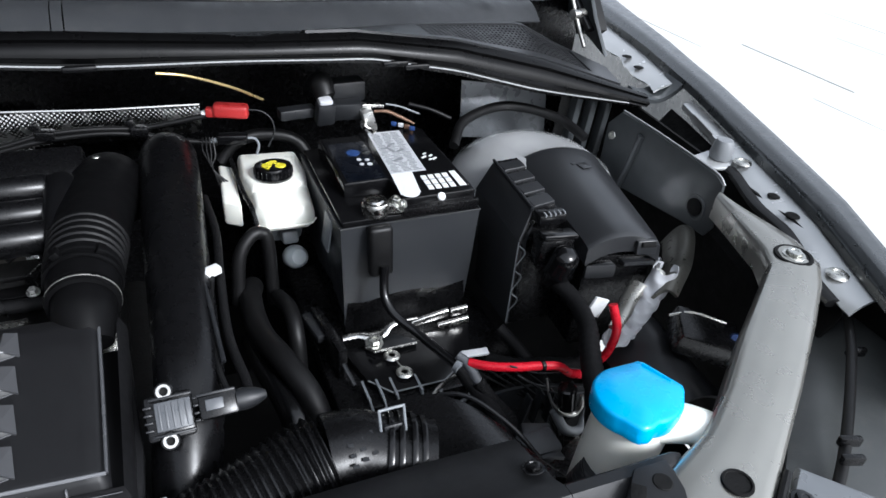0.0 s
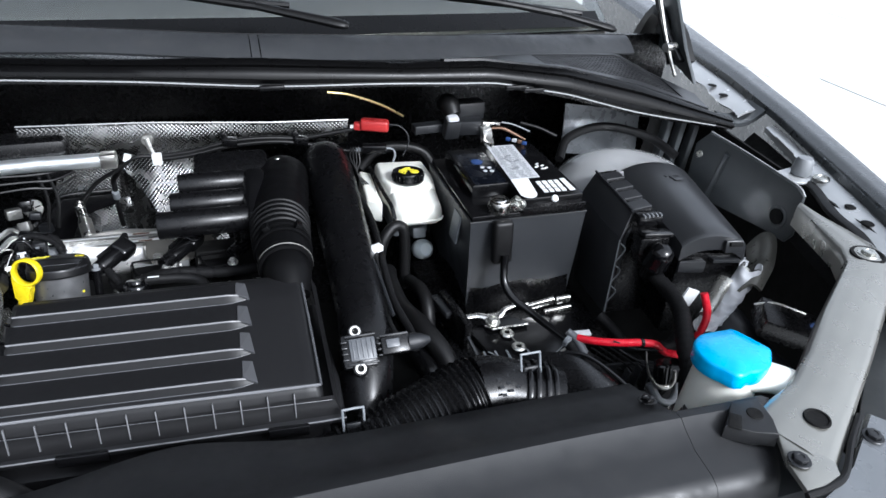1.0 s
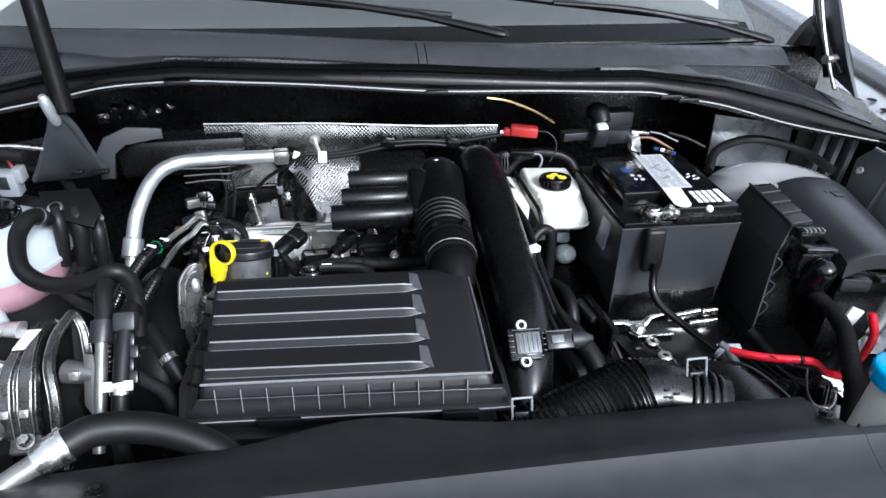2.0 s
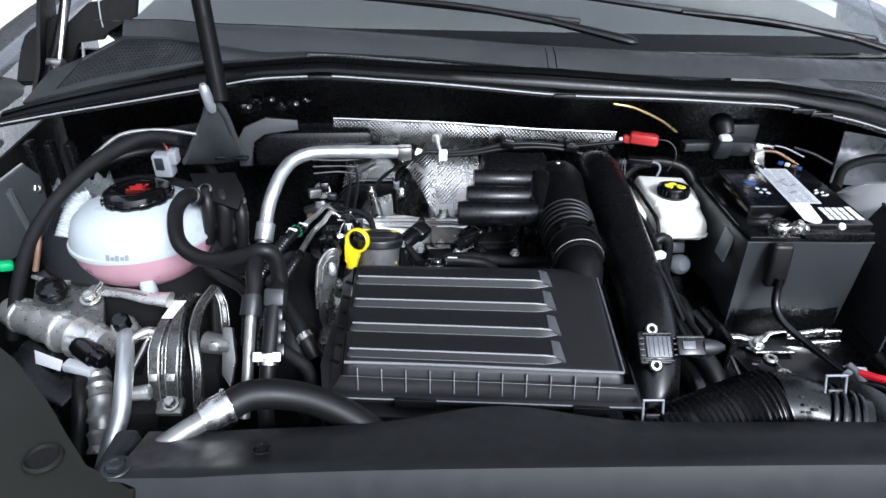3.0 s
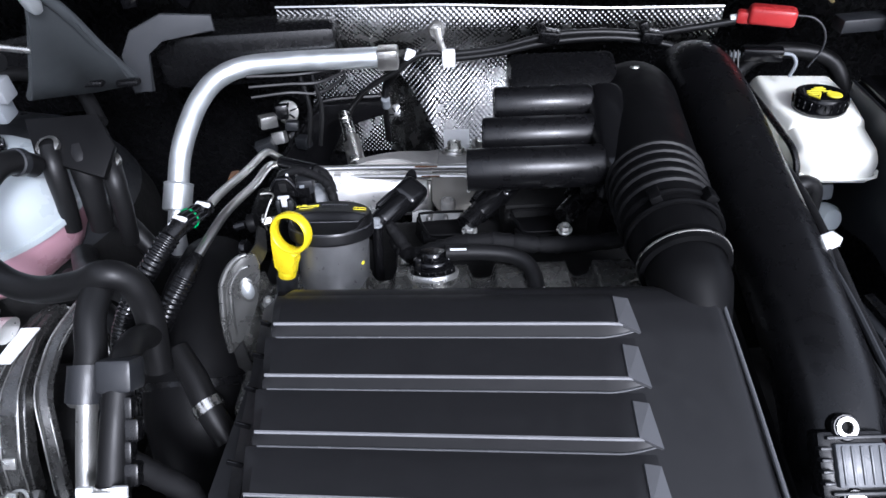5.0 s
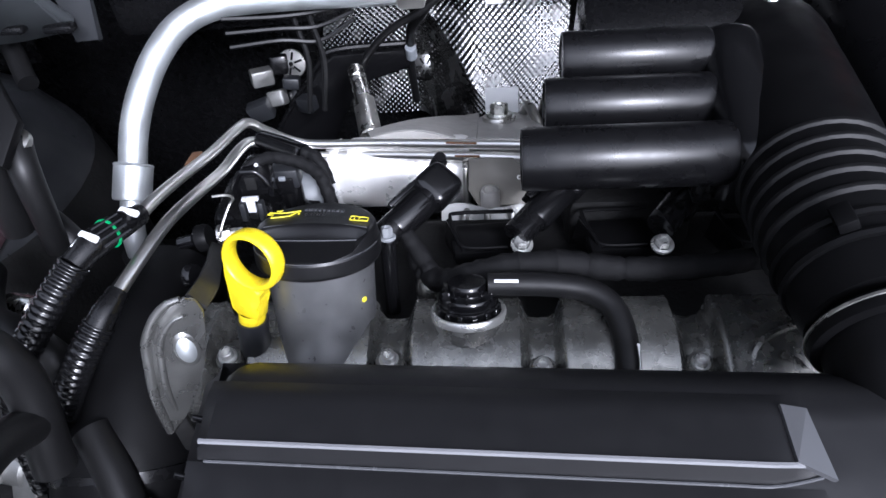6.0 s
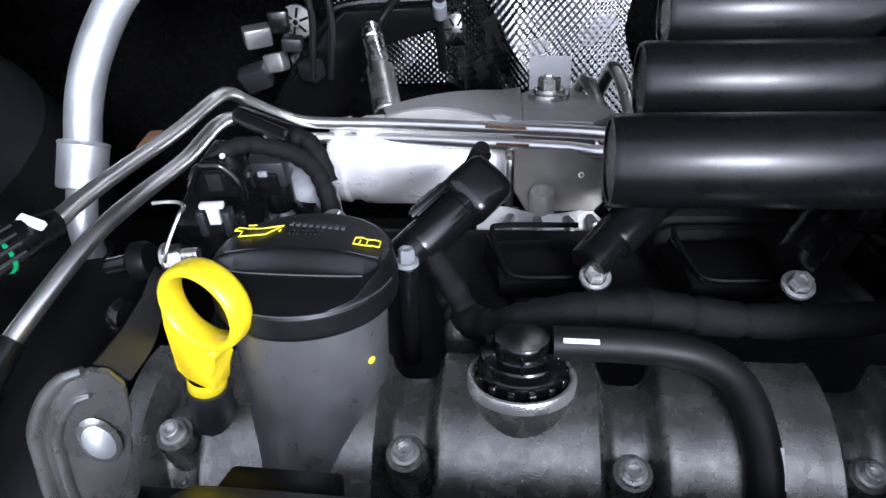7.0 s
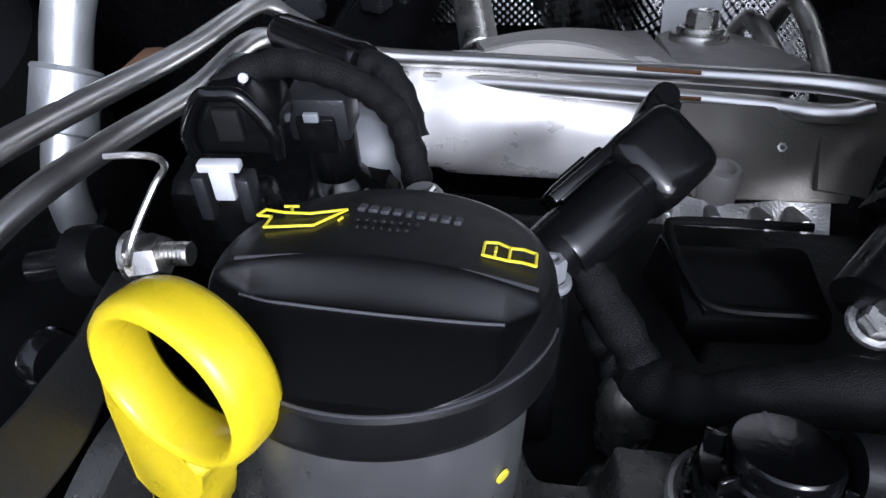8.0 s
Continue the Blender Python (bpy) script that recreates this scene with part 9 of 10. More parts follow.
    part("return_hose", tube([(-0.6240, 0.668, 0.972), (-0.6265, 0.654, 0.985), (-0.630, 0.634, 0.991), (-0.634, 0.608, 0.982), (-0.622, 0.570, 0.966), (-0.600, 0.553, 0.955), (-0.570, 0.541, 0.955), (-0.535, 0.533, 0.966), (-0.512, 0.531, 0.976), (-0.500, 0.533, 0.965), (-0.496, 0.53, 0.94), (-0.497, 0.515, 0.90)], 0.0095, 18, 8), RUBBER, r, "black rubber return hose")
    part("hose_clip", lathe([(0.0085, -0.004), (0.0112, -0.003), (0.0112, 0.003), (0.0085, 0.004)], along((-0.6262, 0.656, 0.9835), (-0.15, -0.8, 0.5)), 18), DARK_PLASTIC, r)
    part("outlet_hose", tube([(-0.600, 0.64, 0.90), (-0.585, 0.615, 0.905), (-0.562, 0.59, 0.915), (-0.535, 0.575, 0.92), (-0.515, 0.565, 0.905), (-0.51, 0.55, 0.86)], 0.0105, 18, 7), RUBBER, r, "black rubber outlet hose")
    part("outlet_hose", tube([(-0.61, 0.625, 0.890), (-0.585, 0.598, 0.895), (-0.555, 0.572, 0.896), (-0.535, 0.552, 0.878), (-0.53, 0.54, 0.82)], 0.0080, 16, 7), RUBBER, r)
    part("foot", box((-0.708, 0.650, 0.846), (0.020, 0.016, 0.026), (0, 10, 20), 0.005), WHITE_TANK, r)


coolant_reservoir()


def vertical_hoses():
    v = thing("coolant_hose_bundle", (-0.5, 0.45, 0.8), "bundle of black coolant hoses with clips", "hose")
    part("hose", tube([(-0.520, 0.535, 0.968), (-0.520, 0.51, 0.96), (-0.517, 0.492, 0.948), (-0.517, 0.478, 0.938)], 0.0095, 16, 6), RUBBER, v)
    part("coupling", tube([(-0.517, 0.484, 0.943), (-0.517, 0.478, 0.938), (-0.518, 0.468, 0.928)], 0.0125, 18, 4), DARK_PLASTIC, v)
    part("metal_pipe", tube([(-0.518, 0.470, 0.930), (-0.518, 0.445, 0.905), (-0.518, 0.420, 0.878), (-0.520, 0.395, 0.845)], 0.0062, 18, 6), CAST_DARK, v, "glossy grey metal pipe")
    part("hose", tube([(-0.497, 0.525, 0.925), (-0.494, 0.50, 0.945), (-0.490, 0.475, 0.952), (-0.490, 0.455, 0.940), (-0.491, 0.43, 0.918), (-0.492, 0.405, 0.892), (-0.493, 0.385, 0.86), (-0.49, 0.37, 0.80)], 0.0088, 16, 7), RUBBER, v)
    part("coupling", box((-0.489, 0.469, 0.952), (0.022, 0.020, 0.020), (-40, 0, 0), 0.003), DARK_PLASTIC, v)
    for k in range(4):
        part("connector_step", box((-0.489 + 0.002 * (k % 2), 0.454 - 0.009 * k, 0.940 - 0.009 * k), (0.020 + 0.004 * (k % 2), 0.009, 0.014), (-42, 0, 0), 0.002), BLACK, v)
    clamp = part("spring_clamp", lathe([(0.0088, -0.006), (0.0106, -0.006), (0.0106, 0.006), (0.0088, 0.006)], along((-0.4915, 0.418, 0.907), (0, -0.7, -0.75)), 20), STEEL, v, "bright spring clamp")
    for dx in (-0.010, 0.010):
        part("clamp_ear", box((-0.4915 + dx, 0.412, 0.916), (0.009, 0.004, 0.010), (-40, 0, 0), 0.001), WHITE, clamp)
    part("clamp_bridge", box((-0.4915, 0.411, 0.917), (0.026, 0.002, 0.004), (-40, 0, 0), 0.0006), WHITE, clamp)
    part("branch_hose", tube([(-0.487, 0.435, 0.915), (-0.472, 0.432, 0.902), (-0.455, 0.428, 0.888), (-0.445, 0.42, 0.86)], 0.0075, 14, 6, shape=lambda s, t: 1 + 0.06 * math.sin(s * 900)), TAPE, v)
    part("branch_hose", tube([(-0.495, 0.54, 0.89), (-0.480, 0.522, 0.88), (-0.468, 0.504, 0.868), (-0.455, 0.49, 0.85)], 0.0095, 14, 6), RUBBER, v)
    part("hose_band", lathe([(0.0088, -0.004), (0.0112, -0.004), (0.0112, 0.004), (0.0088, 0.004)], along((-0.4685, 0.505, 0.8685), (0.6, -0.7, -0.5)), 18), STEEL, v, "bright hose clip")
    part("loop", tube([(-0.478, 0.405, 0.87), (-0.462, 0.40, 0.865), (-0.452, 0.395, 0.84), (-0.46, 0.39, 0.81)], 0.007, 12, 6), RUBBER, v)


vertical_hoses()


def turbo_hose():
    t = thing("turbo_hose", (-0.52, 0.6, 0.8), "wide smooth black turbo hose beside the engine", "hose")
    part("hose", tube([(-0.50, 0.66, 0.865), (-0.495, 0.615, 0.870), (-0.493, 0.57, 0.860), (-0.490, 0.53, 0.835), (-0.482, 0.50, 0.78)], [0.032, 0.037, 0.040, 0.041, 0.040], 32, 7), CAP_BLACK, t)
    part("clip_band", lathe([(0.036, -0.004), (0.0425, -0.003), (0.0425, 0.003), (0.036, 0.004)], along((-0.4912, 0.545, 0.846), (0.05, -0.7, -0.6)), 32), BLACK, t)


turbo_hose()


def engine_mount():
    e = thing("engine_mount", (-0.64, 0.53, 0.72), "cast aluminium engine mount with ridged arms", "engine mount")
    line = [(0.0, 0.640, 0.838), (0.12, 0.622, 0.846), (0.30, 0.590, 0.849), (0.45, 0.560, 0.848), (0.50, 0.542, 0.846), (0.56, 0.528, 0.836), (0.80, 0.506, 0.808), (1.0, 0.488, 0.765)]
    edge_a = [(0.488, -0.6650), (0.505, -0.6665), (0.525, -0.6687), (0.54, -0.6652), (0.565, -0.6613), (0.60, -0.6556), (0.64, -0.650)]
    edge_b = [(0.488, -0.6265), (0.51, -0.6254), (0.53, -0.6255), (0.56, -0.6321), (0.60, -0.6391), (0.64, -0.638)]

    def skin(u, v):
        y, z = lerp([(a, b) for a, b, c in line], v), lerp([(a, c) for a, b, c in line], v)
        ridge = max(math.exp(-((u - c) / w) ** 12) for c, w in ((0.20, 0.17), (0.72, 0.20)))
        k = min(1, max(0, (v - 0.35) / 0.4))
        off = 0.0055 * ridge * (1 - 0.5 * max(0, (v - 0.75) / 0.25)) - 0.010 * (abs(2 * u - 1) > 0.985)
        x = lerp(edge_a, y) * (1 - u) + lerp(edge_b, y) * u
        return Vector((x, y - off * k, z + off * (1 - 0.7 * k)))
    part("body", sheet(lambda u, v: skin(1 - u, v), 48, 48, 0.012), MOUNT_CAST, e, sharp=60)
    # paler lines paint the highlights along the ridges
    for u in (0.05, 0.35, 0.54, 0.90):
        part("ridge_highlight", tube([skin(u, 0.30 + 0.07 * k) + Vector((0, -0.0006, 0.0008)) for k in range(10)], 0.0007, 8, 3), CAST_DARK, e)
    for u in (0.20, 0.72):
        part("casting_pad", box(skin(u, 0.80) + Vector((0, -0.001, 0.001)), (0.010, 0.003, 0.009), (-34, 0, 0), 0.001), CAST, e)
    part("label", plate([(-0.6596, 0.562, 0.8560), (-0.6460, 0.562, 0.8560), (-0.6391, 0.600, 0.8562), (-0.6556, 0.600, 0.8562)], 0.001, 0, down=(0, 0, -1)), WHITE, e, "white paper label")
    # the open arch beside it: two legs that meet in a peak
    arch = [(-0.604, 0.615, 0.8674), (-0.6140, 0.590, 0.8600), (-0.6175, 0.570, 0.8520), (-0.6150, 0.540, 0.8421), (-0.6083, 0.515, 0.8142), (-0.6075, 0.495, 0.7732), (-0.608, 0.488, 0.73)]
    far = [(-0.604, 0.615, 0.8674), (-0.5960, 0.607, 0.8600), (-0.5909, 0.60, 0.8460), (-0.5879, 0.585, 0.8192), (-0.588, 0.575, 0.77)]
    # each leg gets two paler lines as painted highlights
    for name, pts, r in (("side_arch", arch, 0.0075), ("arch_leg", far, 0.0060)):
        part(name, tube(pts, r, 8, 4, squash=0.7), MOUNT_CAST, e, sharp=25)
        part("arch_highlight", tube([(x - 0.0045, y - 0.003, z + 0.0035) for x, y, z in pts[:6]], 0.0009, 8, 4), CAST_DARK, e)
        part("arch_highlight", tube([(x + 0.0050, y - 0.003, z + 0.0015) for x, y, z in pts[:6]], 0.0009, 8, 4), CAST_DARK, e)
    # the arch's shaded opening, filled by a near-black plate
    part("arch_back", plate([(-0.612, 0.612, 0.855), (-0.594, 0.612, 0.855), (-0.590, 0.600, 0.80), (-0.606, 0.56, 0.78)], 0.01, 0.002), VOID, e)
    part("foot_lug", box((-0.6400, 0.4865, 0.7740), (0.034, 0.022, 0.010), (18, 0, 0), 0.003), CAST_DARK, e)
    bolt_head((-0.6370, 0.4850, 0.7800), (0, -0.4, 1), 0.0070, 0.012, e)
    part("cross_arm", rod((-0.613, 0.568, 0.812), (-0.574, 0.558, 0.812), 0.0150, 0.0125, 18, 0.002), CAST_DARK, e)
    part("arm_pad", box((-0.596, 0.552, 0.818), (0.012, 0.010, 0.012), (-20, 0, 0), 0.002), CAST, e)
    part("nub_plate", plate([(-0.586, 0.575, 0.832), (-0.572, 0.570, 0.834), (-0.566, 0.545, 0.800), (-0.572, 0.525, 0.770), (-0.584, 0.535, 0.785)], 0.008, 0.002), CAST_DARK, e)
    part("end_boss", lathe([(0, 0.010), (0.008, 0.010), (0.0110, 0.007), (0.0115, -0.008)], along((-0.5803, 0.520, 0.754), (0.1, -0.7, 0.7)), 20), CAST_DARK, e)
    # the forked beam that ties the mount to the body
    part("rear_beam", tube([(-0.770, 0.628, 0.856), (-0.745, 0.612, 0.862), (-0.715, 0.602, 0.866), (-0.685, 0.592, 0.866), (-0.655, 0.588, 0.866)], [0.010, 0.009, 0.0095, 0.011, 0.014], 14, 6, squash=0.6), CAST, e)
    part("beam_groove", tube([(-0.752, 0.612, 0.8685), (-0.715, 0.5985, 0.8725), (-0.685, 0.589, 0.8725)], 0.0016, 8, 5), CAST_DARK, e)
    part("tower", rod((-0.582, 0.622, 0.888), (-0.556, 0.615, 0.893), 0.010, None, 16, 0.002), STEEL, e, "bright stub")
    # shade under the mount, given as a near-black block
    part("lower_block", box((-0.64, 0.57, 0.75), (0.10, 0.09, 0.10), (0, 0, 4), 0.012), VOID, e)
    part("white_bush", lathe([(0, 0.012), (0.008, 0.011), (0.010, 0.006), (0.010, -0.01)], along((-0.690, 0.612, 0.868), (0, -0.3, 1)), 16), WHITE_TANK, e)


engine_mount()


def side_casting():
    """Compressor lines and castings at the side of the bay."""
    s = thing("compressor_casting", (-0.78, 0.57, 0.75), "cast aluminium casting with short bright pipes", "casting")
    body = [(-0.885, 0.625, 0.822), (-0.862, 0.606, 0.827), (-0.813, 0.580, 0.829), (-0.766, 0.557, 0.829), (-0.727, 0.540, 0.826)]
    part("body", tube(body, [0.020, 0.021, 0.024, 0.026, 0.021], 22, 6, shape=lambda q, t: 1 + 0.05 * math.sin(q * 190) + 0.03 * math.sin(q * 420)), CAST, s)
    for t, r in ((0.25, 0.0235), (0.62, 0.028), (0.9, 0.0245)):
        k = t * 4
        i = int(k)
        p = Vector(body[i]).lerp(Vector(body[i + 1]), k - i)
        part("casting_collar", lathe([(r - 0.004, -0.004), (r, -0.003), (r + 0.001, 0), (r, 0.003), (r - 0.004, 0.004)], along(p, Vector(body[i + 1]) - Vector(body[i])), 24), CAST, s)
    part("casting_rib", plate([(-0.862, 0.606, 0.852), (-0.80, 0.574, 0.857), (-0.735, 0.545, 0.853), (-0.735, 0.540, 0.845), (-0.80, 0.568, 0.848), (-0.862, 0.600, 0.845)], 0.004, 0.001), CAST, s)
    part("plate", plate([(-0.866, 0.667, 0.856), (-0.840, 0.700, 0.858), (-0.780, 0.668, 0.860), (-0.756, 0.625, 0.860), (-0.726, 0.550, 0.856), (-0.792, 0.579, 0.852), (-0.837, 0.592, 0.852)], 0.008, 0.002, down=(0, 0, -1)), BRACKET_STEEL, s, "grey steel plate")
    part("plate_fold", tube([(-0.862, 0.652, 0.860), (-0.835, 0.640, 0.8605), (-0.805, 0.636, 0.861)], 0.0032, 8, 5), CAST, s)
    part("plate_fold", tube([(-0.830, 0.697, 0.861), (-0.785, 0.676, 0.863), (-0.762, 0.650, 0.863)], 0.0026, 8, 5), CAST, s)
    bolt_head((-0.762, 0.598, 0.861), (0, -0.3, 1), 0.009, 0.010, s)
    part("pin", tube([(-0.757, 0.604, 0.868), (-0.748, 0.612, 0.878)], 0.003, 8, 1), STEEL, s)
    part("black_knob", lathe([(0, 0.010), (0.006, 0.010), (0.008, 0.014), (0.015, 0.012), (0.018, 0.006), (0.019, 0), (0.016, -0.01)], along((-0.815, 0.609, 0.866), (0, -0.4, 1)), 24), BLACK_GLOSS, s)
    part("black_cap", lathe([(0, 0.026), (0.010, 0.025), (0.0125, 0.020), (0.012, 0.012), (0.0145, 0.010), (0.0145, -0.012), (0.011, -0.022), (0, -0.024)], along((-0.735, 0.515, 0.838), (0.85, -0.45, -0.15)), 18), BLACK_GLOSS, s, "glossy black cap")
    part("cap_stub", tube([(-0.765, 0.530, 0.842), (-0.754, 0.525, 0.842)], 0.009, 12, 1), CAST, s)
    part("plug_socket", lathe([(0.017, -0.025), (0.016, 0.0), (0.012, 0.006), (0, 0.006)], along((-0.712, 0.565, 0.842), (0, -0.4, 1)), 18), CAST, s)
    part("hex_plug", lathe([(0, 0.020), (0.009, 0.019), (0.0115, 0.014), (0.0115, 0)], along((-0.709, 0.560, 0.846), (0.1, -0.5, 0.9)), 8), BLACK_GLOSS, s)
    part("bright_pipe", tube([(-0.702, 0.548, 0.840), (-0.697, 0.532, 0.842), (-0.688, 0.505, 0.838), (-0.680, 0.470, 0.825), (-0.677, 0.440, 0.805), (-0.682, 0.412, 0.785), (-0.69, 0.385, 0.75)], [0.010, 0.0105, 0.0105, 0.0105, 0.0105, 0.0105, 0.0105], 20, 7), ALU_PIPE, s, "matt aluminium pipe")
    part("small_pipe", tube([(-0.690, 0.545, 0.838), (-0.674, 0.552, 0.842), (-0.664, 0.55, 0.838)], 0.007, 12, 5), STEEL_DULL, s)
    part("small_rod", rod((-0.675, 0.552, 0.834), (-0.686, 0.505, 0.815), 0.0035, None, 12, 0.001), STEEL_DULL, s)
    part("low_pipe", rod((-0.688, 0.481, 0.80), (-0.658, 0.486, 0.80), 0.008, 0.010, 14, 0.002), CAST, s)
    part("wrapped_hose", tube([(-0.763, 0.556, 0.80), (-0.745, 0.530, 0.797), (-0.728, 0.500, 0.790), (-0.714, 0.465, 0.775), (-0.71, 0.435, 0.75)], [0.012, 0.015, 0.017, 0.016, 0.014], 18, 9, shape=lambda q, t: 1 + 0.10 * math.sin(q * 310) + 0.06 * math.sin(q * 770)), CAST_DARK, s, "foil wrapped hose")
    # coloured near black where the castings run down into shade
    part("lower_casting", box((-0.685, 0.50, 0.765), (0.05, 0.07, 0.05), (10, 15, 20), 0.012), VOID, s)
    part("black_hose", tube([(-0.76, 0.535, 0.795), (-0.748, 0.50, 0.80), (-0.74, 0.47, 0.785), (-0.74, 0.44, 0.74)], 0.010, 12, 6), RUBBER, s)
    part("dark_box", box((-0.80, 0.52, 0.785), (0.11, 0.06, 0.05), (10, 12, -22), 0.006), BLACK, s)
    part("white_label", plate([(-0.828, 0.548, 0.818), (-0.774, 0.521, 0.820), (-0.772, 0.507, 0.815), (-0.818, 0.528, 0.812)], 0.001, 0), WHITE, s, "white paper label")
    part("label_block", box((-0.752, 0.514, 0.815), (0.038, 0.016, 0.012), (0, 5, -12), 0.003), SILVER_LABEL, s)
    part("round_plug", lathe([(0, 0.012), (0.010, 0.011), (0.013, 0.004), (0.013, -0.01)], along((-0.765, 0.45, 0.79), (0, -0.5, 1)), 18), BLACK_GLOSS, s)
    part("green_plug", box((-0.885, 0.640, 0.885), (0.020, 0.014, 0.014), (0, 10, 30), 0.005), GREEN, s, "green plastic plug")
    part("loom", tube([(-0.66, 0.74, 1.028), (-0.70, 0.745, 1.03), (-0.735, 0.735, 1.02), (-0.775, 0.71, 1.0), (-0.815, 0.675, 0.965), (-0.845, 0.645, 0.92), (-0.865, 0.615, 0.86), (-0.875, 0.59, 0.80)], [0.007, 0.009, 0.010, 0.010, 0.009, 0.009, 0.009, 0.009], 14, 8), TAPE, s, "black taped loom")
    part("copper_pipe", tube([(-0.835, 0.655, 0.935), (-0.838, 0.645, 0.91), (-0.845, 0.635, 0.88)], 0.004, 10, 5), COPPER, s)
    part("rear_pipe", tube([(-0.785, 0.745, 1.0), (-0.745, 0.755, 1.028), (-0.69, 0.758, 1.035), (-0.64, 0.757, 1.030)], 0.0032, 10, 6), STEEL_DULL, s, "thin bright pipe")
    part("foil_panel", sheet(lambda u, v: (-0.83 + 0.07 * u, 0.72 + 0.03 * u - 0.02 * v, 0.90 + 0.08 * v + 0.006 * math.sin(30 * u) * math.sin(11 * v)), 24, 16, 0.0), FOIL, s, "crumpled bright foil panel")


side_casting()


def valve_block():
    """Small plugs and brackets behind the expansion tank."""
    v = thing("valve_block", (-0.6, 0.7, 0.9), "cluster of grey valves and plugs behind the tank", "valve")
    part("plate", plate([(-0.645, 0.715, 0.985), (-0.585, 0.72, 0.985), (-0.570, 0.70, 0.965), (-0.575, 0.675, 0.95), (-0.63, 0.685, 0.965)], 0.008, 0.002), CAP_BLACK, v)
    for x, y, z, r in ((-0.601, 0.700, 0.968, 0.012), (-0.578, 0.695, 0.955, 0.009), (-0.62, 0.69, 0.975, 0.009)):
        part("plug", tube([(x, y, z), (x + 0.004, y - 0.012, z - 0.012), (x + 0.004, y - 0.018, z - 0.04), (x, y - 0.02, z - 0.07)], [r * 0.9, r, r * 0.9, r * 0.8], 14, 5), RUBBER, v)
        part("ring", lathe([(r * 0.7, 0), (r * 1.05, 0), (r * 1.05, 0.004), (r * 0.7, 0.005)], along((x, y, z), (0, -0.4, 0.9)), 16), STEEL_DULL, v)
    part("elbow", tube([(-0.63, 0.715, 0.892), (-0.61, 0.70, 0.90), (-0.585, 0.69, 0.895), (-0.565, 0.68, 0.87)], 0.009, 14, 6), RUBBER, v)
    b = thing("bonnet_stay_bracket", (-0.62, 0.78, 0.95), "dark grey bracket holding the bonnet stay", "bracket")
    part("plate", plate([(-0.612, 0.735, 1.098), (-0.602, 0.735, 1.098), (-0.598, 0.76, 1.06), (-0.600, 0.80, 1.01), (-0.604, 0.835, 0.965), (-0.640, 0.825, 0.965), (-0.674, 0.77, 0.985), (-0.654, 0.765, 1.01), (-0.627, 0.745, 1.06)], 0.010, 0.003), INNER, b)
    part("edge_fold", tube([(-0.603, 0.732, 1.09), (-0.598, 0.755, 1.06), (-0.600, 0.79, 1.015), (-0.602, 0.83, 0.968)], 0.005, 10, 6), INNER, b)
    part("pin_tip", lathe([(0, 0.024), (0.004, 0.023), (0.0066, 0.017), (0.0070, 0.0), (0.0066, -0.014), (0.004, -0.020), (0, -0.021)], along((-0.609, 0.728, 1.090), (-0.1, -0.3, 1)), 20), ALU_PIPE, b, "bright rounded pin")
    part("fastener", box((-0.63, 0.806, 0.975), (0.022, 0.010, 0.006), (0, 0, 0), 0.002), BLACK, b)
    part("fastener", box((-0.60, 0.815, 0.970), (0.022, 0.010, 0.006), (0, 0, 0), 0.002), BLACK, b)
    s = thing("bonnet_stay", (-0.6, 0.73, 1.09), "black gas strut holding the bonnet up", "strut")
    part("rod", rod((-0.596, 0.737, 1.083), (-0.672, 0.90, 1.66), 0.0120, 0.0115, 18, 0.002), CAP_BLACK, s)
    w = thing("pale_baffle", (-0.56, 0.85, 0.94), "pale grey plastic baffle on the bulkhead", "baffle")
    part("sheet", plate([(-0.517, 0.856, 1.018), (-0.517, 0.856, 1.002), (-0.57, 0.853, 0.998), (-0.588, 0.85, 0.985), (-0.592, 0.848, 0.945), (-0.612, 0.846, 0.945), (-0.612, 0.846, 0.985), (-0.598, 0.85, 1.008), (-0.565, 0.854, 1.022)], 0.006, 0.002), GREY_PLASTIC, w)
    part("dark_back", box((-0.50, 0.90, 0.96), (0.19, 0.05, 0.06), (0, 0, 3), 0.01), BLACK, w)
    for k in range(5):
        x = -0.59 + 0.018 * k
        part("stud", lathe([(0, 0.008), (0.0016, 0.008), (0.0028, 0.003), (0.004, 0)], along((x, 0.862 + 0.004 * (k % 2), 1.035 + 0.006 * (k % 3)), (0, -1, 0.2)), 12), BLACK_GLOSS if k % 2 else STEEL_DULL, w)
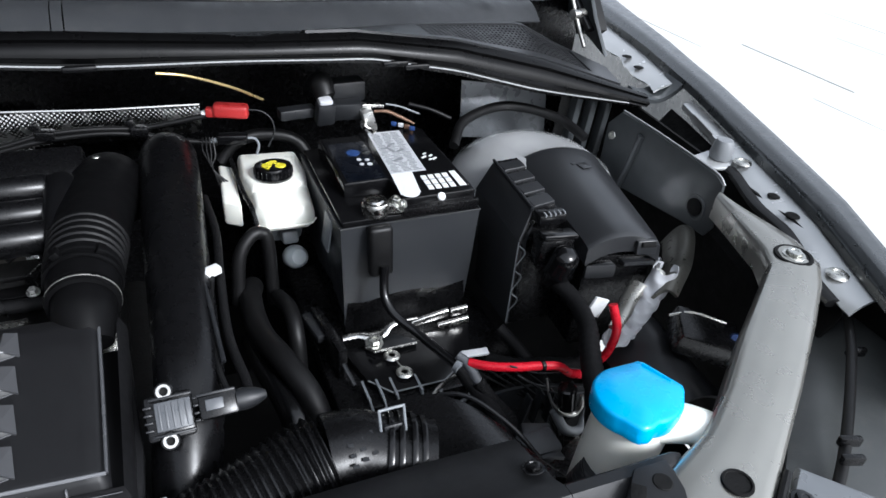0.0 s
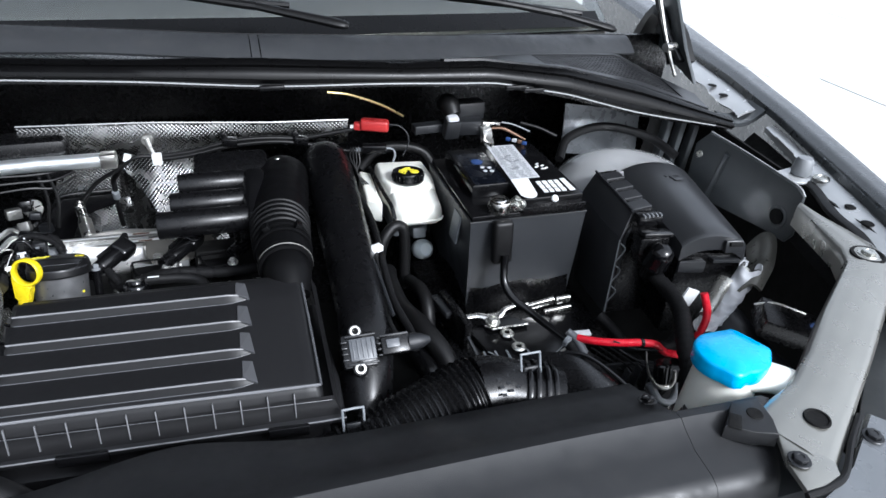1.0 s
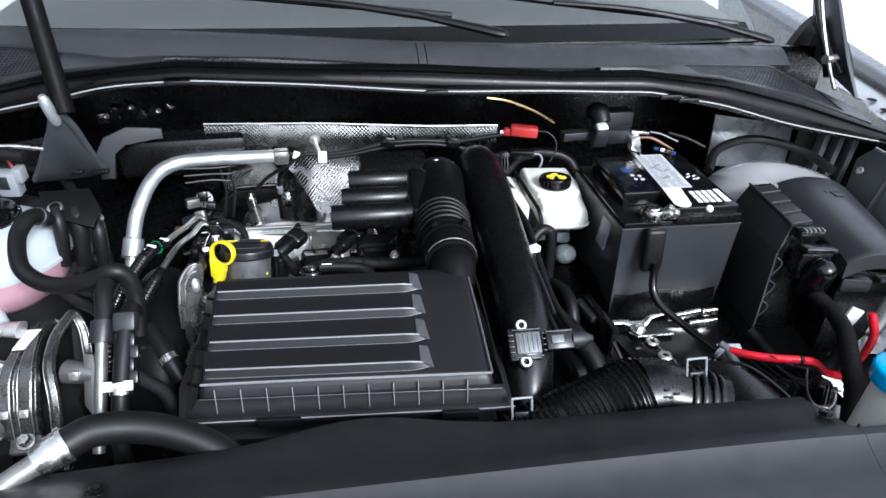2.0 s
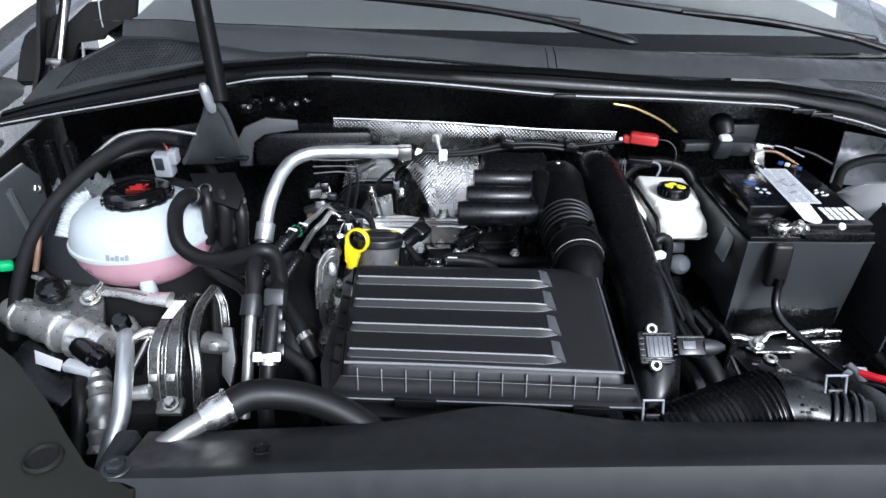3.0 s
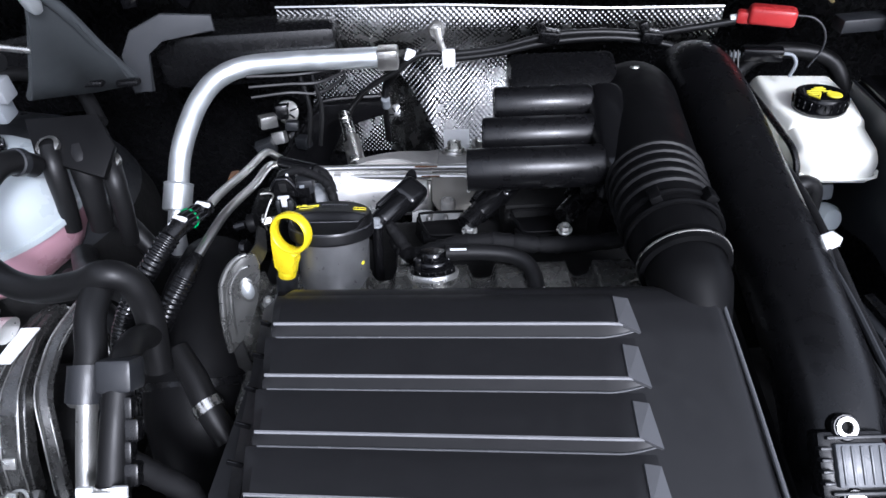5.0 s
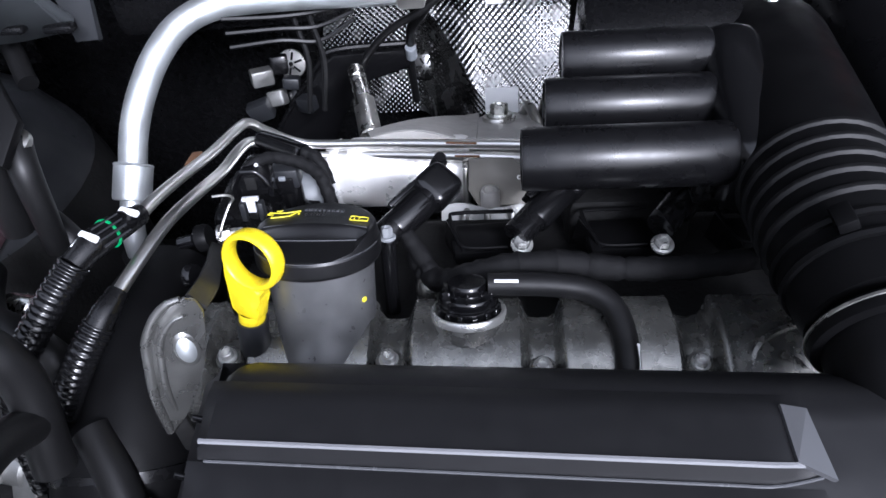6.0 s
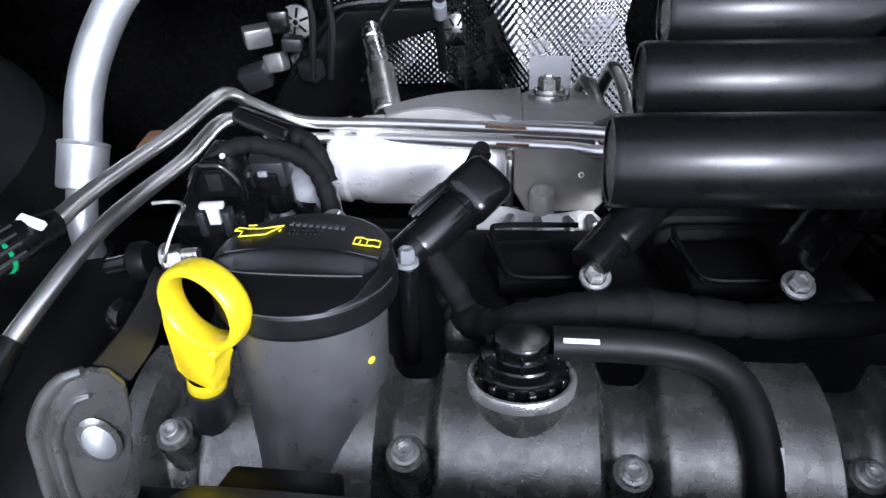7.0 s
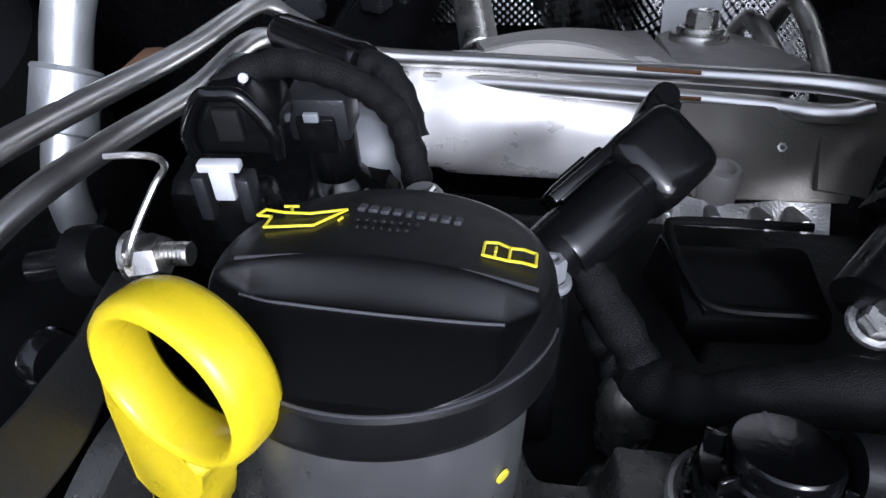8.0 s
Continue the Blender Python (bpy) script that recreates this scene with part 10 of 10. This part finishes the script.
    for k in range(6):
        x = -0.600 + 0.019 * k
        part("clutter_block", box((x, 0.872 + 0.004 * (k % 2), 1.030 + 0.007 * (k % 3)), (0.015, 0.016, 0.016 + 0.004 * (k % 2)), (10 * (k % 3), 12 * k, 20 - 9 * k), 0.003), BLACK_GLOSS, w)


valve_block()


def radiator_hose():
    r = thing("radiator_hose", (-0.4560, 0.3250, 0.8900), "thick black radiator hose with a bright end fitting", "hose")
    part("hose", tube([(-0.5060, 0.3170, 0.9380), (-0.4860, 0.3290, 0.9400), (-0.4540, 0.3350, 0.9340), (-0.4210, 0.3330, 0.9240), (-0.3860, 0.3230, 0.9080), (-0.3560, 0.3070, 0.8880), (-0.3260, 0.2950, 0.8600)], 0.0142, 24, 8), RUBBER, r)
    part("fitting", tube([(-0.5260, 0.3050, 0.9330), (-0.5160, 0.3110, 0.9355), (-0.5050, 0.3180, 0.9380)], [0.0125, 0.0152, 0.0152], 20, 4), STEEL, r, "bright metal end fitting")
    part("fitting_ring", lathe([(0.013, -0.003), (0.0168, -0.002), (0.0168, 0.002), (0.013, 0.003)], along((-0.5060, 0.3175, 0.9380), (0.85, 0.5, 0.15)), 24), STEEL, r)
    part("spigot", tube([(-0.5610, 0.2850, 0.9180), (-0.5460, 0.2940, 0.9250), (-0.5240, 0.3060, 0.9330)], 0.0095, 16, 4), CAST_DARK, r)
    part("bracket", box((-0.5510, 0.2800, 0.9020), (0.03, 0.012, 0.04), (0, 10, 20), 0.003), BLACK, r)
    part("bracket", box((-0.5210, 0.2800, 0.9020), (0.02, 0.012, 0.04), (0, 0, 10), 0.003), DARK_PLASTIC, r)


radiator_hose()

# near-black engine block and gearbox fill the depth, shade put into their colour
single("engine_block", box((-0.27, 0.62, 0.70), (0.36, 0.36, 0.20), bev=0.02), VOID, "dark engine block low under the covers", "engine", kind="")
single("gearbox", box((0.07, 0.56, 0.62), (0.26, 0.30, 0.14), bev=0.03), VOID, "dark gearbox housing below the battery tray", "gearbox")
single("cooling_fan_shroud", box((-0.2, 0.30, 0.74), (0.80, 0.05, 0.26), bev=0.02), BLACK, "black fan shroud behind the slam panel", "shroud")
